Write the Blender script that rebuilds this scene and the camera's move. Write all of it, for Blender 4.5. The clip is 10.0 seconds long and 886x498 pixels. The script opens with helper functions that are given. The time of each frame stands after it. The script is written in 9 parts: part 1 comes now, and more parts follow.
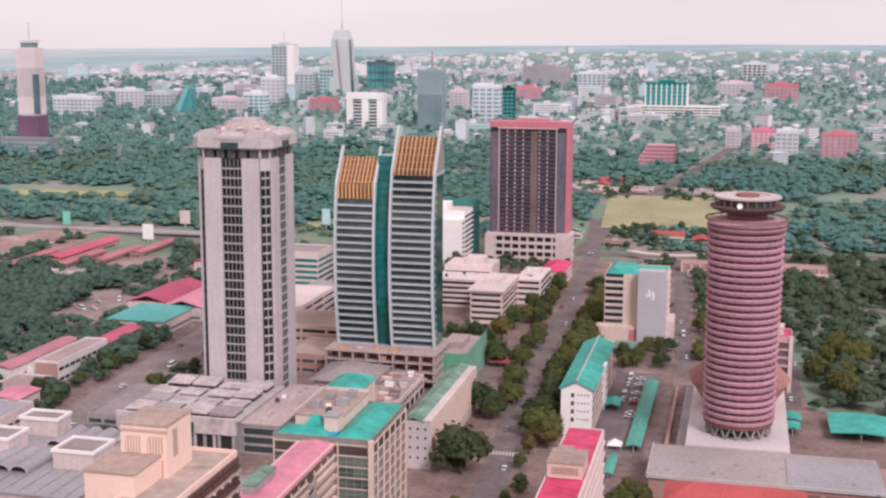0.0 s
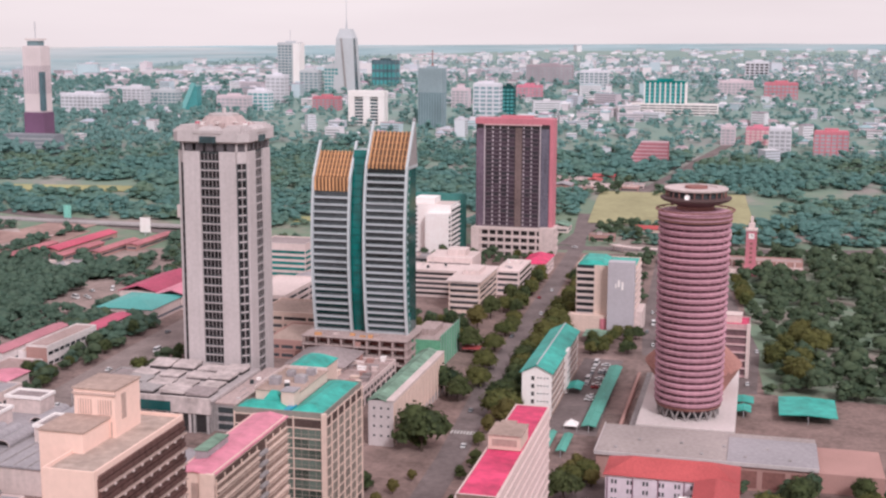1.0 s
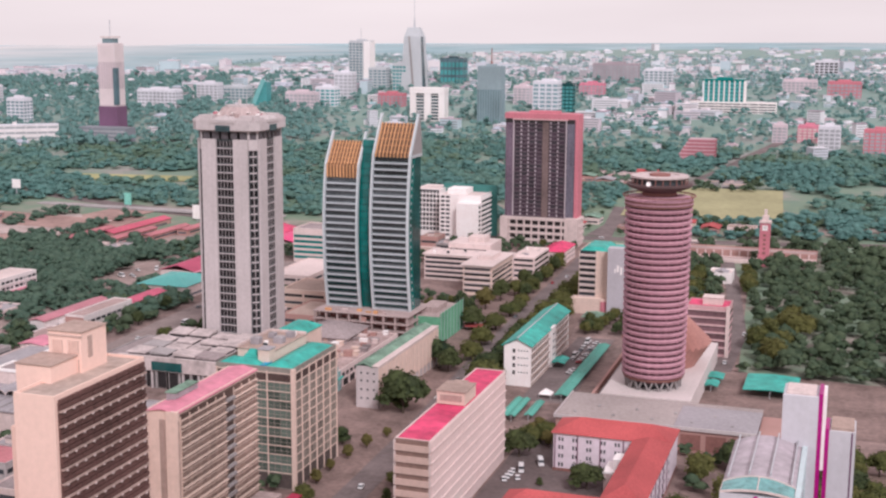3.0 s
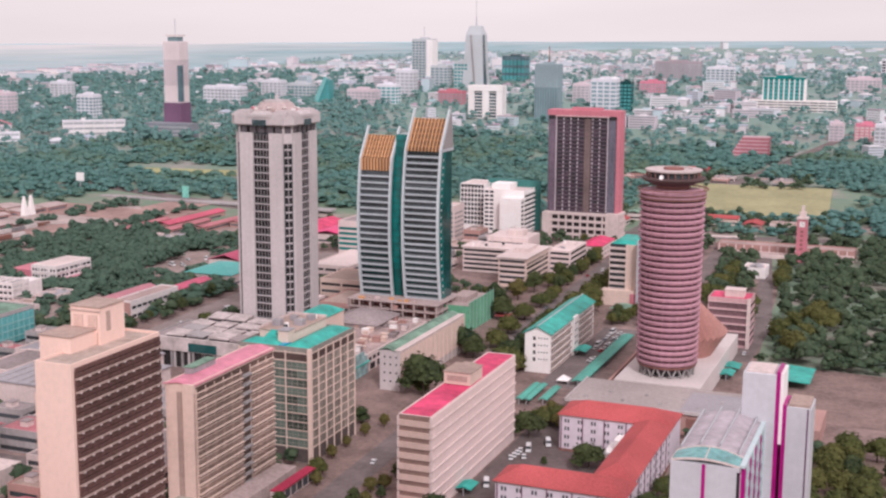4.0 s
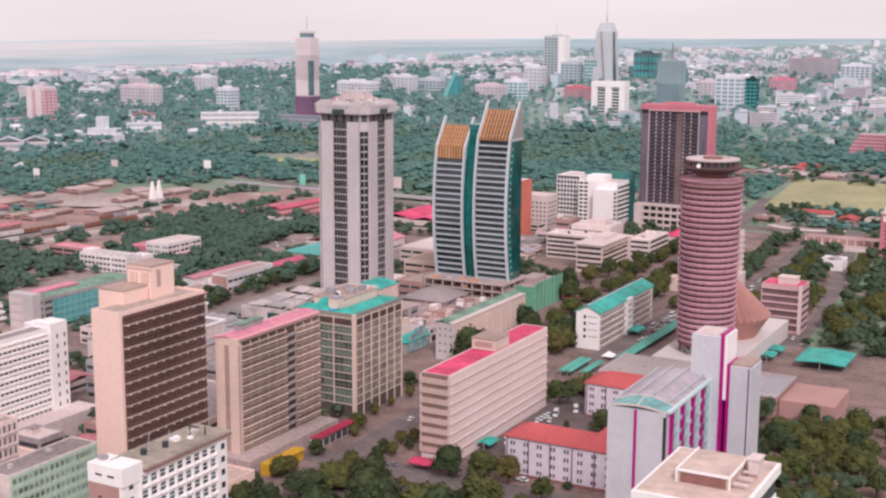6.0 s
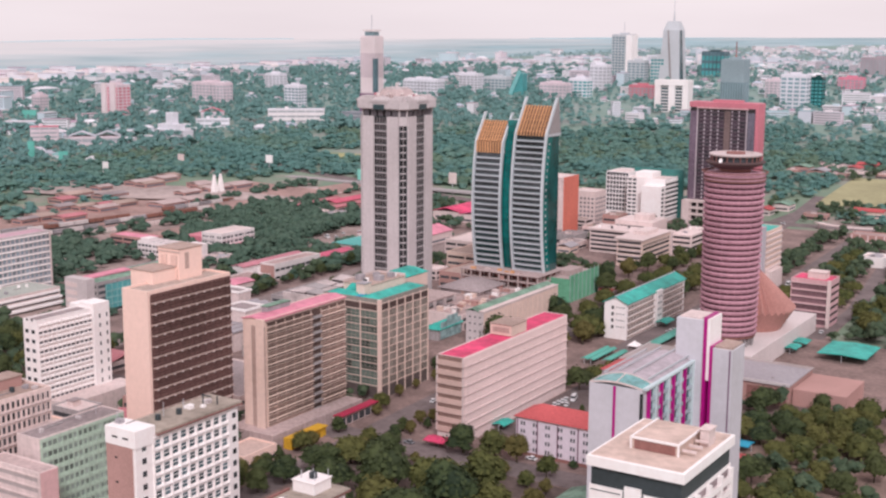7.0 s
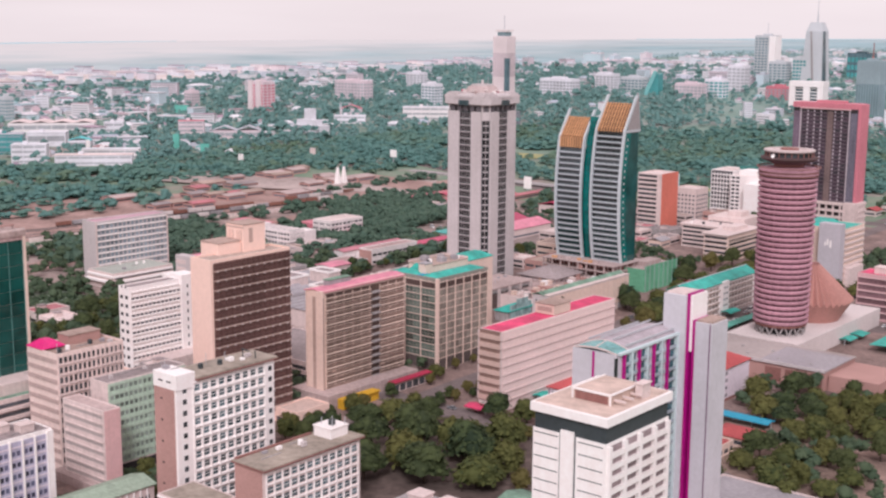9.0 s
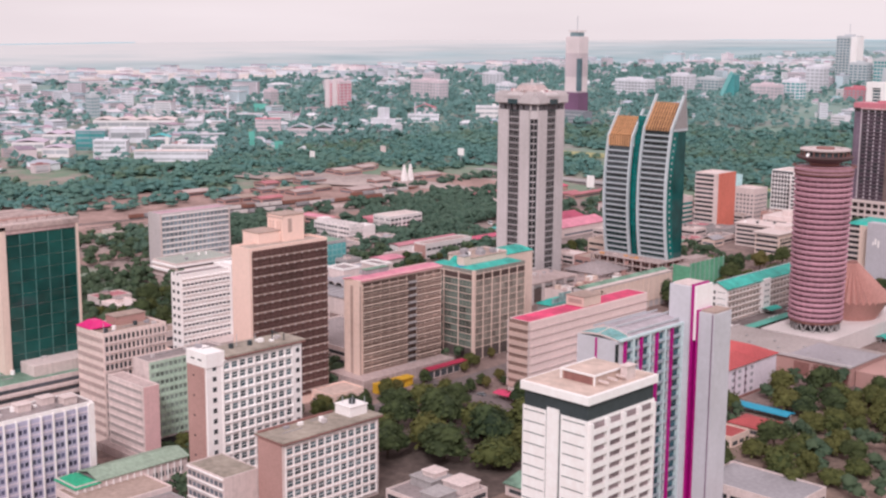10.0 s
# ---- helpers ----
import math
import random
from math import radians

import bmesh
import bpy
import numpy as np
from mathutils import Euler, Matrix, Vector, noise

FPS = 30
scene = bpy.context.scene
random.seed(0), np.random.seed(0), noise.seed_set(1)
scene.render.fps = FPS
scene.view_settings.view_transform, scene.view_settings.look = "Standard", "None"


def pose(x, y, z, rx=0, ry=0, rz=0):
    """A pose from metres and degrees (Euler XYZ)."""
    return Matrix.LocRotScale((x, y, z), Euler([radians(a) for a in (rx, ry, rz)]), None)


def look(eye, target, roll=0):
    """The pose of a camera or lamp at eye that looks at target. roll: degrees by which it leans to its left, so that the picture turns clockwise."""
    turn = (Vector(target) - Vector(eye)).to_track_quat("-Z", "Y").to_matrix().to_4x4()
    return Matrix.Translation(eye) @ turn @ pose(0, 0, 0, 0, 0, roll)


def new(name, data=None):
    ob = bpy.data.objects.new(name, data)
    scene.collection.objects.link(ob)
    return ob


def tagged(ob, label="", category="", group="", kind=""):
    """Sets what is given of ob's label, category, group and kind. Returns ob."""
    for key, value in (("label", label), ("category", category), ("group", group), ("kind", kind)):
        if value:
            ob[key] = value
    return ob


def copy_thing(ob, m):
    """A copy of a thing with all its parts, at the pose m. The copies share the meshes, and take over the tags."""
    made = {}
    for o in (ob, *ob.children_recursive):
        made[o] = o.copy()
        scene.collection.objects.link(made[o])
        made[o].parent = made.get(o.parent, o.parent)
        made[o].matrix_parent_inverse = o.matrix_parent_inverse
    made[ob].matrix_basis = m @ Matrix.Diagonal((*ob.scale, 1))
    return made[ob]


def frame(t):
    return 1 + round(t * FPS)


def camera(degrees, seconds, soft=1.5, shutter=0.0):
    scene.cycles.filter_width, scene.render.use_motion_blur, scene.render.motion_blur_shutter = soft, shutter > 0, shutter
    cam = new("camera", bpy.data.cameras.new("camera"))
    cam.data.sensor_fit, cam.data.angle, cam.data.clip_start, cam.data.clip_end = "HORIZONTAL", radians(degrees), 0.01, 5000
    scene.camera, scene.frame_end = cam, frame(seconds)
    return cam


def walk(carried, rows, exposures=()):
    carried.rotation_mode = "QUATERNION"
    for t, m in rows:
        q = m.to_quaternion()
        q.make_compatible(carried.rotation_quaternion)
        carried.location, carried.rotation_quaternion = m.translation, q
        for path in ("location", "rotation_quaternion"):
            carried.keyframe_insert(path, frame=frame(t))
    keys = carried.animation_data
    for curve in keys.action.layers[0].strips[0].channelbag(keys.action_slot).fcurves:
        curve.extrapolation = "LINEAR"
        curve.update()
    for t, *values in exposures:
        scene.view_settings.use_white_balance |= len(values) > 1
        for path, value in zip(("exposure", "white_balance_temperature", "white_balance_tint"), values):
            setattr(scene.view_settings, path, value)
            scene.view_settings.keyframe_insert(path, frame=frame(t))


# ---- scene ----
cam = camera(39.0, 10.0, 2.4)
METRES, EYE, TILT, LEAN, TURN = 330.0, 164.5, 0.8, 0.0, 13.5
ROWS = [
    (0.0, 0.0, 0.0, 0.0, 0.03, -10.51, -0.18),
    (0.5, 0.031, -0.0392, 0.0013, 0.24, -10.56, -0.21),
    (1.0, 0.0635, -0.0777, 0.0024, 0.72, -10.58, -0.22),
    (1.5, 0.0977, -0.1146, 0.0033, 1.42, -10.6, -0.26),
    (2.0, 0.1336, -0.1502, 0.0043, 2.39, -10.62, -0.29),
    (2.5, 0.1704, -0.1843, 0.0048, 3.49, -10.63, -0.29),
    (4.0, 0.286, -0.2786, 0.0065, 8.25, -10.75, -0.17),
    (4.5, 0.327, -0.3076, 0.0066, 10.0, -10.77, -0.16),
    (5.0, 0.3677, -0.3348, 0.0069, 11.74, -10.83, -0.14),
    (5.5, 0.4107, -0.3619, 0.0077, 13.53, -10.86, -0.11),
    (6.0, 0.4538, -0.387, 0.0082, 15.34, -10.9, -0.08),
    (7.5, 0.5882, -0.451, 0.0082, 20.79, -10.96, -0.05),
    (8.0, 0.6347, -0.4694, 0.0085, 22.64, -10.94, -0.05),
    (8.5, 0.6816, -0.487, 0.0094, 24.47, -10.94, -0.04),
    (9.0, 0.7294, -0.5022, 0.0101, 26.45, -10.94, -0.03),
    (9.5, 0.7777, -0.5153, 0.0109, 28.5, -10.94, 0.0),
    (10.0, 0.8266, -0.5264, 0.0119, 30.53, -10.93, -0.0),
]
walk(cam, [(t, pose(0, 0, EYE, TILT, LEAN, TURN) @ pose(METRES * x, METRES * y, METRES * z, 90 + pitch, roll, yaw)) for t, x, y, z, yaw, pitch, roll in ROWS], [(0.0, 0.25, 6120, 13.0), (10.0, 0.25, 6120, 13.0)])

# ---- world and sun: a bright overcast sky ----
world = bpy.data.worlds.new("overcast")
scene.world = world
world.use_nodes = True
wn, wl = world.node_tree.nodes, world.node_tree.links
wn.clear()
w_out, w_bg = wn.new("ShaderNodeOutputWorld"), wn.new("ShaderNodeBackground")
w_sky = wn.new("ShaderNodeTexSky")
w_sky.sky_type, w_sky.sun_disc = "NISHITA", False
w_sky.sun_elevation, w_sky.sun_rotation = radians(41), radians(150)
w_dim = wn.new("ShaderNodeVectorMath")
w_dim.operation = "SCALE"
w_dim.inputs["Scale"].default_value = 0.1
w_co, w_map, w_noise, w_ramp = (wn.new("ShaderNode" + k) for k in ("TexCoord", "Mapping", "TexNoise", "ValToRGB"))
w_map.inputs["Scale"].default_value = (1.2, 1.2, 9.0)
w_noise.inputs["Scale"].default_value, w_noise.inputs["Detail"].default_value = 2.2, 7
w_ramp.color_ramp.elements[0].position, w_ramp.color_ramp.elements[0].color = 0.30, (0.765, 0.655, 0.642, 1)
w_ramp.color_ramp.elements[1].position, w_ramp.color_ramp.elements[1].color = 0.70, (0.850, 0.735, 0.718, 1)
w_mix = wn.new("ShaderNodeMix")
w_mix.data_type = "RGBA"
w_mix.inputs["Factor"].default_value = 0.93
wl.new(w_sky.outputs[0], w_dim.inputs[0])
wl.new(w_co.outputs["Generated"], w_map.inputs[0])
wl.new(w_map.outputs[0], w_noise.inputs["Vector"])
wl.new(w_noise.outputs[0], w_ramp.inputs[0])
wl.new(w_dim.outputs[0], w_mix.inputs["A"])
wl.new(w_ramp.outputs[0], w_mix.inputs["B"])
wl.new(w_mix.outputs["Result"], w_bg.inputs[0])
wl.new(w_bg.outputs[0], w_out.inputs[0])
w_bg.inputs[1].default_value = 0.95
sun = new("sun", bpy.data.lights.new("sun", "SUN"))
sun.data.energy, sun.data.angle, sun.data.color = 2.0, radians(14), (1.0, 0.95, 0.93)
sun.matrix_world = look((150, -200, 217), (0, 0, 0))

# ---- materials ----


def mat(name, color, rough=0.8, vary=0.18, grain=0.6, big=0.03, streak=0.0, bump=0.15, metal=0.0, each=0.0, island=False, spec=0.3):
    """A surface with grain, broad blotches, rain streaks and a shift of tone from piece to piece."""
    m = bpy.data.materials.new(name)
    m.use_nodes = True
    n, l = m.node_tree.nodes, m.node_tree.links
    b = n["Principled BSDF"]
    b.inputs["Roughness"].default_value, b.inputs["Metallic"].default_value = rough, metal
    b.inputs["Specular IOR Level"].default_value = spec
    geo = n.new("ShaderNodeNewGeometry")
    small, large = n.new("ShaderNodeTexNoise"), n.new("ShaderNodeTexNoise")
    small.inputs["Scale"].default_value, small.inputs["Detail"].default_value = grain, 8
    small.inputs["Roughness"].default_value = 0.65
    large.inputs["Scale"].default_value, large.inputs["Detail"].default_value = big, 5
    l.new(geo.outputs["Position"], small.inputs["Vector"])
    l.new(geo.outputs["Position"], large.inputs["Vector"])
    add = n.new("ShaderNodeMath")
    add.operation = "ADD"
    l.new(small.outputs[0], add.inputs[0])
    l.new(large.outputs[0], add.inputs[1])
    last = add.outputs[0]
    if streak:
        mp, st = n.new("ShaderNodeMapping"), n.new("ShaderNodeTexNoise")
        mp.inputs["Scale"].default_value = (0.9, 0.9, 0.05)
        st.inputs["Scale"].default_value, st.inputs["Detail"].default_value = 1.0, 6
        l.new(geo.outputs["Position"], mp.inputs[0])
        l.new(mp.outputs[0], st.inputs["Vector"])
        k = n.new("ShaderNodeMath")
        k.operation = "MULTIPLY_ADD"
        k.inputs[1].default_value, k.inputs[2].default_value = streak, -streak / 2
        l.new(st.outputs[0], k.inputs[0])
        s = n.new("ShaderNodeMath")
        s.operation = "ADD"
        l.new(last, s.inputs[0])
        l.new(k.outputs[0], s.inputs[1])
        last = s.outputs[0]
    if each or island:
        k = n.new("ShaderNodeMath")
        k.operation = "MULTIPLY_ADD"
        k.inputs[1].default_value, k.inputs[2].default_value = each or 0.5, -(each or 0.5) / 2
        if island:
            l.new(geo.outputs["Random Per Island"], k.inputs[0])
        else:
            l.new(n.new("ShaderNodeObjectInfo").outputs["Random"], k.inputs[0])
        s = n.new("ShaderNodeMath")
        s.operation = "ADD"
        l.new(last, s.inputs[0])
        l.new(k.outputs[0], s.inputs[1])
        last = s.outputs[0]
    ramp = n.new("ShaderNodeValToRGB")
    e = ramp.color_ramp.elements
    e[0].position, e[1].position = 0.62, 1.38
    lo, hi = 1 - 1.6 * vary, 1 + 1.1 * vary
    e[0].color = (*(max(0.0, c * lo * (0.98 if i == 2 else 1)) for i, c in enumerate(color)), 1)
    e[1].color = (*(min(0.92, c * hi) for c in color), 1)
    half = n.new("ShaderNodeMath")
    half.operation = "MULTIPLY"
    half.inputs[1].default_value = 1.0
    l.new(last, half.inputs[0])
    rng = n.new("ShaderNodeMapRange")
    rng.inputs["From Min"].default_value, rng.inputs["From Max"].default_value = 0.6, 1.4
    e[0].position, e[1].position = 0.05, 0.95
    l.new(half.outputs[0], rng.inputs["Value"])
    l.new(rng.outputs[0], ramp.inputs[0])
    l.new(ramp.outputs[0], b.inputs["Base Color"])
    if bump:
        bp = n.new("ShaderNodeBump")
        bp.inputs["Strength"].default_value, bp.inputs["Distance"].default_value = bump, 0.3
        l.new(small.outputs[0], bp.inputs["Height"])
        l.new(bp.outputs[0], b.inputs["Normal"])
    return m


def tones(name, colors, rough=0.85, grain=0.5, island=True, spec=0.25):
    """Many pieces, each in one of several paints, with grain over them."""
    m = mat(name, (0.5, 0.5, 0.5), rough, 0.16, grain, 0.02, spec=spec)
    n, l = m.node_tree.nodes, m.node_tree.links
    b = n["Principled BSDF"]
    src = b.inputs["Base Color"].links[0].from_socket
    ramp = n.new("ShaderNodeValToRGB")
    ramp.color_ramp.interpolation = "CONSTANT"
    for i, c in enumerate(colors):
        e = ramp.color_ramp.elements[i] if i < 2 else ramp.color_ramp.elements.new(i / len(colors))
        e.position = i / len(colors)
        e.color = (*c, 1)
    if island:
        l.new(n.new("ShaderNodeNewGeometry").outputs["Random Per Island"], ramp.inputs[0])
    else:
        l.new(n.new("ShaderNodeObjectInfo").outputs["Random"], ramp.inputs[0])
    mx = n.new("ShaderNodeMix")
    mx.data_type, mx.blend_type = "RGBA", "MULTIPLY"
    mx.inputs["Factor"].default_value = 1.0
    gain = n.new("ShaderNodeMix")
    gain.data_type, gain.blend_type = "RGBA", "ADD"
    gain.inputs["Factor"].default_value = 1.0
    l.new(src, gain.inputs["A"])
    gain.inputs["B"].default_value = (0.5, 0.5, 0.5, 1)
    l.new(ramp.outputs[0], mx.inputs["A"])
    l.new(gain.outputs["Result"], mx.inputs["B"])
    l.new(mx.outputs["Result"], b.inputs["Base Color"])
    return m


def glass(name, color, rough=0.12, each=0.5, metal=0.0, spec=0.5):
    return mat(name, color, rough, 0.35, 0.15, 0.05, bump=0.03, each=each, metal=metal, spec=spec)


CONCRETE = mat("grey_concrete", (0.54, 0.475, 0.478), 0.85, 0.12, streak=0.5)
CONCRETE2 = mat("stained_concrete", (0.36, 0.325, 0.325), 0.9, 0.25, streak=0.6)
RAW = mat("raw_concrete_frame", (0.47, 0.36, 0.345), 0.9, 0.25, streak=0.5)
CREAM = mat("cream_render", (0.86, 0.61, 0.53), 0.85, 0.06, streak=0.25)
CREAM2 = mat("pale_cream_render", (0.72, 0.545, 0.475), 0.85, 0.1, streak=0.3)
WHITE = mat("white_paint", (0.92, 0.815, 0.805), 0.7, 0.08, streak=0.4)
WHITE2 = mat("warm_white_paint", (0.66, 0.535, 0.515), 0.75, 0.16, streak=0.6)
BROWN = mat("dark_brown_cladding", (0.15, 0.078, 0.070), 0.6, 0.3, each=0.3)
LEDGE = mat("tan_ledge", (0.48, 0.345, 0.305), 0.8, 0.2, each=0.3)
TAN = mat("tan_louvre", (0.66, 0.50, 0.43), 0.8, 0.18, streak=0.3, each=0.2)
BRICK = mat("pink_brown_brick", (0.45, 0.262, 0.235), 0.9, 0.2, grain=2.0)
PINKWALL = mat("pale_pink_wall", (0.74, 0.59, 0.57), 0.8, 0.12, streak=0.5)
GREENWALL = mat("pale_green_wall", (0.46, 0.56, 0.46), 0.8, 0.15, streak=0.4)
LILAC = mat("lilac_panel", (0.56, 0.535, 0.575), 0.45, 0.08, big=0.08, streak=0.3)
LILACWALL = mat("lilac_wall", (0.68, 0.585, 0.645), 0.8, 0.1, streak=0.4)
MAGENTA = mat("magenta_panel", (0.40, 0.005, 0.19), 0.4, 0.2)
CRIMSON = mat("crimson_metal_roof", (0.66, 0.060, 0.155), 0.6, 0.32, grain=0.3, big=0.09)
ROSE = mat("faded_rose_roof", (0.66, 0.24, 0.32), 0.6, 0.2, grain=0.3, big=0.1)
REDTILE = mat("red_clay_roof", (0.44, 0.088, 0.090), 0.8, 0.30, grain=1.5)
TEALROOF = mat("turquoise_metal_roof", (0.045, 0.39, 0.325), 0.5, 0.32, grain=0.35, big=0.12)
GREENROOF = mat("weathered_green_roof", (0.19, 0.30, 0.225), 0.7, 0.42, grain=0.35, big=0.1)
GREYROOF = mat("grey_roof_felt", (0.305, 0.25, 0.25), 0.85, 0.3)
BEIGEROOF = mat("beige_roof_slab", (0.395, 0.288, 0.248), 0.85, 0.28)
METALROOF = mat("pale_metal_roof", (0.345, 0.315, 0.335), 0.5, 0.22, streak=0.3)
TERRA = mat("pink_terracotta_ring", (0.575, 0.315, 0.38), 0.75, 0.2, streak=0.3, each=0.25)
TERRADARK = mat("terracotta_brown", (0.27, 0.125, 0.11), 0.8, 0.25)
SALMON = mat("salmon_red_paint", (0.58, 0.20, 0.245), 0.7, 0.15, streak=0.4)
ORANGE = mat("orange_timber", (0.64, 0.335, 0.165), 0.65, 0.2, each=0.35)
ORANGEWALL = mat("orange_red_wall", (0.62, 0.18, 0.13), 0.7, 0.15, streak=0.3)
YELLOW = mat("yellow_canopy", (0.62, 0.35, 0.03), 0.6, 0.2)
NET = mat("green_scaffold_net", (0.15, 0.40, 0.25), 0.85, 0.25, streak=0.3)
STEEL = mat("pale_steel", (0.55, 0.55, 0.58), 0.4, 0.1, metal=0.3)
# Near-black: shade inside openings and gaps, put into colour; also tyres.
DARK = mat("dark_recess", (0.035, 0.03, 0.032), 0.7, 0.3)
CHARCOAL = mat("charcoal_panel", (0.045, 0.055, 0.06), 0.5, 0.2)
WINDOW = glass("window_glass", (0.055, 0.06, 0.068), each=0.7)
WINDOWPALE = glass("grey_window_glass", (0.12, 0.13, 0.15), each=0.8)
TEALGLASS = glass("teal_curtain_glass", (0.008, 0.19, 0.175), 0.15, 0.5)
DARKTEAL = glass("dark_teal_glass", (0.012, 0.075, 0.075), 0.1, 0.5)
SMOKE = glass("smoked_brown_glass", (0.080, 0.056, 0.074), 0.2, 0.6)
BLUEGLASS = glass("grey_blue_glass", (0.08, 0.13, 0.15), 0.15, 0.6)
ASPHALT = mat("worn_asphalt", (0.190, 0.150, 0.147), 0.9, 0.28, grain=0.35, big=0.06)
PAVING = mat("pink_paving", (0.246, 0.170, 0.153), 0.9, 0.36, grain=0.4, big=0.06)
PLAZA = mat("pale_plaza_slabs", (0.62, 0.54, 0.53), 0.8, 0.12)
LINE = mat("road_paint", (0.6, 0.57, 0.55), 0.8, 0.15)
BARK = mat("bark", (0.10, 0.075, 0.06), 0.95, 0.3)


def leaves(name, dark, light, sort=None, tuft=0.9, through_=0.48):
    """Foliage: two greens from clump to clump, broken up by tufts of that many to the metre."""
    m = mat(name, dark, 0.75, 0.26, 0.35, 0.05, bump=0.0, spec=0.15)
    n, l = m.node_tree.nodes, m.node_tree.links
    b = n["Principled BSDF"]
    src = b.inputs["Base Color"].links[0].from_socket
    mx = n.new("ShaderNodeMix")
    mx.data_type = "RGBA"
    part_of = n.new("ShaderNodeMath")
    part_of.operation = "MULTIPLY"
    part_of.inputs[1].default_value = 0.7
    l.new(n.new("ShaderNodeNewGeometry").outputs["Random Per Island"], part_of.inputs[0])
    l.new(part_of.outputs[0], mx.inputs["Factor"])
    l.new(src, mx.inputs["A"])
    mx.inputs["B"].default_value = (*light, 1)
    last = mx.outputs["Result"]
    if sort:
        kind, amount = n.new("ShaderNodeMix"), n.new("ShaderNodeMath")
        kind.data_type = "RGBA"
        amount.operation, amount.inputs[1].default_value = "MULTIPLY", 0.55
        l.new(n.new("ShaderNodeObjectInfo").outputs["Random"], amount.inputs[0])
        l.new(amount.outputs[0], kind.inputs["Factor"])
        l.new(last, kind.inputs["A"])
        kind.inputs["B"].default_value = (*sort, 1)
        last = kind.outputs["Result"]
    l.new(last, b.inputs["Base Color"])
    thin, both = n.new("ShaderNodeBsdfTranslucent"), n.new("ShaderNodeMixShader")
    both.inputs[0].default_value = through_
    geo, spots_, bump_ = n.new("ShaderNodeNewGeometry"), n.new("ShaderNodeTexNoise"), n.new("ShaderNodeBump")
    spots_.inputs["Scale"].default_value, spots_.inputs["Detail"].default_value = tuft, 4
    spots_.inputs["Roughness"].default_value = 0.7
    bump_.inputs["Strength"].default_value, bump_.inputs["Distance"].default_value = 0.4, 0.8 / tuft
    l.new(geo.outputs["Position"], spots_.inputs["Vector"])
    l.new(spots_.outputs[0], bump_.inputs["Height"])
    l.new(bump_.outputs[0], b.inputs["Normal"])
    l.new(last, thin.inputs["Color"])
    l.new(b.outputs[0], both.inputs[1])
    l.new(thin.outputs[0], both.inputs[2])
    l.new(both.outputs[0], n["Material Output"].inputs["Surface"])
    return m


LEAF = leaves("broad_leaves", (0.050, 0.070, 0.030), (0.178, 0.190, 0.062), (0.190, 0.168, 0.056), through_=0.34)
LEAFDARK = leaves("dark_leaves", (0.030, 0.050, 0.030), (0.108, 0.142, 0.058), (0.130, 0.138, 0.050), through_=0.34)
LEAFWARM = leaves("yellow_green_leaves", (0.16, 0.145, 0.055), (0.26, 0.215, 0.08))
# Railway leaves: raised a little for haze, which is put into the colour.
LEAFMID = leaves("hazed_railway_leaves", (0.096, 0.164, 0.123), (0.148, 0.216, 0.153), tuft=0.5, through_=0.36)
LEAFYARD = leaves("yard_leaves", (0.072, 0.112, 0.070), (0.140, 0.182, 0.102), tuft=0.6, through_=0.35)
# Park leaves: haze is put into the colour as a paler, bluer green.
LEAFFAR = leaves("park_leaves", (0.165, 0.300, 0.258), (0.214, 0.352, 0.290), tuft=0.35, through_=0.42)


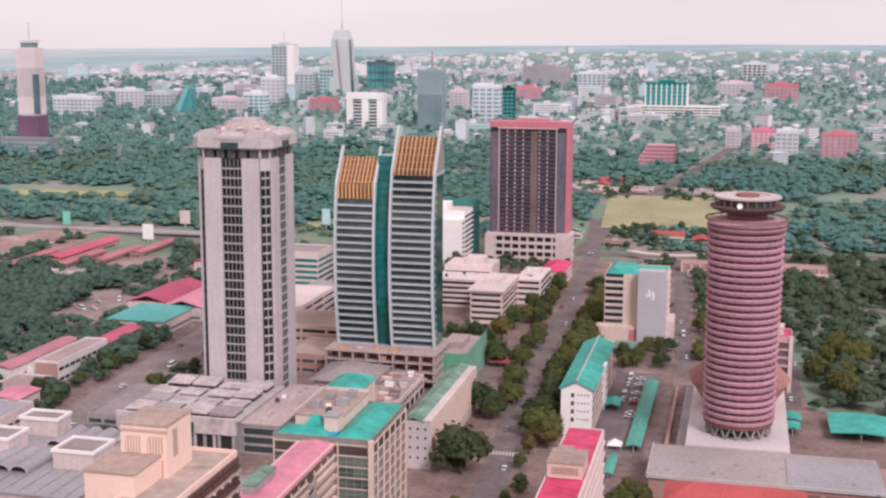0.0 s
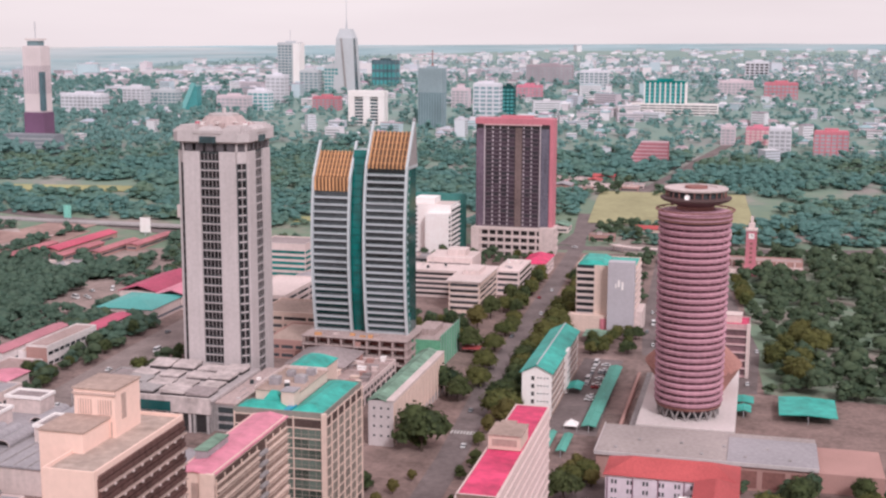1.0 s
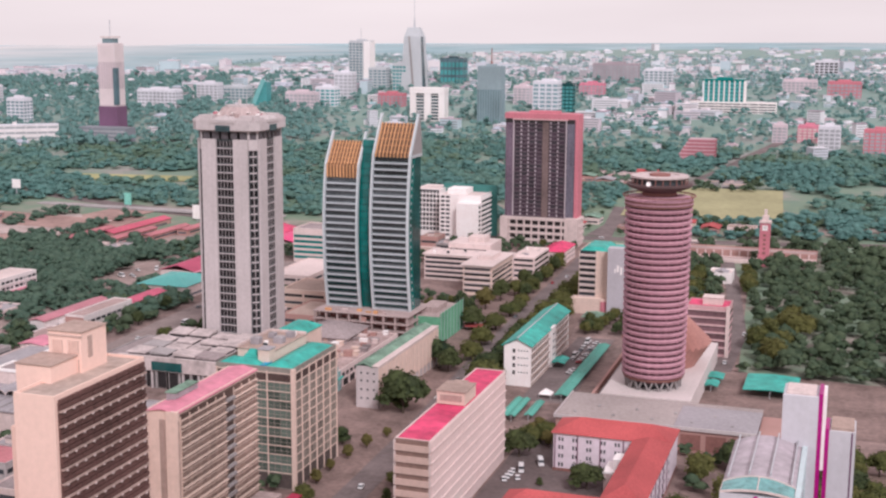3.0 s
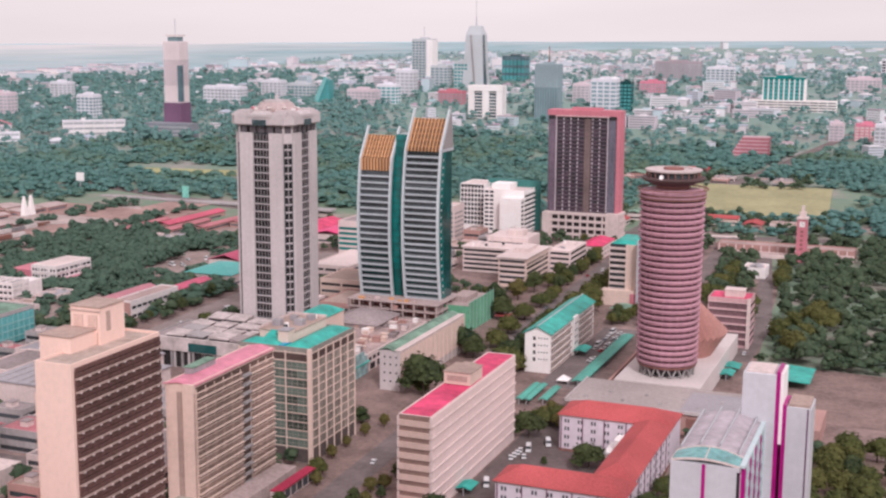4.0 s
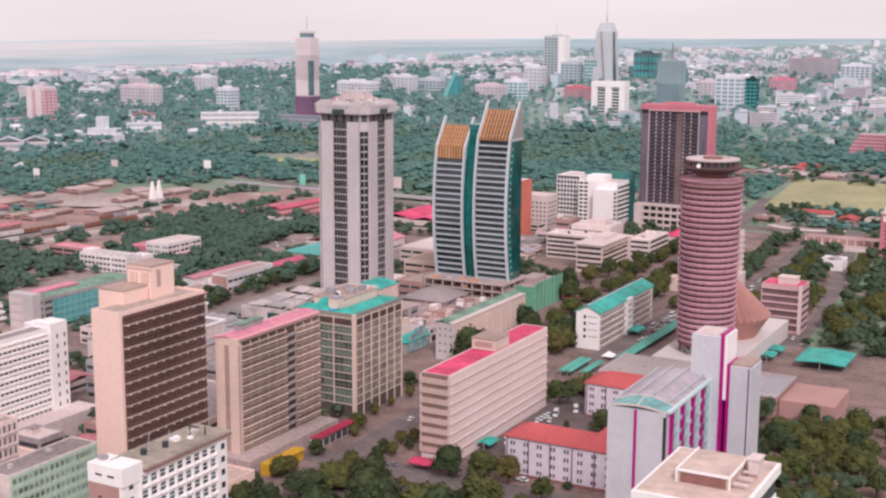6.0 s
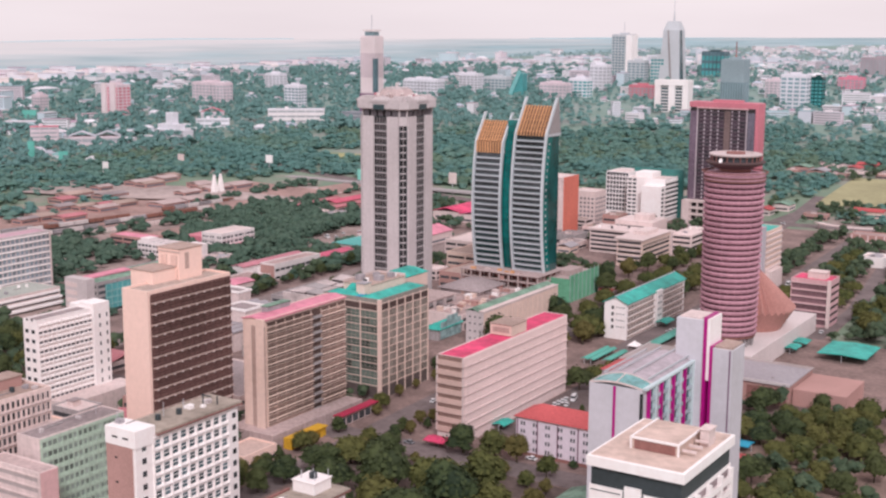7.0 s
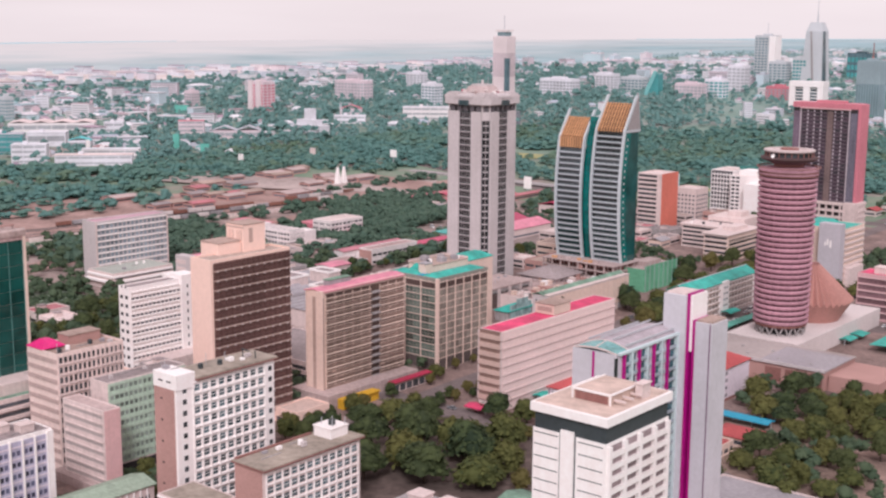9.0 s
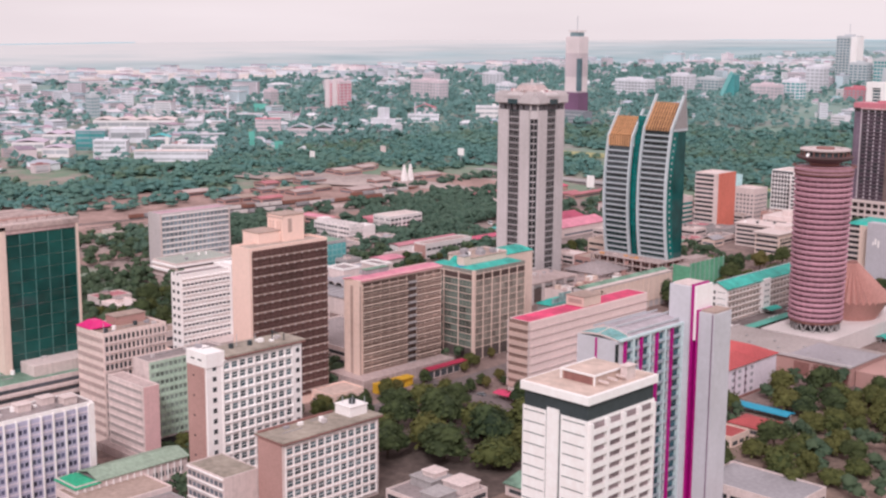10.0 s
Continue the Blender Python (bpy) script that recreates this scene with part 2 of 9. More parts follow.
class Mesh:
    """Collects boxes, prisms and strips, and makes one mesh of them."""

    def __init__(self):
        self.v, self.f = [], []

    def quad(self, *p):
        k = len(self.v)
        self.v += [tuple(q) for q in p]
        self.f.append(tuple(range(k, k + len(p))))
        return self

    def box(self, x0, y0, z0, x1, y1, z1, cut=0.0):
        k, c = len(self.v), cut
        self.v += [(x0, y0, z0), (x1, y0, z0), (x1, y1, z0), (x0, y1, z0)]
        if c:
            self.v += [(x0, y0, z1 - c), (x1, y0, z1 - c), (x1, y1, z1 - c), (x0, y1, z1 - c)]
            self.v += [(x0 + c, y0 + c, z1), (x1 - c, y0 + c, z1), (x1 - c, y1 - c, z1), (x0 + c, y1 - c, z1)]
            rings = 3
        else:
            self.v += [(x0, y0, z1), (x1, y0, z1), (x1, y1, z1), (x0, y1, z1)]
            rings = 2
        self.f.append((k, k + 3, k + 2, k + 1))
        for r in range(rings - 1):
            for i in range(4):
                a, b = k + 4 * r + i, k + 4 * r + (i + 1) % 4
                self.f.append((a, b, b + 4, a + 4))
        t = k + 4 * (rings - 1)
        self.f.append((t, t + 1, t + 2, t + 3))
        return self

    def prism(self, ring, z0, z1, top=None):
        """A ring of (x, y), counter-clockwise, raised from z0 to z1; top: another ring for the upper edge."""
        k, n = len(self.v), len(ring)
        top = top or ring
        self.v += [(x, y, z0) for x, y in ring] + [(x, y, z1) for x, y in top]
        self.f.append(tuple(range(k + n - 1, k - 1, -1)))
        self.f.append(tuple(range(k + n, k + 2 * n)))
        for i in range(n):
            j = (i + 1) % n
            self.f.append((k + i, k + j, k + n + j, k + n + i))
        return self

    def lathe(self, profile, n=48, cx=0.0, cy=0.0):
        """Turns (r, z) pairs round the z axis."""
        k = len(self.v)
        for r, z in profile:
            self.v += [(cx + r * math.cos(2 * math.pi * i / n), cy + r * math.sin(2 * math.pi * i / n), z) for i in range(n)]
        for p in range(len(profile) - 1):
            for i in range(n):
                a, b = k + p * n + i, k + p * n + (i + 1) % n
                self.f.append((a, b, b + n, a + n))
        return self

    def gable(self, x0, y0, x1, y1, z0, z1, over=0.6, along="y"):
        """A ridged roof with eaves and a thickness."""
        x0, y0, x1, y1 = x0 - over, y0 - over, x1 + over, y1 + over
        t = 0.35
        if along == "y":
            m = (x0 + x1) / 2
            e = [[(x0, y, z0), (m, y, z1), (x1, y, z0), (x1, y, z0 - t), (m, y, z1 - t), (x0, y, z0 - t)] for y in (y0, y1)]
        else:
            m = (y0 + y1) / 2
            e = [[(x, y1, z0), (x, m, z1), (x, y0, z0), (x, y0, z0 - t), (x, m, z1 - t), (x, y1, z0 - t)] for x in (x0, x1)]
        k = len(self.v)
        self.v += e[0] + e[1]
        for i in range(6):
            j = (i + 1) % 6
            self.f.append((k + i, k + j, k + 6 + j, k + 6 + i))
        self.f += [(k, k + 5, k + 4, k + 1), (k + 1, k + 4, k + 3, k + 2)]
        self.f += [(k + 6, k + 7, k + 10, k + 11), (k + 7, k + 8, k + 9, k + 10)]
        return self

    def hip(self, x0, y0, x1, y1, z0, z1, over=0.5, inset=None):
        x0, y0, x1, y1 = x0 - over, y0 - over, x1 + over, y1 + over
        d = inset or min(x1 - x0, y1 - y0) / 2 - 0.3
        return self.prism([(x0, y0), (x1, y0), (x1, y1), (x0, y1)], z0 - 0.3, z0).prism(
            [(x0, y0), (x1, y0), (x1, y1), (x0, y1)], z0, z1, [(x0 + d, y0 + d), (x1 - d, y0 + d), (x1 - d, y1 - d), (x0 + d, y1 - d)])

    def data(self, name, material, smooth=False):
        me = bpy.data.meshes.new(name)
        me.from_pydata(self.v, [], self.f)
        me.materials.append(material)
        if smooth:
            me.polygons.foreach_set("use_smooth", [True] * len(me.polygons))
        me.update()
        return me


def part(name, mesh, material, parent, label="", smooth=False):
    """One mesh as ONE object under a thing or a part."""
    ob = new(name, mesh.data(name, material, smooth))
    ob.parent = parent
    return tagged(ob, label)


def piece(name, data, parent, x, y, z, turn=0.0, sx=1.0, sz=1.0):
    """A repeat that shares its mesh."""
    ob = new(name, data)
    ob.parent = parent
    ob.location, ob.rotation_euler = (x, y, z), (0, 0, radians(turn))
    ob.scale = (sx, 1, sz)
    return ob


def thing(name, x, y, z, label, category, group="", turn=0.0, kind=""):
    ob = new(name)
    ob.location, ob.rotation_euler = (x, y, z), (0, 0, radians(turn))
    return tagged(ob, label, category, group, kind)


SHARED = {}


def shared(key, make):
    if key not in SHARED:
        SHARED[key] = make()
    return SHARED[key]


def window_mesh(w, h, glass_mat, depth=0.12):
    """A pane with a raised frame and one mullion; u along x, outward is -y."""
    def make():
        m = Mesh().box(0, -0.03, 0, w, 0.05, h)
        me = m.data("window", glass_mat)
        return me
    return shared(("win", round(w, 2), round(h, 2), glass_mat.name), make)


def box_mesh(name, w, d, h, material):
    """A bar w wide, standing d proud of the face, h high."""
    return shared(("bar", name, round(w, 2), round(d, 2), round(h, 2), material.name), lambda: Mesh().box(0, -d, 0, w, 0.05, h).data(name, material))


def on_face(face, w, d, u):
    """Where a piece at u along a face of a w x d block stands, and its turn: S looks to -y, E to +x, N to +y, W to -x."""
    return {"S": (u, 0, 0), "E": (w, u, 90), "N": (w - u, d, 180), "W": (0, d - u, 270)}[face]


def windows(b, face, w, d, us, zs, ww, wh, glass_mat=None, frame_mat=None, sill=True):
    """A window for each u and z: a pane with its sill."""
    pane = window_mesh(ww, wh, glass_mat or WINDOW)
    for z in zs:
        for u in us:
            x, y, t = on_face(face, w, d, u)
            piece("window", pane, b, x, y, z, t)


def window_rows(b, face, w, d, us, zs, ww, wh, glass_mat=None):
    """Windows too far off to tell apart: long strips singly, small panes joined for a face."""
    glass_mat = glass_mat or WINDOW
    if len(us) == 1:
        bars("window_strip", b, face, w, d, us, zs, ww, 0.03, wh, glass_mat)
        return
    m = Mesh()
    for z in zs:
        for u in us:
            m.box(u, -0.03, z, u + ww, 0.05, z + wh)
    x, y, t = on_face(face, w, d, 0)
    tagged(piece("window_field", m.data("window_field", glass_mat), b, x, y, 0, t), kind="stuff")


def bars(name, b, face, w, d, us, zs, bw, proud, bh, material):
    me = box_mesh(name, bw, proud, bh, material)
    for z in zs:
        for u in us:
            x, y, t = on_face(face, w, d, u)
            piece(name, me, b, x, y, z, t)


def rng(a, b, n):
    """n starts of equal steps from a to b."""
    return [a + (b - a) * i / n for i in range(n)]


def roof_parts(b, w, d, h, wall, top, rim=1.0, thick=0.4):
    """A flat roof behind a parapet."""
    part("roof", Mesh().box(thick, thick, h - 0.3, w - thick, d - thick, h + 0.05), top, b)
    p = Mesh()
    p.box(0, 0, h - 0.3, w, thick, h + rim, 0.06).box(0, d - thick, h - 0.3, w, d, h + rim, 0.06)
    p.box(0, thick, h - 0.3, thick, d - thick, h + rim, 0.06).box(w - thick, thick, h - 0.3, w, d - thick, h + rim, 0.06)
    part("parapet", p, wall, b)


def block(name, x0, y0, x1, y1, h, wall, top, label, category="building", z=0.0, rim=1.0):
    """A building's body: walls, roof and parapet, at its base."""
    b = thing(name, x0, y0, z, label, category)
    w, d = x1 - x0, y1 - y0
    part("wall", Mesh().box(0, 0, 0, w, d, h - 0.3), wall, b)
    roof_parts(b, w, d, h, wall, top, rim)
    return b, w, d


def plant_box(b, x0, y0, x1, y1, z0, z1, wall, top=None, name="plant_room"):
    m = Mesh().box(x0, y0, z0, x1, y1, z1)
    ob = part(name, m, wall, b)
    part("roof_slab", Mesh().box(x0 - 0.3, y0 - 0.3, z1, x1 + 0.3, y1 + 0.3, z1 + 0.35, 0.05), top or wall, ob)
    return ob


def roof_clutter(b, x0, y0, x1, y1, z, count, seed):
    """Vents, cooling units, tanks and pipes on a flat roof."""
    pick = random.Random(seed)
    for i in range(count):
        x, y, kind = pick.uniform(x0, x1 - 2.4), pick.uniform(y0, y1 - 2.4), pick.random()
        if kind < 0.45:
            part("cooling_unit", Mesh().box(x, y, z, x + pick.uniform(1.0, 2.2), y + pick.uniform(1.0, 2.2), z + pick.uniform(0.7, 1.5), 0.08), pick.choice((WHITE, CONCRETE, METALROOF)), b)
        elif kind < 0.65:
            part("water_tank", Mesh().lathe([(0.9, z), (0.9, z + 1.6), (0, z + 1.8)], 12, x + 1, y + 1), pick.choice((CHARCOAL, WHITE)), b)
        elif kind < 0.85:
            part("pipe", Mesh().box(x, y, z, x + 0.25, min(y1, y + pick.uniform(4, 9)), z + 0.3), CONCRETE2, b)
        else:
            part("aerial", Mesh().box(x, y, z, x + 0.14, y + 0.14, z + pick.uniform(2.5, 4.5)).box(x - 0.6, y, z + 2.0, x + 0.7, y + 0.1, z + 2.12), STEEL, b)


LIE = [(0, 0), (950, 0), (1450, 14), (1700, 32), (2000, 52), (2300, 70), (3200, 100), (4950, 143), (9000, 143)]


DROP = [(-180, 12), (0, 14), (25, 36), (44, 48), (63, 77), (180, 80)]


def lower(a):
    """How much lower the far ground is set in a direction, in degrees left of straight ahead, to fit the skyline seen.
    """
    for (a0, p), (a1, q) in zip(DROP, DROP[1:]):
        if a <= a1:
            return p + (q - p) * (a - a0) / (a1 - a0)
    return 80


def lie(x, y):
    """The ground's height: level in the centre, rising to the hills so that the skyline fits the camera's view."""
    r = math.hypot(x, y)
    cut = lower(math.degrees(math.atan2(-x, y))) * max(0.0, min(1.0, (r - 2000) / 2900))
    for (a, p), (c, q) in zip(LIE, LIE[1:]):
        if r <= c:
            return p + (q - p) * (r - a) / (c - a) - cut
    return LIE[-1][1] - cut

# ---- ground, roads ----


def ground_material():
    m = mat("dusty_ground", (0.34, 0.265, 0.245), 0.95, 0.25, 0.25, 0.02)
    n, l = m.node_tree.nodes, m.node_tree.links
    b = n["Principled BSDF"]
    src = b.inputs["Base Color"].links[0].from_socket
    geo, big, ramp, mx = n.new("ShaderNodeNewGeometry"), n.new("ShaderNodeTexNoise"), n.new("ShaderNodeValToRGB"), n.new("ShaderNodeMix")
    big.inputs["Scale"].default_value, big.inputs["Detail"].default_value = 0.012, 9
    big.inputs["Roughness"].default_value = 0.6
    ramp.color_ramp.elements[0].position, ramp.color_ramp.elements[1].position = 0.38, 0.52
    mx.data_type = "RGBA"
    l.new(geo.outputs["Position"], big.inputs["Vector"])
    l.new(big.outputs[0], ramp.inputs[0])
    l.new(ramp.outputs[0], mx.inputs["Factor"])
    l.new(src, mx.inputs["A"])
    grass = n.new("ShaderNodeMix")
    grass.data_type = "RGBA"
    grass.inputs["A"].default_value, grass.inputs["B"].default_value = (0.120, 0.195, 0.150, 1), (0.225, 0.268, 0.175, 1)
    fine = n.new("ShaderNodeTexNoise")
    fine.inputs["Scale"].default_value, fine.inputs["Detail"].default_value = 0.08, 8
    l.new(geo.outputs["Position"], fine.inputs["Vector"])
    l.new(fine.outputs[0], grass.inputs["Factor"])
    l.new(grass.outputs["Result"], mx.inputs["B"])
    # Haze put into the colour: teal grows with distance from the centre.
    haze_tint, reach, out = n.new("ShaderNodeMix"), n.new("ShaderNodeMapRange"), n.new("ShaderNodeVectorMath")
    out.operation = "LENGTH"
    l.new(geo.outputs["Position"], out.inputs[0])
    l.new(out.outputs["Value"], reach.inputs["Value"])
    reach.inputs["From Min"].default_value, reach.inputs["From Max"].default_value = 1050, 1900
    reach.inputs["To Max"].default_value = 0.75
    haze_tint.data_type = "RGBA"
    haze_tint.inputs["B"].default_value = (0.24, 0.335, 0.315, 1)
    l.new(reach.outputs[0], haze_tint.inputs["Factor"])
    l.new(mx.outputs["Result"], haze_tint.inputs["A"])
    l.new(haze_tint.outputs["Result"], b.inputs["Base Color"])
    return m


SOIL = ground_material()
g = Mesh()
radii = [0, 150, 300, 450, 600, 750, 950, 1100, 1250, 1450, 1700, 2000, 2300, 2700, 3200, 3800, 4400, 4950, 6000]
turns = 96
for r in radii[1:]:
    for i in range(turns):
        x, y = r * math.cos(2 * math.pi * i / turns), r * math.sin(2 * math.pi * i / turns)
        g.v.append((x, y, lie(x, y)))
g.v.append((0, 0, 0))
for i in range(turns):
    g.f.append((len(g.v) - 1, i, (i + 1) % turns))
for k in range(len(radii) - 2):
    for i in range(turns):
        a, c = k * turns + i, k * turns + (i + 1) % turns
        g.f.append((a, a + turns, c + turns, c))
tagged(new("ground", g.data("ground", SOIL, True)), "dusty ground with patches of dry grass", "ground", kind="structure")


def strip(name, line, width, material, label, z=0.12, category="road", kind="structure", parent=None):
    """A band of given width along a line of (x, y), draped over the ground."""
    m = Mesh()
    pts = []
    for (x0, y0), (x1, y1) in zip(line, line[1:]):
        n = max(1, int(math.hypot(x1 - x0, y1 - y0) / 60))
        pts += [(x0 + (x1 - x0) * i / n, y0 + (y1 - y0) * i / n) for i in range(n)]
    pts.append(line[-1])
    for i, (x, y) in enumerate(pts):
        a, c = pts[max(0, i - 1)], pts[min(len(pts) - 1, i + 1)]
        dx, dy = c[0] - a[0], c[1] - a[1]
        s = width / 2 / math.hypot(dx, dy)
        h = lie(x, y) + z
        m.v += [(x + dy * s, y - dx * s, h), (x - dy * s, y + dx * s, h), (x - dy * s, y + dx * s, h - 0.5), (x + dy * s, y - dx * s, h - 0.5)]
        if i:
            k = 4 * (i - 1)
            m.f += [(k, k + 4, k + 5, k + 1), (k + 1, k + 5, k + 6, k + 2), (k + 3, k + 7, k + 4, k)]
    ob = new(name, m.data(name, material))
    if parent:
        ob.parent = parent
        return ob
    return tagged(ob, label, category, kind=kind)


def slab(name, ring, z, material, label, category="pavement", kind="structure", thick=0.4):
    m = Mesh().prism(ring, z - thick, z)
    return tagged(new(name, m.data(name, material)), label, category, kind=kind)


AVENUE = [(-76, 200), (-82, 330), (-86, 440), (-93, 537), (-97, 633), (-100, 728), (-103, 818), (-108, 940), (-124, 1100)]
slab("pavement", [(-335, 60), (135, 60), (135, 556), (34, 562), (20, 780), (-20, 925), (-330, 900)], 0.02, mat("dusty_pink_ground", (0.250, 0.175, 0.160), 0.9, 0.4, 0.3, 0.05), "dusty pinkish city ground between buildings")
slab("pavement", [(-560, 330), (-331, 330), (-329, 899), (-532, 899)], 0.015, mat("railway_dust", (0.34, 0.255, 0.235), 0.95, 0.3, 0.2, 0.03), "dusty brown ground beside the railway")
strip("pavement", [(-800, 760), (-700, 790), (-625, 830), (-560, 880)], 150, mat("trackside_dust", (0.42, 0.335, 0.315), 0.95, 0.3, 0.2, 0.03), "dusty pinkish yards beside the tracks", 0.5, "pavement")
# The trees' shade is put into the dark colour of this earth.
slab("square", [(-66, 176), (34, 176), (34, 290), (-66, 290)], 0.1, mat("shaded_earth", (0.125, 0.09, 0.08), 0.95, 0.4, 0.25, 0.08), "brown earth square under trees", thick=0.3)
slab("pavement", [(-104, 120), (60, 120), (60, 330), (-45, 420), (-60, 600), (-90, 900), (-150, 900), (-138, 330)], 0.06, PAVING, "pinkish paved city blocks and pavements")
strip("road", AVENUE, 11.5, ASPHALT, "worn grey asphalt avenue lined with trees", 0.14)
strip("road", [(-284, 330), (-276, 480), (-281, 560), (-284, 640), (-300, 760)], 24, mat("pale_asphalt", (0.27, 0.212, 0.202), 0.9, 0.25, 0.35, 0.06), "wide dual carriageway of worn asphalt", 0.14)
strip("road", [(-290, 300), (-76, 296), (70, 300)], 15, ASPHALT, "cross street of worn asphalt", 0.18)
strip("road", [(-400, 905), (-240, 915), (-118, 940), (-40, 950), (160, 985)], 22, ASPHALT, "broad highway of worn asphalt", 0.18)
strip("road", [(26, 560), (27, 640), (10, 780), (-10, 930)], 9, ASPHALT, "narrow asphalt street past the clock tower", 0.14)
strip("road", [(-23, 620), (-30, 700), (-40, 930)], 10, ASPHALT, "side street beside the tower block", 0.14)
strip("road", [(-118, 950), (-96, 1180), (-40, 1500), (20, 1750)], 14, ASPHALT, "road winding up through the park", 0.3)
strip("road", [(-700, 985), (-400, 905)], 18, ASPHALT, "highway through the trees", 0.3)
for n in range(9):
    strip("crossing_stripe", [(-93.2 + n * 1.35, 468), (-93.4 + n * 1.35, 472.5)], 0.7, LINE, "worn white zebra crossing stripe", 0.2, "road marking")
slab("pavement", [(22, 470), (120, 470), (120, 556), (22, 556)], 0.1, PAVING, "pinkish paved yard beside the plaza")
slab("car_park", [(-56, 480), (-34, 480), (-36, 605), (-56, 605)], 0.2, ASPHALT, "asphalt car park between buildings")
strip("sports_field", [(-44, 1056), (-48, 1110), (-52, 1170), (-56, 1238)], 142, mat("dry_grass", (0.35, 0.325, 0.185), 0.95, 0.18, 0.15, 0.02), "dry yellow-green sports field", 0.8, "field")

# ---- the tower with the rounded saucer on top ----


def round_tower():
    b = thing("round_tower", 2.5, 491, 10, "round terracotta-pink office tower with stacked sunshade rings and a saucer roof", "tower")
    # Shade in the gaps between rings is put into the core's dark colour.
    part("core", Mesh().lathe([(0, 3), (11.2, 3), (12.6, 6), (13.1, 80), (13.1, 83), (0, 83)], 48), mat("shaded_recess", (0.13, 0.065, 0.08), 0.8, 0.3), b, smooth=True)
    profile = [(12.7, 0.25), (13.75, 0.0), (14.0, 0.1), (14.5, 1.12), (14.5, 1.32), (14.2, 1.42), (12.7, 1.55)]
    ring = Mesh().lathe(profile, 72)
    for i in range(20):
        a = 2 * math.pi * i / 20
        c, s = math.cos(a), math.sin(a)
        q = [(14.2, -0.09), (14.5, -0.09), (14.5, 0.09), (14.2, 0.09)]
        ring.prism([(r * c - o * s, r * s + o * c) for r, o in q], 0.02, 1.5)
    data = ring.data("sunshade_ring", TERRA)
    floors = 28
    for i in range(floors):
        k = 0.965 + 0.05 * i / floors
        ob = piece("sunshade_ring", data, b, 0, 0, 5.6 + i * 2.71)
        ob.scale = (k, k, 1)
    lattice = Mesh()
    for j in range(27):
        k, z = 0.965 + 0.05 * j / 28, 5.6 + j * 2.71
        for i in range(24):
            a = 2 * math.pi * i / 24
            c, s = math.cos(a), math.sin(a)
            lattice.prism([(k * (r * c - o * s), k * (r * s + o * c)) for r, o in ((13.2, -0.14), (13.55, -0.14), (13.55, 0.14), (13.2, 0.14))], z + 1.3, z + 2.75)
    tagged(part("mullions", lattice, mat("rose_mullion", (0.30, 0.155, 0.185), 0.8, 0.2), b), kind="stuff")
    for i in range(4):
        z = 81.2 + i * 0.8
        part("crown_band", Mesh().lathe([(13.3, z), (14.9, z), (14.9, z + 0.5), (13.3, z + 0.5)], 64), TERRA if i % 2 else TERRADARK, b)
    part("crown_roof", Mesh().lathe([(14.6, 84.2), (14.3, 84.8), (9, 85.4), (0, 85.4)], 64), TERRA, b)
    part("brim", Mesh().lathe([(15.4, 85.2), (15.9, 85.2), (15.9, 85.7), (15.4, 85.7), (15.4, 85.2)], 64), TERRADARK, b)
    spoke = Mesh().box(13.5, -0.15, 85.2, 15.6, 0.15, 85.5).data("bracket", TERRADARK)
    for i in range(16):
        piece("bracket", spoke, b, 0, 0, 0, 22.5 * i)
    part("neck", Mesh().lathe([(7.5, 85), (7.5, 88.2), (0, 88.2)], 40), TERRADARK, b)
    part("saucer", Mesh().lathe([(7, 86.8), (13.2, 89.0), (14.2, 89.9), (14.2, 90.5), (11.5, 90.7), (0, 90.7)], 64), mat("saucer_brown", (0.12, 0.075, 0.075), 0.8, 0.2), b)
    part("lounge_wall", Mesh().lathe([(10.9, 90.5), (11.1, 93.4)], 48), WINDOW, b)
    col = Mesh().box(-0.2, -0.2, 0, 0.2, 0.2, 2.9).data("column", TERRADARK)
    for i in range(24):
        a = 2 * math.pi * i / 24
        piece("column", col, b, 12 * math.cos(a), 12 * math.sin(a), 90.6)
    part("top_roof", Mesh().lathe([(11, 93.2), (12.4, 93.2), (12.7, 93.5), (12.7, 94.1), (12.3, 94.3), (8.5, 94.4), (8.4, 93.9), (0, 93.9)], 64), mat("pale_roof_rim", (0.55, 0.45, 0.44), 0.8, 0.2), b)
    part("roof_hub", Mesh().lathe([(4.5, 93.8), (4.5, 94.9), (0, 95.1)], 32), TERRADARK, b)
    dish = Mesh().lathe([(0, 0), (0.6, 0.1), (1.1, 0.45)], 16).data("dish", WHITE)
    ob = piece("dish", dish, b, 12.9 * math.cos(radians(258)), 12.9 * math.sin(radians(258)), 91.4)
    ob.rotation_euler = (radians(70), 0, radians(348))
    part("ring_beam", Mesh().lathe([(10.5, 4.3), (13.3, 4.3), (13.6, 5.2), (10.5, 5.2)], 48), TERRADARK, b)
    leg = Mesh()
    for s in (-1, 1):
        leg.prism([(11.9, -0.35), (12.6, -0.35), (12.6, 0.35), (11.9, 0.35)], 0, 4.6, [(11.9, s * 2.1 - 0.35), (12.6, s * 2.1 - 0.35), (12.6, s * 2.1 + 0.35), (11.9, s * 2.1 + 0.35)])
    legd = leg.data("v_column", CONCRETE2)
    for i in range(16):
        piece("v_column", legd, b, 0, 0, 0, 22.5 * i)
    part("lobby_wall", Mesh().lathe([(8.5, 0), (8.5, 4.4)], 40), WINDOW, b)
    return b


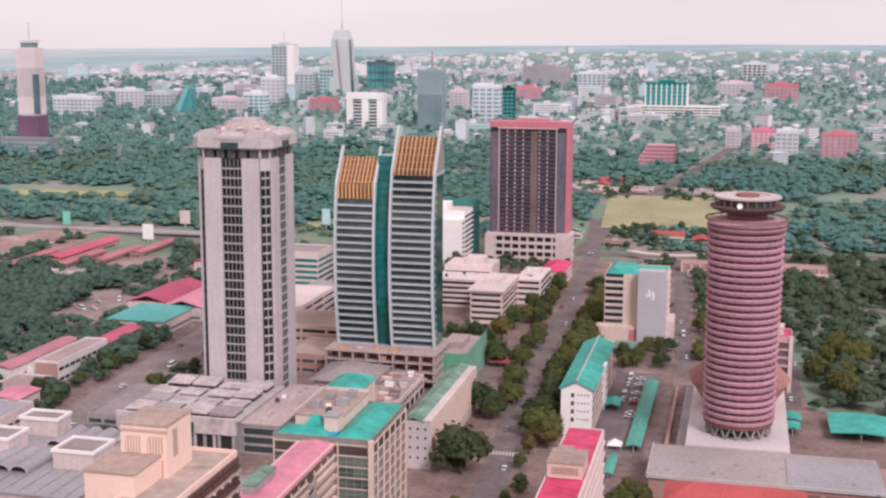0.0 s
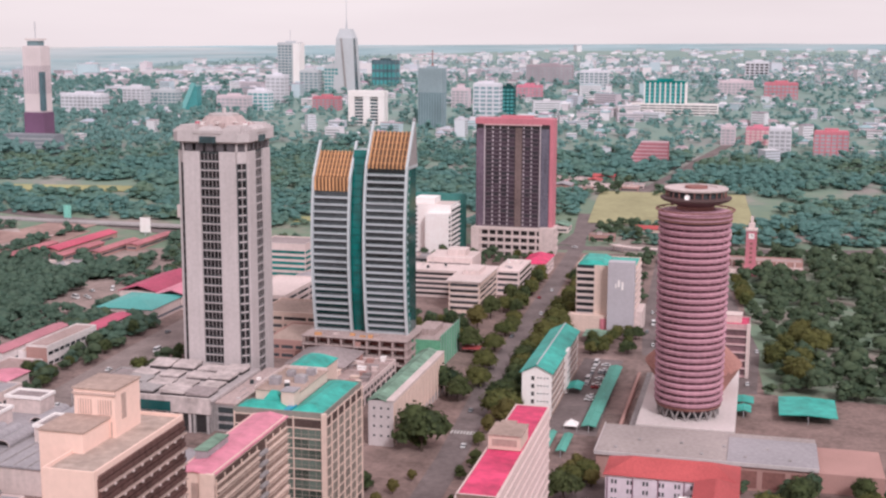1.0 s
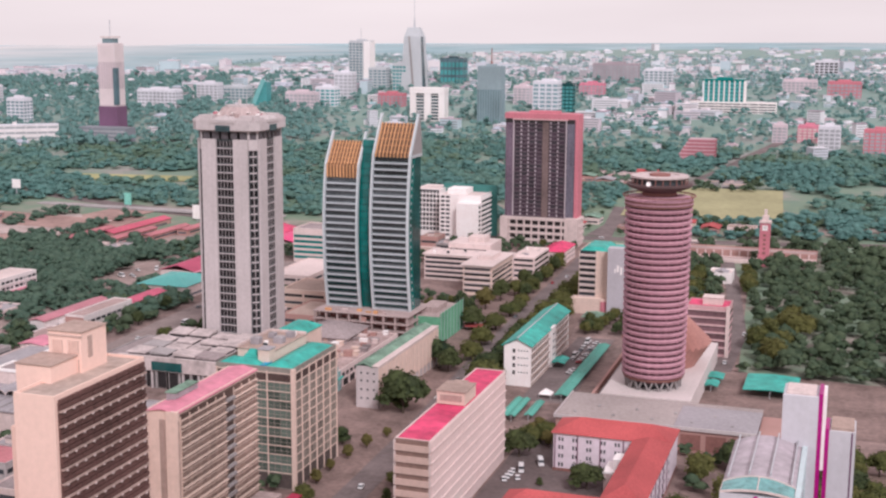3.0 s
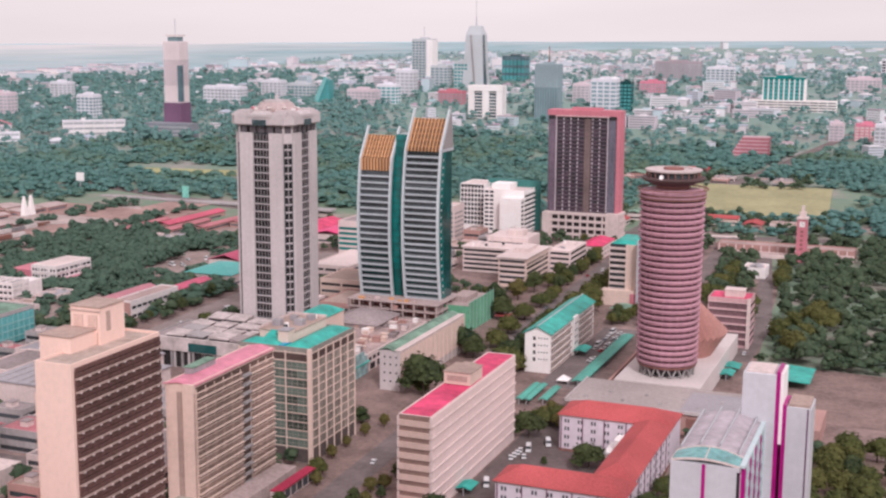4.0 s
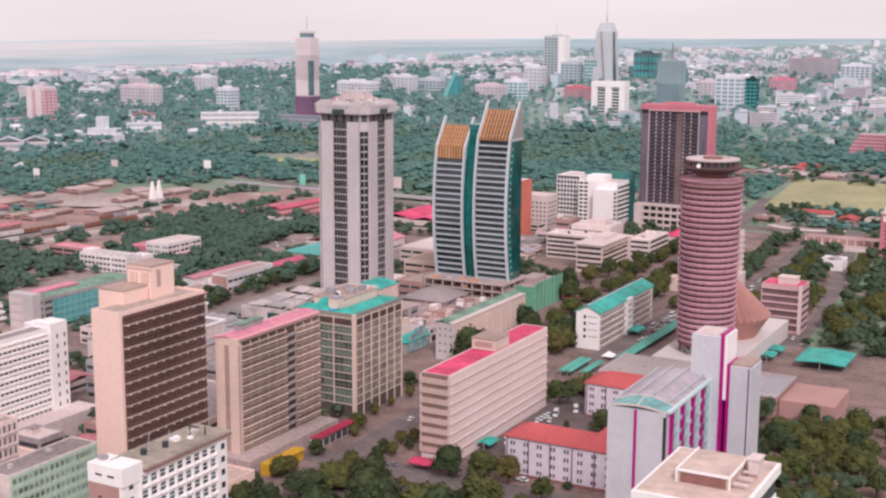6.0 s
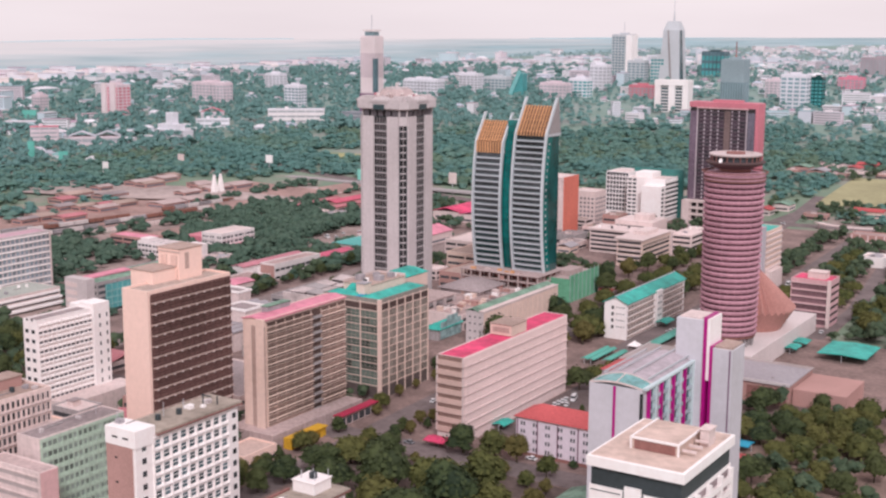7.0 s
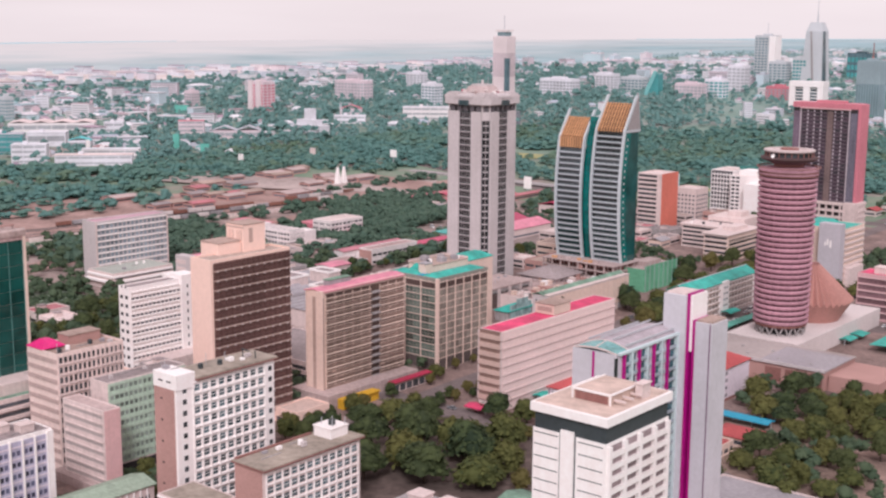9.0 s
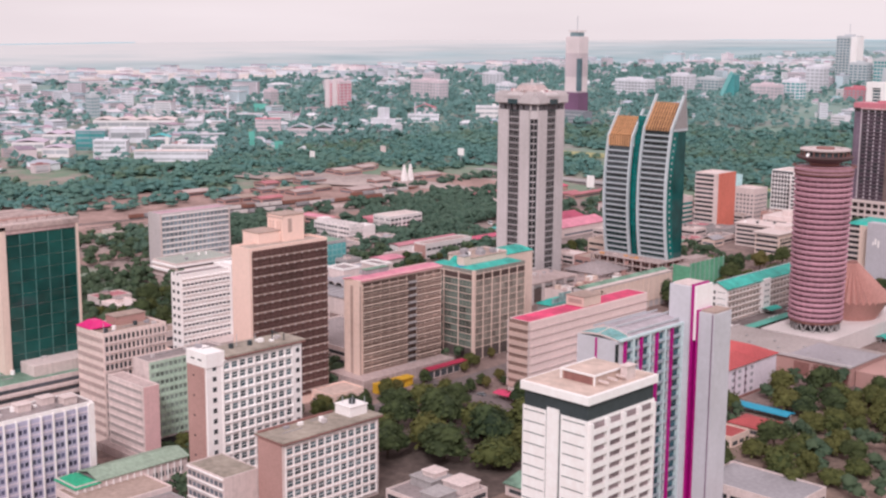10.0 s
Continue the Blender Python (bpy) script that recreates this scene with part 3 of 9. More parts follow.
round_tower()
h = thing("auditorium", 2.3, 530.5, 10, "folded terracotta cone auditorium shaped like a closed flower", "building")
m, n = Mesh(), 36
for i in range(n):
    a0, a1, a2 = (2 * math.pi * (i + o) / n for o in (0, 0.5, 1))
    P0, P1, P2 = ((r * math.cos(a), r * math.sin(a), z) for r, a, z in ((21.3, a0, 11.8), (19.9, a1, 9.8), (21.3, a2, 11.8)))
    T0, T1, T2 = ((r * math.cos(a), r * math.sin(a), 29.5) for r, a in ((3.2, a0), (2.8, a1), (3.2, a2)))
    B0, B1, B2 = ((r * math.cos(a), r * math.sin(a), z) for r, a, z in ((14, a0, 0), (14, a1, 0), (14, a2, 0)))
    m.quad(P0, P1, T1, T0).quad(P1, P2, T2, T1).quad(B0, B1, P1, P0).quad(B1, B2, P2, P1)
part("shell", m, mat("terracotta_fold", (0.46, 0.235, 0.205), 0.8, 0.2, grain=1.0), h)
part("cap", Mesh().lathe([(3.2, 29.5), (2.4, 30.4), (0, 30.8)], 24), TERRADARK, h)

p = thing("podium", -28, 432, 0, "low podium hall with a grey felt roof beneath the round tower", "building")
part("wall", Mesh().box(0, 0, 0, 80, 36, 9.2), BRICK, p)
part("roof", Mesh().box(-0.6, -0.6, 9.2, 80.6, 36, 9.9, 0.1), mat("warm_grey_roof", (0.39, 0.33, 0.318), 0.85, 0.22), p)
for k in range(9):
    part("roof_vent", Mesh().box(6 + k * 8, 6 + (k * 11) % 22, 9.9, 7.2 + k * 8, 7.2 + (k * 11) % 22, 10.7, 0.1), CONCRETE2, p)
part("parapet", Mesh().box(-0.6, -0.9, 9.2, 80.6, -0.5, 10.6, 0.05).box(-0.9, -0.6, 9.2, -0.5, 36, 10.6, 0.05), CONCRETE, p)
part("metal_roof", Mesh().box(48, -0.4, 9.9, 80.8, 30, 10.25, 0.1), METALROOF, p, "pale ribbed metal roof")
part("side_wing", Mesh().box(80.6, 4, 0, 104, 34, 7.5, 0.1), BRICK, p)
for i in range(3):
    part("dark_bay", Mesh().box(51 + i * 10, -0.12, 1, 59 + i * 10, 0, 7.5), TERRADARK, p)
p = thing("plaza", -17, 470, 0, "raised pale stone plaza round the tower's foot", "plaza", kind="structure")
part("terrace", Mesh().box(0, 0, 0, 39, 108, 10, 0.15), PLAZA, p)
part("step", Mesh().box(-4, -1.5, 0, 0, 100, 4.5, 0.1), CONCRETE2, p)
for i in range(2):
    part("planter", Mesh().box(-9 + i * 4.6, 10, 0, -7.6 + i * 4.6, 108, 2.2, 0.1), BRICK, p)

# ---- the grey slab tower with window columns ----


def column_tower():
    b = thing("grey_tower", -211.7, 512, 0, "tall pale grey concrete office tower with vertical window columns", "tower")
    h, c, e, top = 15.9, 3.2, 16.6, 112.5
    oct_ring = lambda r, k: [(-r + k, -r), (r - k, -r), (r, -r + k), (r, r - k), (r - k, r), (-r + k, r), (-r, r - k), (-r, -r + k)]
    part("core", Mesh().prism(oct_ring(h, c), 0, 117), CHARCOAL, b)
    pier = Mesh().box(0, -1.2, 0, 7.9, 0.3, top, 0.1).data("pier", CONCRETE)
    edge = Mesh().box(0, -0.7, 0, 0.7, 0.3, top, 0.05).data("edge_fin", CONCRETE)
    floors = [2.5 + 4.05 * i for i in range(27)]
    pane = Mesh()
    for i in range(5):
        pane.box(0.15 + i * 1.85, -0.12, 0, 1.75 + i * 1.85, 0.05, 2.5)
    dim = mat("dim_tower_glass", (0.026, 0.022, 0.024), 0.5, 0.3, each=0.6, spec=0.12)
    pane = pane.data("window", dim)
    ledge = Mesh().box(0, -0.5, 0.05, 9.3, 0.05, 0.5, 0.04)
    for i in range(4):
        ledge.box(1.82 + i * 1.85, -0.25, 0.9, 1.92 + i * 1.85, 0, 4.0)
    ledge = ledge.data("ledge", CONCRETE)
    cw = c * 1.414 - 0.8
    cpane, cledge = Mesh(), Mesh().box(0, -0.4, 0.1, cw, 0.05, 0.7, 0.04).box(cw / 2 - 0.12, -0.35, 0.9, cw / 2 + 0.12, 0, 4.0)
    for i in range(2):
        cpane.box(0.1 + i * cw / 2, -0.12, 0, (i + 1) * cw / 2 - 0.1, 0.05, 2.3)
    cpane, cledge = cpane.data("window", dim), cledge.data("ledge", CONCRETE)
    for t in (0, 90, 180, 270):
        r = Matrix.Rotation(radians(t), 3, "Z")
        put = lambda name, data, x, y, z, o=0: piece(name, data, b, *(r @ Vector((x, y, z))), t + o)
        put("pier", pier, -12.6, -h, 0)
        put("pier", pier, 4.7, -h, 0)
        if t in (0, 90):
            for z in floors:
                put("window", pane, -4.65, -h, z + 1.2)
                put("ledge", ledge, -4.65, -h, z)
            for z in floors[:-1]:
                put("window", cpane, h - c + 0.28, -h + 0.28, z + 1.2, 45)
                put("ledge", cledge, h - c + 0.28, -h + 0.28, z, 45)
            if t == 0:
                for z in floors[:-1]:
                    put("window", cpane, -h + 0.28, -h + c - 0.28, z + 1.2, -45)
    part("window_band", Mesh().prism(oct_ring(16.4, 4.0), 112.6, 116.2), mat("band_glass", (0.11, 0.095, 0.105), 0.4, 0.3), b)
    for sx, sy in ((1, -1), (-1, -1), (1, 1)):
        part("chamfer_head", Mesh().prism([(sx * p, sy * -q) for p, q in ((12.9, -16.2), (16.2, -12.9), (14.0, -10.8), (10.8, -14.0))][::sx * -sy], 107.2, 112.5), CONCRETE, b)
    for i in range(6):
        u = -13.2 + i * 5.0
        for t in (0, 90):
            r = Matrix.Rotation(radians(t), 3, "Z")
            piece("band_fin", shared("bandfin", lambda: Mesh().box(0, -0.5, 0, 1.5, 0.2, 3.6).data("band_fin", CONCRETE)), b, *(r @ Vector((u, -15.9, 112.6))), t)
    m = Mesh().prism(oct_ring(16.6, 3.4), 116.2, 117.0, oct_ring(18.3, 3.8)).prism(oct_ring(18.3, 3.8), 117.0, 121.2)
    m.prism(oct_ring(17.2, 4.2), 121.2, 122.2)
    part("cornice", m, CONCRETE, b)
    for t in (0, 90, 180, 270):
        r = Matrix.Rotation(radians(t), 3, "Z")
        put = lambda name, data, x, y, z: piece(name, data, b, *(r @ Vector((x, y, z))), t)
        put("notch", shared("notch", lambda: Mesh().box(-4.0, -0.2, 0, 4.0, 0.1, 3.0).data("notch", BLUEGLASS)), 0, -18.3, 116.4)
        put("gablet", shared("gablet", lambda: Mesh().prism([(-6.5, -0.7), (6.5, -0.7), (6.5, 6), (-6.5, 6)], 0, 1.5).prism([(-5, -0.2), (5, -0.2), (5, 6), (-5, 6)], 1.5, 2.9, [(-3.4, 0.8), (3.4, 0.8), (3.4, 6), (-3.4, 6)]).data("gablet", CONCRETE)), 0, -18.0, 120.6)
        put("stepped_rim", shared("stepped_rim", lambda: Mesh().box(-5.2, -0.5, 0, 4.4, 4.5, 0.9).box(-4.4, 0.8, 0.9, 4.0, 5, 1.9).box(-3.4, 2.2, 1.9, 3.2, 6, 2.8).data("stepped_rim", CONCRETE)), 11.2, -17.4, 121.2)
        put("stepped_rim", shared("stepped_rim", None), -10.4, -17.4, 121.2)
    part("crown", Mesh().prism(oct_ring(12.0, 4.0), 122.2, 124.2, oct_ring(10.6, 3.6)).prism(oct_ring(9.4, 3.6), 124.2, 127.6, oct_ring(7.0, 2.8)), mat("crown_rose_concrete", (0.50, 0.39, 0.38), 0.85, 0.2, streak=0.4), b)
    part("crown_top", Mesh().prism(oct_ring(6.0, 2.4), 127.6, 128.6).lathe([(0.9, 128.6), (0.9, 131.0), (0, 131.4)], 10, 0.5, -0.5), CONCRETE, b)
    roof = random.Random(3)
    for i in range(14):
        a = 2 * math.pi * (i + 0.3) / 14
        u = roof.uniform(9.6, 13.4)
        part("roof_unit", Mesh().box(u * math.cos(a) - 0.8, u * math.sin(a) - 0.8, 122.2, u * math.cos(a) + 0.8, u * math.sin(a) + 0.8, 124.0 + roof.uniform(0, 1.4), 0.1), (SALMON, WHITE, CONCRETE, RAW)[i % 4], b)
    for i in range(5):
        a = radians(200 + i * 40)
        part("dish", Mesh().lathe([(0, 0.3), (0.7, 0.5), (1.2, 1.0)], 14, 11.5 * math.cos(a), 11.5 * math.sin(a)).prism([(11.5 * math.cos(a) - 0.15, 11.5 * math.sin(a) - 0.15), (11.5 * math.cos(a) + 0.15, 11.5 * math.sin(a) - 0.15), (11.5 * math.cos(a) + 0.15, 11.5 * math.sin(a) + 0.15), (11.5 * math.cos(a) - 0.15, 11.5 * math.sin(a) + 0.15)], -0.2, 0.5), WHITE, b).location.z = 124.2
    for x, y, z in ((3, 2, 133), (-4, 1, 131)):
        part("aerial", Mesh().box(x - 0.12, y - 0.12, 128, x + 0.12, y + 0.12, z), STEEL, b)
    return b


column_tower()

# ---- the twin towers with orange slatted tops ----


def bow(z):
    """The front's distance back from its foremost line, by height."""
    return 0.7 + 6.5 * ((z - 58) / 50) ** 2


RIB = mat("pale_grey_rib", (0.57, 0.60, 0.625), 0.5, 0.12)


def twin_half(b, x0, x1, z_front, z_eave, z_peak, back, side):
    w, z0 = x1 - x0, 17.0
    floors = round((z_front - z0) / 3.5)
    step = (z_front - z0) / floors
    zs = [z0 + (z_front - z0) * i / 24 for i in range(25)]
    m = Mesh()
    for a, c in zip(zs, zs[1:]):
        m.quad((x0, bow(a) + 1.2, a), (x1, bow(a) + 1.2, a), (x1, bow(c) + 1.2, c), (x0, bow(c) + 1.2, c))
        m.quad((x1, bow(a) + 1.2, a), (x1, back, a), (x1, back, c), (x1, bow(c) + 1.2, c))
        m.quad((x0, back, a), (x0, bow(a) + 1.2, a), (x0, bow(c) + 1.2, c), (x0, back, c))
    m.quad((x0, back, z0), (x0, back, z_front), (x1, back, z_front), (x1, back, z0))
    m.quad((x0, bow(z_front) + 1.2, z_front), (x1, bow(z_front) + 1.2, z_front), (x1, back, z_front), (x0, back, z_front))
    part("glazed_body", m, DARKTEAL, b)
    band = Mesh().box(0, -1.0, 0, w, 0.6, 0.7, 0.06).box(0, -0.9, 1.05, w, -0.75, 1.2).data("sun_band", mat("band_paint", (0.50, 0.525, 0.555), 0.6, 0.12, each=0.2))
    pane = Mesh().box(0.6, -0.06, 0, w - 0.6, 0.1, step - 1.3).data("window", mat("twin_tower_glass", (0.075, 0.082, 0.088), 0.3, 0.45, grain=0.4, each=0.6))
    for i in range(floors):
        z = z0 + step * i
        piece("sun_band", band, b, x0, bow(z) + 0.9, z)
        piece("window", pane, b, x0, bow(z + 1.5) + 1.2, z + 1.1)
    # swept ribs at both edges, running up into the peak
    for x in (x0 - 0.5, x1 - 0.5):
        m = Mesh()
        line = [(z, bow(z)) for z in [z0 - 1 + (z_eave - z0 + 1) * i / 30 for i in range(31)]]
        line.append((z_peak, bow(z_peak) + 7))
        for (a, ya), (c, yc) in zip(line, line[1:]):
            m.prism([(x, ya - 0.9), (x + 1.0, ya - 0.9), (x + 1.0, ya + 1.4), (x, ya + 1.4)], a, c, [(x, yc - 0.9), (x + 1.0, yc - 0.9), (x + 1.0, yc + 1.4), (x, yc + 1.4)])
        part("rib", m, RIB, b)
    # orange slats: an upright screen, then a sloped one
    ye, yp = bow(z_eave), bow(z_peak) + 4.6
    slope = math.hypot(z_peak - 5 - z_eave, yp - ye)
    up = Mesh().box(-0.42, -0.25, 0, 0.42, 0.25, max(0.6, z_eave - z_front)).data("slat", ORANGE)
    sl = Mesh().box(-0.30, -0.45, 0, 0.30, 0.35, slope).data("slat", ORANGE)
    lean = math.atan2(yp - ye, z_peak - 5 - z_eave)
    count = 10
    for i in range(count):
        x = x0 + 1.1 + (w - 2.2) * i / (count - 1)
        if z_eave - z_front > 1:
            piece("slat", up, b, x, bow(z_front) + 0.6, z_front)
        ob = piece("slat", sl, b, x, ye + 0.5, z_eave)
        ob.rotation_euler = (-lean, 0, 0)
    for k in range(5):
        f = (k + 0.4) / 5
        y, z = ye + 0.9 + (yp - ye) * f, z_eave + (z_peak - 5 - z_eave) * f
        part("batten", Mesh().box(x0 + 0.6, y, z - 0.15, x1 - 0.6, y + 0.3, z + 0.15), ORANGE, b)
    # Dark sheet behind the slats: shade in their gaps put into its colour.
    part("screen_backing", Mesh().quad((x0 + 0.5, bow(z_front) + 1.6, z_front), (x1 - 0.5, bow(z_front) + 1.6, z_front), (x1 - 0.5, ye + 1.6, z_eave), (x0 + 0.5, ye + 1.6, z_eave)).quad(
        (x0 + 0.5, ye + 1.6, z_eave), (x1 - 0.5, ye + 1.6, z_eave), (x1 - 0.5, yp + 1.2, z_peak - 5.2), (x0 + 0.5, yp + 1.2, z_peak - 5.2)), mat("orange_shade", (0.17, 0.10, 0.07), 0.8, 0.3), b)


b = thing("twin_tower", 0, 558, 0, "twin curved glass towers with pale sun bands and orange slatted tops", "tower")
twin_half(b, -187, -168, 88.0, 95.0, 112.0, 22, "W")
twin_half(b, -160, -139.3, 99.5, 101.0, 122.0, 22, "E")
m = Mesh()
zs = [17 + 91 * i / 20 for i in range(21)]
for a, c in zip(zs, zs[1:]):
    m.quad((-168, bow(a) + 3.2, a), (-160, bow(a) + 3.2, a), (-160, bow(c) + 3.2, c), (-168, bow(c) + 3.2, c))
m.quad((-168, bow(108) + 3.2, 108), (-160, bow(108) + 3.2, 108), (-160, 22, 108), (-168, 22, 108))
part("link_glass", m, TEALGLASS, b, "teal curtain wall between the towers")
m = Mesh()
for i in range(24):
    z = 17 + 91 * i / 24
    m.box(-168, bow(z) + 2.95, z, -160, bow(z) + 3.3, z + 0.25)
part("transom", m, DARKTEAL, b)
for x in (-139.2,):
    m = Mesh()
    for a, c in zip(zs[:-2], zs[1:-1]):
        m.quad((x, bow(a) + 2, a), (x, bow(a) + 8, a), (x, bow(c) + 8, c), (x, bow(c) + 2, c))
    part("side_glass", m, TEALGLASS, b)
    for i in range(20):
        z = 20 + i * 3.9
        part("side_light", Mesh().box(x, bow(z) + 4.6, z, x + 0.12, bow(z) + 5.6, z + 1.4), STEEL, b)
m = Mesh()
for x in (-140.3, -138.9):
    m.quad((x, 7, 100), (x, 23, 100), (x, bow(122) + 8.4, 122.5))
m.quad((-140.3, 23, 100), (-138.9, 23, 100), (-138.9, bow(122) + 8.4, 122.5), (-140.3, bow(122) + 8.4, 122.5))
part("side_fin", m, mat("fin_mesh_panel", (0.33, 0.29, 0.29), 0.6, 0.15), b)
for (y0, z0), (y1, z1) in (((7, 100), (23.4, 100)), ((23.4, 100), (bow(122) + 8.4, 122.8))):
    m = Mesh()
    m.quad((-138.8, y0, z0 - 0.8), (-138.8, y1, z1 - 0.8), (-138.8, y1, z1 + 0.8), (-138.8, y0, z0 + 0.8)).quad((-140.4, y0, z0 + 0.8), (-138.8, y0, z0 + 0.8), (-138.8, y1, z1 + 0.8), (-140.4, y1, z1 + 0.8))
    part("fin_frame", m, STEEL, b)
p = thing("tower_podium", -190, 549, 0, "unfinished concrete frame podium with open floors", "building")
part("core", Mesh().box(2, 6, 0, 52, 34, 16.5), TERRADARK, p)
for z in (4.2, 8.3, 12.4, 16.6):
    part("floor_slab", Mesh().box(0, 0, z, 55, 36, z + 0.5, 0.05), RAW, p)
col = Mesh().box(-0.45, -0.45, 0, 0.45, 0.45, 16.6).data("column", RAW)
for i in range(9):
    piece("column", col, p, 1 + i * 6.6, 0.9, 0)
    piece("column", col, p, 1 + i * 6.6, 5.2, 0)
for i in range(5):
    piece("column", col, p, 54, 1 + i * 8, 0)
site = random.Random(31)
for i in range(12):
    x, z = 1.6 + (i % 8) * 6.6, site.choice((0.1, 4.7, 8.8, 12.9))
    part("block_wall", Mesh().box(x, 1.0, z, x + site.uniform(2, 5.4), 1.3, z + site.uniform(1.0, 3.2)), site.choice((BRICK, CONCRETE2, RAW)), p)
for i in range(8):
    x, y = site.uniform(2, 50), site.uniform(1, 6)
    part("material_stack", Mesh().box(x, y, 17.1, x + site.uniform(1.5, 3.5), y + site.uniform(1, 2), 17.1 + site.uniform(0.5, 1.6), 0.05), site.choice((ORANGE, WHITE2, RAW, CONCRETE2)), p)

# ---- the dark tower under construction ----
b = thing("dark_tower", -180, 897, 0, "dark unfinished office tower with a salmon-red end wall and cap", "tower")
part("body", Mesh().box(0, 0.6, 0, 56, 15, 97.5), SMOKE, b)
part("end_wall", Mesh().box(56, -0.4, 20, 58.8, 15.4, 102.6, 0.1), SALMON, b)
part("end_glass", Mesh().box(49.4, 0.1, 20, 55.6, 0.6, 97), mat("mirror_strip", (0.16, 0.15, 0.19), 0.2, 0.3, streak=0.8), b)
part("edge_glass", Mesh().box(0.3, 0.1, 20, 6.2, 0.6, 97), mat("plum_glass_strip", (0.17, 0.125, 0.165), 0.2, 0.3, streak=0.8), b)
part("cap", Mesh().box(-0.5, -0.6, 98.6, 56, 15.2, 102.9, 0.2).box(18, 4, 102.9, 42, 12, 104.6, 0.1), SALMON, b)
part("cap_rail", Mesh().box(6, -1.0, 97.6, 50, -0.1, 98.5), mat("pale_rose_rail", (0.66, 0.42, 0.43), 0.7, 0.15), b)
part("cap_recess", Mesh().box(0.2, -0.1, 95.3, 55.5, 0.8, 98.4), DARK, b)
part("hoist_strip", Mesh().box(30, -0.7, 0, 35, 0.6, 96), mat("hoist_brown", (0.19, 0.135, 0.13), 0.8, 0.3), b)
slabd = Mesh().box(6.5, -0.25, 0, 49, 0.6, 0.5).data("floor_edge", mat("slab_edge", (0.165, 0.125, 0.148), 0.8, 0.3))
for i in range(24):
    piece("floor_edge", slabd, b, 0, 0, 22 + i * 3.15)
cold = Mesh().box(0, -0.5, 0, 0.8, 0.6, 75.5).data("column", mat("pale_column", (0.52, 0.45, 0.48), 0.8, 0.2))
for x in (6.3, 48.4):
    piece("column", cold, b, x, 0, 22)
blk = Mesh().box(0, -0.55, 0, 0.9, 0.5, 1.5).data("column_block", mat("pale_block", (0.50, 0.43, 0.47), 0.8, 0.25, each=0.4))
for x in (12.4, 18.1, 24.0, 36, 41.8):
    for i in range(24):
        piece("column_block", blk, b, x, 0, 22.6 + i * 3.15)
shaft = random.Random(8)
# Flat dark panels; shade inside the open bays is put into their colour.
OPENBAY = mat("open_bay", (0.052, 0.044, 0.054), 0.8, 0.3)
for x, i in shaft.sample([(x, i) for x in (7.4, 13.6, 19.4, 25.2, 37.2, 43) for i in range(2, 23)], 52):
    z = 22.7 + 3.15 * i
    part("dark_opening", Mesh().box(x, 0.3, z, x + 4.2, 0.7, z + 2.3), OPENBAY, b)
for z0 in (3.0, 8.4, 13.8, 19.4):
    part("podium_beam", Mesh().box(-1.5, -6, z0, 60, 0.5, z0 + 1.9, 0.1), WHITE2, b)
    part("podium_beam", Mesh().box(58.5, 0.5, z0, 61, 17, z0 + 1.9, 0.1), WHITE2, b)
colp = Mesh().box(0, -5.6, 0, 1.3, -4.4, 20).data("podium_column", WHITE2)
for i in range(9):
    piece("podium_column", colp, b, -1.2 + i * 6.0, 0, 0)
part("podium_core", Mesh().box(-1, -3.5, 0, 58, 0.5, 19.4), DARK, b)
part("end_podium_wall", Mesh().box(50, -6.2, 0, 60.5, 16, 22.0, 0.1), WHITE2, b)
part("end_podium_wall", Mesh().box(-2, -6.2, 0, 4.5, 15, 21.0, 0.1), WHITE2, b)

# ---- the brown slab ----
b, w, d = block("brown_slab", -119.4, 207, -107, 249.5, 72.2, CREAM, mat("pale_worn_roof", (0.46, 0.36, 0.315), 0.85, 0.25, grain=0.4, big=0.15), "tall slab block with cream end wall and dark brown louvred side", rim=0.9)
part("louvre_backing", Mesh().box(w, 1.2, 4, w + 0.25, d - 0.4, 71.0), BROWN, b)
ledge = box_mesh("ledge", d - 1.6, 0.85, 0.36, LEDGE)
for i in range(17):
    piece("ledge", ledge, b, w + 0.25, 1.2, 6 + i * 3.9, 90)
panel = Mesh()
for k in range(14):
    panel.box(k * (d - 1.8) / 14 + 0.1, -0.5 - 0.12 * (k % 2), 0, (k + 1) * (d - 1.8) / 14 - 0.1, 0.05, 1.0).box(k * (d - 1.8) / 14, -0.45, 1.35, (k + 1) * (d - 1.8) / 14 - 0.22, 0.05, 2.5)
panel = panel.data("louvre_panel", BROWN)
for i in range(17):
    piece("louvre_panel", panel, b, w + 0.25, 1.3, 6.9 + i * 3.9, 90)
capd = Mesh()
for k in range(10):
    capd.box(k * 4.1 - 0.3, -1.12, 0, k * 4.1 + 0.3, -0.8, 0.5)
capd = capd.data("bracket_row", WHITE2)
for i in range(17):
    piece("bracket_row", capd, b, w + 0.25, 2.6, 5.75 + i * 3.9, 90)
pr = plant_box(b, -6, 24, 4.5, 36, 60, 83.5, CREAM, BEIGEROOF, "stair_tower")
for x in (-4.9, 0.2):
    for z in (72.4, 77.6):
        wn_ = part("louvre_window", Mesh().box(x, 23.9, z, x + 3.4, 24.1, z + 3.6), LEDGE, pr)
        for k in range(5):
            part("bar", Mesh().box(x + 0.25 + k * 0.65, 23.7, z, x + 0.5 + k * 0.65, 23.95, z + 3.6), CREAM, wn_)
part("cornice", Mesh().box(-6.3, 23.7, 82.2, 4.8, 24.0, 82.7), LEDGE, pr)
part("opening", Mesh().box(4.4, 27, 76, 4.62, 29, 82), LEDGE, pr)
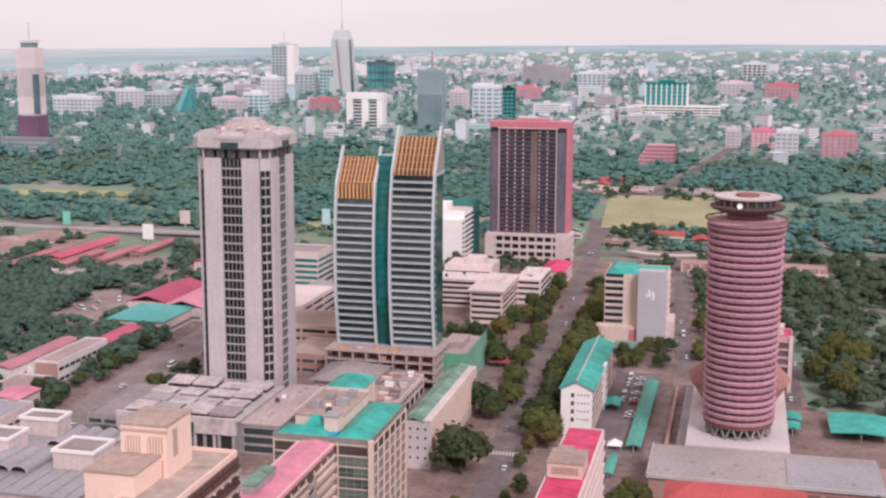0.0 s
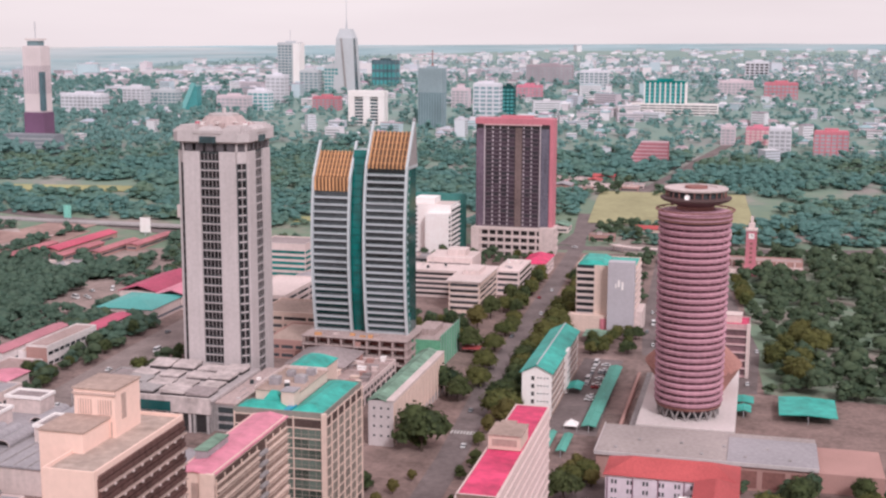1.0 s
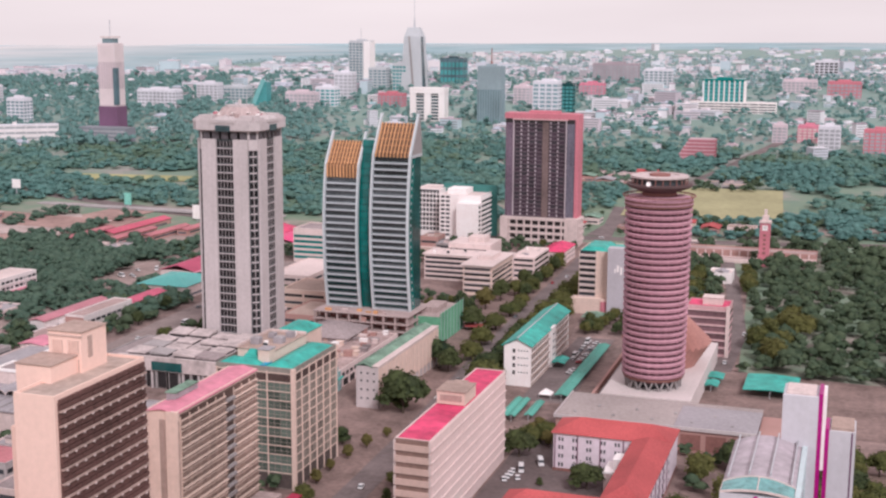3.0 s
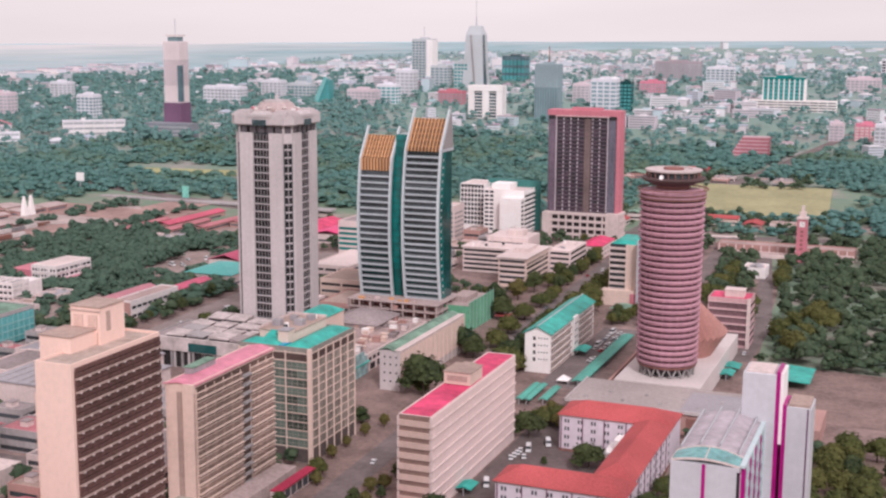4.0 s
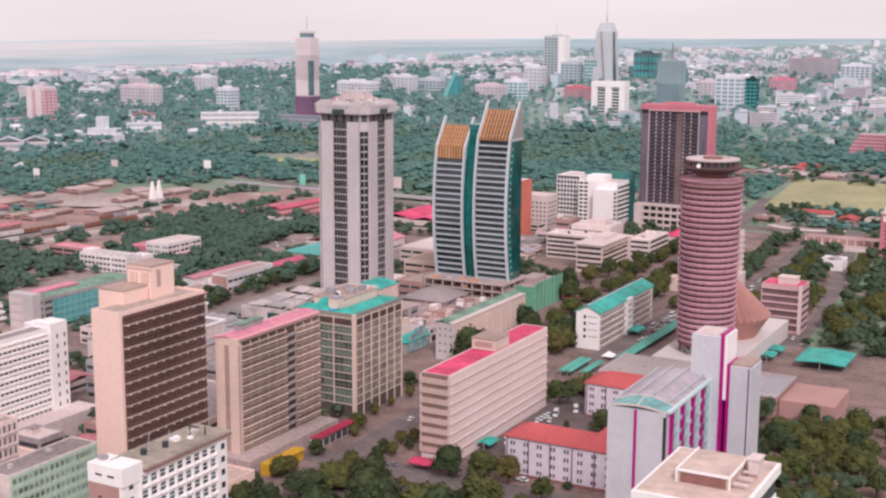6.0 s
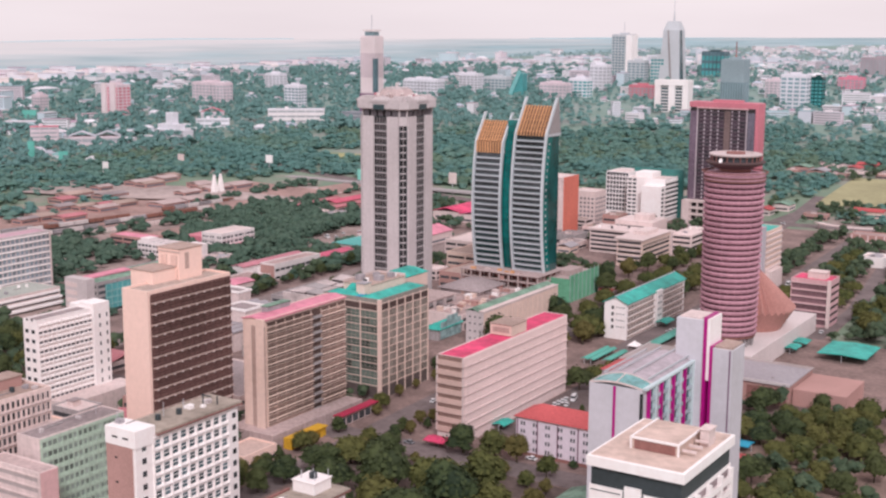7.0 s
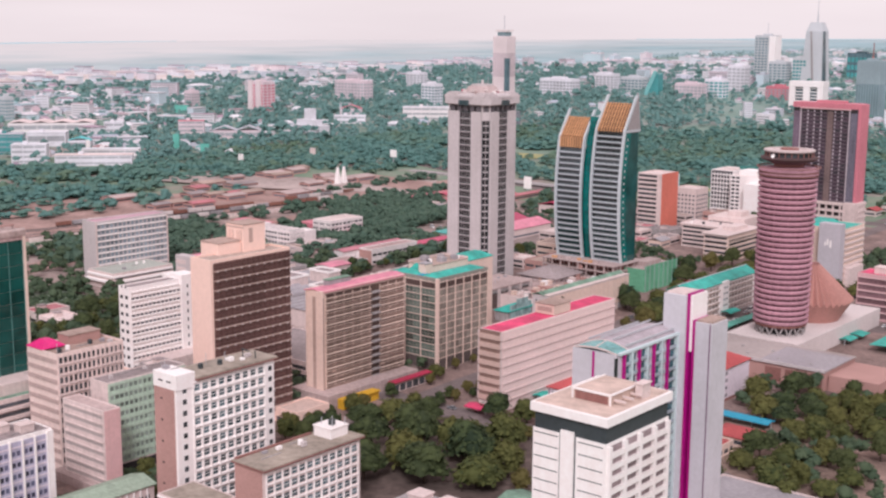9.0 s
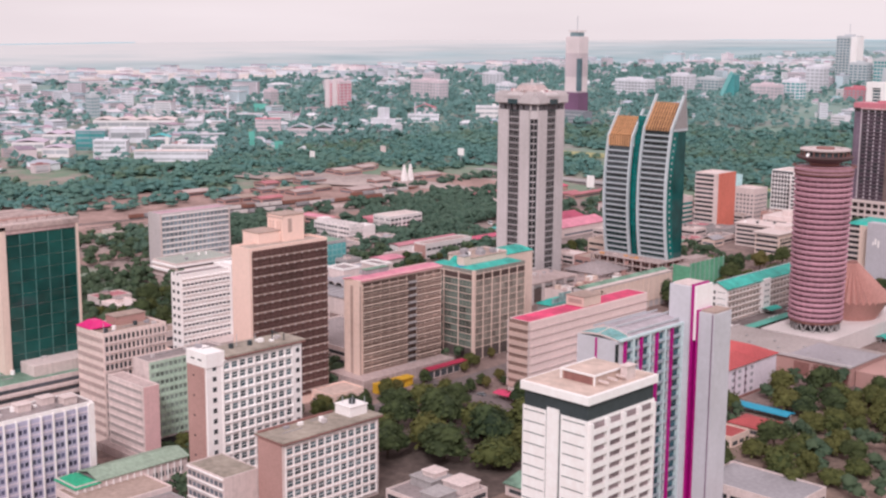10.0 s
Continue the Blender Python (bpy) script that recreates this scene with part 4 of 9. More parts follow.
plant_box(b, -8, 12, 3, 24, 60, 77, CREAM, BEIGEROOF)
part("annex", Mesh().box(-9, 10, 0, 0, 42, 60), CREAM, b)

# ---- the cream louvred slab with the rose roof ----
b, w, d = block("cream_slab", -120.4, 271, -109.8, 324.6, 49.4, CREAM2, ROSE, "cream office slab with horizontal louvres and a faded rose roof", rim=0.5)
part("roof_sheet", Mesh().gable(0, 0, w, d, 49.6, 50.6, 0.5), ROSE, b)
zone = [(1.8, 30.5), (36.5, d - 0.6)]
# Dark window wall; shade between the louvres is put into its colour too.
part("window_wall", Mesh().box(w, 1.8, 4, w + 0.12, d - 0.6, 48.4), mat("shaded_window_wall", (0.105, 0.066, 0.056), 0.5, 0.6, grain=0.9), b)
pick = random.Random(23)
for a, c in zone:
    lo = box_mesh("louvre", c - a, 1.15, 0.36, TAN)
    mid = box_mesh("louvre", c - a, 0.55, 0.62, mat("dull_tan_louvre", (0.33, 0.228, 0.192), 0.8, 0.3, streak=0.3, each=0.3))
    thin_ = box_mesh("louvre", c - a, 0.8, 0.22, TAN)
    for i in range(13):
        z = 4.6 + i * 3.3
        piece("louvre", lo, b, w + 0.1, a, z, 90)
        piece("louvre", mid, b, w + 0.1, a, z + 0.95, 90)
        piece("louvre", thin_, b, w + 0.1, a, z + 2.15, 90)
        wide = pick.uniform(1.2, 2.4)
        part("blind", Mesh().box(w + 0.12, 0, z + 1.6, w + 0.5, wide, z + 2.15), CREAM2 if pick.random() < 0.4 else BROWN, b).location.y = pick.uniform(a, c - wide)
    fi = Mesh().box(-0.06, -0.4, 0, 0.06, 0, 43.4).data("fin", TAN)
    for k in range(int((c - a) / 5.6) + 1):
        piece("fin", fi, b, w + 0.1, a + 5.6 * k, 4.5, 90)
bal = box_mesh("balcony", 5.2, 1.0, 1.0, CONCRETE2)
for i in range(13):
    piece("balcony", bal, b, w + 0.1, 31, 4.6 + i * 3.3, 90)
plant_box(b, 1.2, 10, 4.6, 24, 49, 52.4, METALROOF, GREENROOF)
part("end_pier", Mesh().box(w - 3.4, -0.9, 0, w + 0.7, 0.2, 50), CREAM2, b)
part("end_slot", Mesh().box(4.5, -0.15, 3, 6.5, 0.05, 47), LEDGE, b)
part("end_slot", Mesh().box(w + 0.7, -0.5, 3, w + 0.8, 0.1, 47), LEDGE, b)
part("podium", Mesh().box(-4, -6, 0, w + 9, d, 5.5, 0.1), RAW, b)
c = thing("shop_canopy", -98, 268, 0, "yellow shop canopy at the slab's foot", "canopy")
part("roof", Mesh().box(0, 0, 4.0, 5, 22, 4.6, 0.1), YELLOW, c)
part("wall", Mesh().box(0, 0, 0, 4, 22, 4), YELLOW, c)
c = thing("shop_canopy", -98, 300, 0, "long crimson awning over a shopfront", "canopy")
part("roof", Mesh().box(0, 0, 4.6, 4, 27, 5.2, 0.1), mat("deep_red_awning", (0.44, 0.035, 0.085), 0.6, 0.3), c)
part("wall", Mesh().box(0, 0, 0, 3, 27, 4.6), WHITE2, c)
for k in range(6):
    part("shopfront", Mesh().box(2.95, 1 + k * 4.4, 0.4, 3.1, 4.6 + k * 4.4, 3.6), WINDOW, c)

# ---- the gridded block with the turquoise roof ----
b, w, d = block("gridded_block", -135, 342, -104, 381, 44.5, mat("grid_wall", (0.26, 0.24, 0.215), 0.7, 0.2), GREYROOF, "gridded concrete office block with turquoise roof sheets", rim=1.2)
fl, z0 = 11, 6.0
fh = (43.5 - z0) / fl
GRIDMULL = mat("dull_bronze_mullion", (0.30, 0.255, 0.225), 0.6, 0.2)
for face, length, bays, glass_ in (("S", w, 3, glass("green_grey_glass", (0.105, 0.135, 0.115), 0.25, 0.9)), ("E", d, 6, glass("olive_glass", (0.250, 0.215, 0.185), 0.4, 0.6))):
    bw = (length - 0.6) / bays
    us = [0.3 + bw * k for k in range(bays)]
    pw = (bw - 0.36) / 4
    windows(b, face, w, d, [u + 0.36 + 2 * pw * k for u in us for k in range(2)], [z0 + fh * i + 0.3 for i in range(fl - 1)], 2 * pw - 0.1, fh - 0.34, glass_)
    bars("mullion", b, face, w, d, [u + 0.28 + pw * k for u in us for k in (1, 2, 3)], [z0], 0.14, 0.12, fh * (fl - 1), GRIDMULL)
    # Gallery and arcade are flush panels; the openings' shade is their colour.
    bars("gallery", b, face, w, d, [u + 0.5 for u in us], [z0 + fh * (fl - 1) + 0.5], bw - 0.5, 0.05, fh - 0.9, mat("gallery_shade", (0.085, 0.055, 0.05), 0.8, 0.3))
    bars("major_pier", b, face, w, d, us + [length - 0.4], [0], 0.32, 0.5, 44.2, CREAM2)
    bars("spandrel", b, face, w, d, [0.2], [z0 + fh * i for i in range(fl + 1)], length - 0.4, 0.3, 0.28, CREAM2)
    bars("transom", b, face, w, d, [0.3], [z0 + fh * i + 1.55 for i in range(fl - 1)], length - 0.6, 0.14, 0.14, GRIDMULL)
    bars("ground_recess", b, face, w, d, [0.8], [0.3], length - 1.6, 0.06, 5.2, mat("shaded_arcade", (0.11, 0.085, 0.08), 0.8, 0.3))
part("corner_pier", Mesh().box(w - 0.6, -0.9, 0, w + 0.9, 0.6, 45.6), CREAM2, b)
part("turquoise_roof", Mesh().hip(0.8, 0.8, 17, 9.5, 45.2, 46.9, 0.2, 3.6), TEALROOF, b, "turquoise sheet-metal roof")
part("turquoise_roof", Mesh().hip(w - 11.5, 0.8, w - 0.8, d - 0.8, 45.2, 47.0, 0.2, 4.4), TEALROOF, b)
part("turquoise_roof", Mesh().hip(7.5, 5.5, 14.5, 11.5, 45.8, 49.4, 0.2, 2.6), TEALROOF, b)
part("blue_sheet", Mesh().box(17.2, 0.8, 45.2, w - 11.7, 7, 45.75), mat("blue_roof_sheet", (0.03, 0.32, 0.48), 0.5, 0.2), b)
deck = plant_box(b, 3.5, 10.5, w - 12.2, d - 0.8, 45, 48.6, CREAM2, BEIGEROOF)
part("deck_rail", Mesh().box(3.3, 10.3, 48.95, 3.6, d - 1, 49.9).box(3.6, d - 1.3, 48.95, w - 12, d - 1, 49.9), WHITE2, deck)
for x, y, k, t in ((6, 16, 3.4, 2.6), (13.5, 20, 3.6, 2.4), (8, 27, 2.6, 2.0), (14, 30, 2.8, 2.2)):
    unit_ = part("cooling_unit", Mesh().box(x, y, 48.95, x + k, y + k, 48.95 + t, 0.12), METALROOF, deck)
    part("fan_guard", Mesh().lathe([(k * 0.36, 48.95 + t), (k * 0.36, 49.2 + t), (0, 49.25 + t)], 14, x + k / 2, y + k / 2), CONCRETE2, unit_)
plant_box(b, 14.6, 5.2, 19, 10.4, 45, 50.2, CREAM2, METALROOF, "lift_house")
part("rear_wing", Mesh().box(-0.5, d, 0, 12.5, d + 28, 45.2), CREAM2, b)
part("turquoise_roof", Mesh().hip(-0.5, d + 4, 12.5, d + 28, 45.6, 48.2, 0.3, 5), TEALROOF, b)
roof_clutter(b, w - 20, 12, w - 13, 40, 48.95, 5, 6)

# ---- the long block with the crimson roof ----
b, w, d = block("ribbed_block", -53, 310, -41, 400, 35.2, PINKWALL, CRIMSON, "long pale pink ribbed block with a crimson roof", rim=0.7)
part("roof_sheet", Mesh().box(0.6, 0.6, 35.2, w - 0.6, d - 0.6, 35.75, 0.1), CRIMSON, b)
rib = box_mesh("ledge", d - 1.0, 0.7, 0.55, PINKWALL)
for i in range(8):
    piece("ledge", rib, b, w, 0.5, 4.5 + i * 3.9, 90)
pan = Mesh()
for k in range(30):
    pan.box(k * 2.95, -0.28, 0, k * 2.95 + 2.88, 0.05, 3.0)
pan = pan.data("louvre_panel", mat("pale_louvre", (0.76, 0.60, 0.575), 0.8, 0.07, each=0.12))
for i in range(8):
    piece("louvre_panel", pan, b, w, 0.9, 5.15 + i * 3.9, 90)
bandS = box_mesh("spandrel", w - 0.4, 0.75, 2.1, mat("beige_spandrel", (0.60, 0.425, 0.375), 0.8, 0.12, streak=0.3, each=0.15))
gl = box_mesh("window_strip", w - 0.6, 0.25, 1.8, mat("brown_strip", (0.275, 0.175, 0.150), 0.5, 0.25))
for i in range(8):
    piece("spandrel", bandS, b, 0.2, 0, 4.6 + i * 3.9)
    piece("window_strip", gl, b, 0.3, 0, 6.7 + i * 3.9)
sawtooth = Mesh().box(-0.3, -0.7, 0, 0.3, 0.1, 3.3).data("edge_block", WHITE2)
for i in range(8):
    piece("edge_block", sawtooth, b, 0, 0, 4.6 + i * 3.9)
    piece("edge_block", sawtooth, b, w, 0, 4.6 + i * 3.9)
pr = plant_box(b, 0.8, 40, 11.2, 53, 36, 40.5, CREAM2, BEIGEROOF)
part("louvre_vent", Mesh().box(2, 39.85, 37.2, 10, 40.05, 39.4), LEDGE, pr)
plant_box(b, 1.5, 53, 6, 60, 36, 39.0, CREAM2, BEIGEROOF)

# ---- grey block with the green roof ----
b, w, d = block("green_roof_block", -122, 445, -111.5, 528, 18.8, CONCRETE, GREENROOF, "long grey block with a weathered green roof", rim=0.3)
part("roof_sheet", Mesh().gable(0, 0, w - 3, d, 19.1, 20.6, 0.4), GREENROOF, b)
part("side_roof", Mesh().box(w - 3, 0, 18.8, w + 0.4, d, 19.5, 0.1), WHITE2, b)
part("side_wall", Mesh().box(w, 0.3, 4, w + 0.4, d - 0.3, 18.2), CREAM2, b)
windows(b, "S", w, d, [2, 5, 8], [4, 8, 12, 15.5], 0.9, 0.9, CHARCOAL)
bars("pilaster", b, "E", w + 0.4, d, rng(2, d - 2, 14), [0], 0.5, 0.25, 18, CREAM2)

# ---- white block with the turquoise gable ----
b = thing("white_block", -69.5, 501, 0, "white five-storey block with a turquoise metal gable roof", "building")
w, d = 13, 81
part("wall", Mesh().box(0, 0, 0, w, d, 19.5).prism([(0, 0.02), (w, 0.02), (w, 0.6), (0, 0.6)], 19.5, 22.6, [(w / 2 - 0.2, 0.02), (w / 2 + 0.2, 0.02), (w / 2 + 0.2, 0.6), (w / 2 - 0.2, 0.6)]), WHITE, b)
part("roof", Mesh().gable(0, 0, w, d, 19.8, 23.4, 0.9), TEALROOF, b)
part("ridge_cap", Mesh().box(w / 2 - 0.3, -0.9, 23.3, w / 2 + 0.3, d + 0.9, 23.6), STEEL, b)
zs = [2.2 + 3.5 * i for i in range(5)]
windows(b, "S", w, d, [4.2], zs[1:], 1.3, 1.8, DARK)
windows(b, "S", w, d, [6.8, 8.2, 9.6, 11], [z + 0.9 for z in zs[1:]], 0.7, 0.55, CHARCOAL)
SLATWIN = mat("brown_slat_windows", (0.30, 0.225, 0.20), 0.6, 0.3, each=0.4)
windows(b, "E", w, d, rng(2, 36, 9), zs, 3.0, 1.7, SLATWIN)
windows(b, "E", w, d, rng(48, 79, 8), zs, 3.0, 1.7, SLATWIN)
bars("sill_band", b, "E", w, d, [1.2], [z - 1.2 for z in zs], 36, 0.5, 0.5, BEIGEROOF)
bars("sill_band", b, "E", w, d, [47], [z - 1.2 for z in zs], 33, 0.5, 0.5, BEIGEROOF)
part("stair_bay", Mesh().box(w, 38, 0, w + 1.4, 46, 20.2), WHITE, b)
windows(b, "E", w + 1.4, d, [39.5, 42.5], zs[1:], 1.6, 1.0, WINDOWPALE)
part("porch", Mesh().gable(w + 1.5, 36, w + 8, 48, 3.2, 4.2, 0.2), TEALROOF, b)

# ---- lilac hotel with magenta strips ----
b = thing("lilac_hotel", 59, 215, 0, "lilac-grey panelled hotel with magenta strips and a curved metal roof", "building")
w, d, H = 16, 38, 65.5
part("wall", Mesh().box(0, 0, 0, w, d, H), LILAC, b)
m = Mesh()
arc = [(w * i / 10, H + 3.0 * math.sin(math.pi * (0.12 + 0.76 * i / 10)) - 1.0) for i in range(11)]
for (xa, za), (xc, zc) in zip(arc, arc[1:]):
    m.quad((xa, 7, za), (xc, 7, zc), (xc, d, zc), (xa, d, za))
m.quad(*[(x, d, z) for x, z in reversed(arc)], (0, d, H), (w, d, H))
part("curved_roof", m, mat("lilac_sheet_roof", (0.47, 0.405, 0.44), 0.6, 0.2, grain=0.4, big=0.1), b)
m = Mesh()
for (xa, za), (xc, zc) in zip(arc, arc[1:]):
    m.quad((xa, 0.3, H + (za - H) * 0.5), (xc, 0.3, H + (zc - H) * 0.5), (xc, 7, zc), (xa, 7, za))
gl = part("glazed_roof", m, mat("pale_teal_glazing", (0.17, 0.37, 0.365), 0.2, 0.35, big=0.2), b)
for i in (0, 5, 10):
    x, z = arc[i]
    x0, x1 = max(0, x - 0.11), min(w, x + 0.11)
    za = H + (z - H) * 0.5
    m = Mesh()
    m.quad((x0, 0.2, za + 0.25), (x1, 0.2, za + 0.25), (x1, 7, z + 0.25), (x0, 7, z + 0.25))
    m.quad((x1, 0.2, za - 0.1), (x1, 7, z - 0.1), (x1, 7, z + 0.25), (x1, 0.2, za + 0.25))
    m.quad((x0, 7, z - 0.1), (x0, 0.2, za - 0.1), (x0, 0.2, za + 0.25), (x0, 7, z + 0.25))
    part("glazing_bar", m, WHITE2, gl)
for y, k in ((0.2, 0.5), (6.9, 1.0)):
    m = Mesh()
    for (xa, za), (xc, zc) in zip(arc, arc[1:]):
        m.quad((xa, y, H + (za - H) * k + 0.3), (xc, y, H + (zc - H) * k + 0.3), (xc, y + 0.2, H + (zc - H) * k + 0.3), (xa, y + 0.2, H + (za - H) * k + 0.3))
        m.quad((xa, y, H + (za - H) * k - 0.2), (xc, y, H + (zc - H) * k - 0.2), (xc, y, H + (zc - H) * k + 0.3), (xa, y, H + (za - H) * k + 0.3))
    part("glazing_bar", m, WHITE2, gl)
for i in range(4):
    x = 1 + i * 4.6
    part("roof_rib", Mesh().box(x, 7.2, H + 1.9 + (0.6 if 0 < i < 3 else -0.7), x + 0.3, d - 0.5, H + 2.5 + (0.6 if 0 < i < 3 else -0.7)), STEEL, b)
part("magenta_strip", Mesh().box(7.4, -0.15, 0, 8.2, 0.05, H), MAGENTA, b)
part("corner_glass", Mesh().box(w - 0.5, -0.1, 0, w + 0.1, 1.0, H - 1), WINDOW, b)
for u in (3.6, 12.6, 21.6, 30.4):
    part("magenta_strip", Mesh().box(w, u, 0, w + 1.0, u + 0.75, H - 0.4), MAGENTA, b)
bal = Mesh().box(w + 0.02, 0, 0, w + 1.0, 7.2, 0.25).box(w + 0.9, 0, 0.25, w + 1.0, 7.2, 1.1).data("balcony", mat("blue_grey_balcony", (0.36, 0.42, 0.47), 0.4, 0.2, each=0.4))
win = window_mesh(6.6, 2.3, glass("deep_blue_glass", (0.045, 0.10, 0.125), 0.2, 0.7))
for i in range(17):
    for u in (4.7, 13.2, 22.2, 31):
        piece("balcony", bal, b, 0, u, 3 + i * 3.65).scale = (1, 0.93 if u < 31 else 0.9, 1)
        piece("window", win, b, w + 0.02, u + 0.2, 3.6 + i * 3.65, 90)
PALEBLUE = mat("pale_blue_frame", (0.55, 0.64, 0.66), 0.5, 0.12, streak=0.3)
for u, a in ((7.6, 1.1), (17.0, 0.9), (26.0, 0.9), (35.6, 1.4)):
    part("pale_fin", Mesh().box(w, u, 0, w + 1.1, u + a, H - 0.2), PALEBLUE, b)
part("top_frame", Mesh().box(w, 1.0, H - 0.2, w + 1.2, 37, H + 0.5), PALEBLUE, b)
t1 = part("lift_tower", Mesh().box(10.8, 37, 0, 19.2, 48, 78.6, 0.1), LILAC, b)
part("tower_cap", Mesh().box(11.5, 38, 78.6, 18.5, 47, 79.1, 0.1), WHITE2, t1)
part("tower_slot", Mesh().box(19.2, 37.6, 0, 20.2, 47, 79.4), MAGENTA, t1)
part("tower_slot", Mesh().box(21.0, 38.4, 0, 22.0, 48, 70.5), MAGENTA, t1)
part("slot_panel", Mesh().box(20.2, 38, 60, 21.0, 48, 78.8), WHITE, t1)
t2 = part("stair_tower", Mesh().box(22.0, 38.5, 0, 28.2, 49, 70.2, 0.1), LILAC, b)
part("tower_cap", Mesh().box(22.4, 39, 70.2, 27.8, 48.5, 70.9), BEIGEROOF, t2)
part("edge_line", Mesh().box(27.2, 38.35, 0, 27.5, 38.8, 70), mat("plum_line", (0.14, 0.05, 0.11), 0.5, 0.2), t2)
bandw = window_mesh(1.4, 2.0, WINDOW)
for i in range(20):
    piece("window", bandw, t1, 21.78, 43, 4 + i * 3.4, 90)

# ---- white hotel with the beige roof ----
b = thing("white_hotel", 90, 151, 0, "white hotel block with a charcoal top band and beige roof terrace", "building")
w, d, H = 22.5, 31, 62.0
part("wall", Mesh().box(0, 0, 0, w, d, H), WHITE, b)
part("charcoal_band", Mesh().box(0.35, 0.35, H, w - 0.35, d - 0.35, H + 4.6), CHARCOAL, b)
part("cornice", Mesh().box(-0.6, -0.6, H + 4.6, w + 0.6, d + 0.6, H + 7.0, 0.1), WHITE, b)
PEACHDECK = mat("peach_roof_deck", (0.60, 0.455, 0.395), 0.85, 0.2, grain=0.4, big=0.15)
part("roof", Mesh().box(0.2, 0.2, H + 7.0, w - 0.2, d - 0.2, H + 7.12), PEACHDECK, b)
p = part("roof_pavilion", Mesh().box(6.5, 9, H + 7, 17.5, 24, H + 9.9), PEACHDECK, b)
part("pavilion_rim", Mesh().box(6, 8.6, H + 9.6, 18, 9.0, H + 10.1).box(6, 9.0, H + 9.6, 6.4, 24.5, H + 10.1).box(17.6, 9.0, H + 9.6, 18, 24.5, H + 10.1).box(6, 8.6, H + 7.1, 6.4, 9.0, H + 9.6).box(17.6, 8.6, H + 7.1, 18, 9.0, H + 9.6), WHITE, p)
# Flat brown panel; the opening's shade is put into its colour.
part("pavilion_recess", Mesh().box(7, 8.85, H + 7.2, 17, 9.0, H + 9.3), TERRADARK, p)
for i in range(4):
    part("roof_beam", Mesh().box(18.2, 10 + i * 4, H + 8.2, 21.5, 10.5 + i * 4, H + 8.7), WHITE2, b)
plant_box(b, 19, 19, 21.2, 23, H + 7, H + 11, WHITE2)
fh = 3.2
joint = Mesh().box(0, -0.05, 0, 7.4, 0.06, 0.24).data("joint", CHARCOAL)
for i in range(19):
    z = H - 1.2 - fh * i
    if z < 3:
        break
    for u in (0.4, 14.2):
        piece("joint", joint, b, u, 0, z)
    piece("joint", joint, b, 9.2, 0, z, 0, 0.45)
for u in (8.4, 13.0):
    part("vertical_joint", Mesh().box(u, -0.06, 0, u + 0.4, 0.05, H), CHARCOAL, b)
part("lift_panel", Mesh().box(8.9, -0.5, 0, 12.9, 0.1, H + 1.2), WHITE, b)
# Flush panel, not hollow; the recess's shade is put into its colour.
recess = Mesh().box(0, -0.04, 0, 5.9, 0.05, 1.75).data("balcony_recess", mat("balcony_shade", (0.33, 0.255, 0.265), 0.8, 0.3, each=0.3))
front = Mesh().box(-0.3, -1.0, -1.1, 6.2, -0.85, 0.12).box(-0.3, -1.0, -1.25, 6.2, 0, -1.1).data("balcony_front", WHITE)
side = Mesh().box(-1.2, -1.05, -1.25, -0.05, 0, 1.95).data("balcony_side", WHITE)
for i in range(19):
    z = H - 2.6 - fh * i
    if z < 2:
        break
    for k in range(4):
        u = 1.6 + k * 7.3
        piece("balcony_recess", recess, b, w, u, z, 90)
        piece("balcony_front", front, b, w, u, z, 90)
        piece("balcony_side", side, b, w, u, z, 90)
    piece("balcony_side", side, b, w, 30.3, z, 90)

# ---- white and brick office block ----
b, w, d = block("white_grid_block", -57, 141, -45.5, 183, 49, WHITE, BEIGEROOF, "white office block with gridded windows and a brick end wall", rim=0.6)
part("brick_end", Mesh().box(0, -0.3, 0, w - 1.2, 0.05, 47.0), BRICK, b)
part("front_block", Mesh().box(-0.2, -0.35, 47, w + 0.4, 7.4, 52.2, 0.1), WHITE, b)
part("front_slots", Mesh().box(2.6, -0.45, 49.2, 4.8, -0.3, 49.7).box(6.8, -0.45, 49.2, 9.0, -0.3, 49.7), DARK, b)
part("end_bay", Mesh().box(w, 37.7, 0, w + 0.6, d, 49), WHITE, b)
part("fascia", Mesh().box(-0.7, 7.4, 49.2, w + 1.5, d + 1.3, 49.72), TERRADARK, b)
OLIVEFELT = mat("olive_felt", (0.335, 0.280, 0.235), 0.85, 0.3, grain=0.4, big=0.12)
part("eave", Mesh().box(-0.6, 7.5, 49.7, w + 1.4, d + 1.2, 50.4, 0.08), OLIVEFELT, b)
for z in [3.2 + 3.85 * i for i in range(12)]:
    for u in (2.4, 39.4):
        x, y, t = on_face("E", w, d, u)
        piece("window", window_mesh(1.6, 1.7, WINDOW), b, x + (0.62 if u > 30 else 0.02), y, z, t)
for i in range(12):
    for k in range(9):
        x, y, t = on_face("E", w, d, 6.6 + k * 3.5)
        piece("window", window_mesh(2.85, 2.0, BLUEGLASS), b, x, y, 3.0 + 3.85 * i, t)
bars("frame_bar", b, "E", w, d, [6.4 + k * 3.5 for k in range(10)], [2.0], 0.3, 0.7, 46, WHITE)
bars("sun_shelf", b, "E", w, d, [6.4], [2.2 + 3.85 * i for i in range(13)], 31.8, 0.75, 0.3, WHITE)
bars("half_bar", b, "E", w, d, [6.6], [4.1 + 3.85 * i for i in range(12)], 31.4, 0.25, 0.14, WHITE)
for i in range(6):
    part("brick_vent", Mesh().box(3.4, -0.36, 6 + i * 7.4, 4.4, -0.28, 6.6 + i * 7.4), DARK, b)
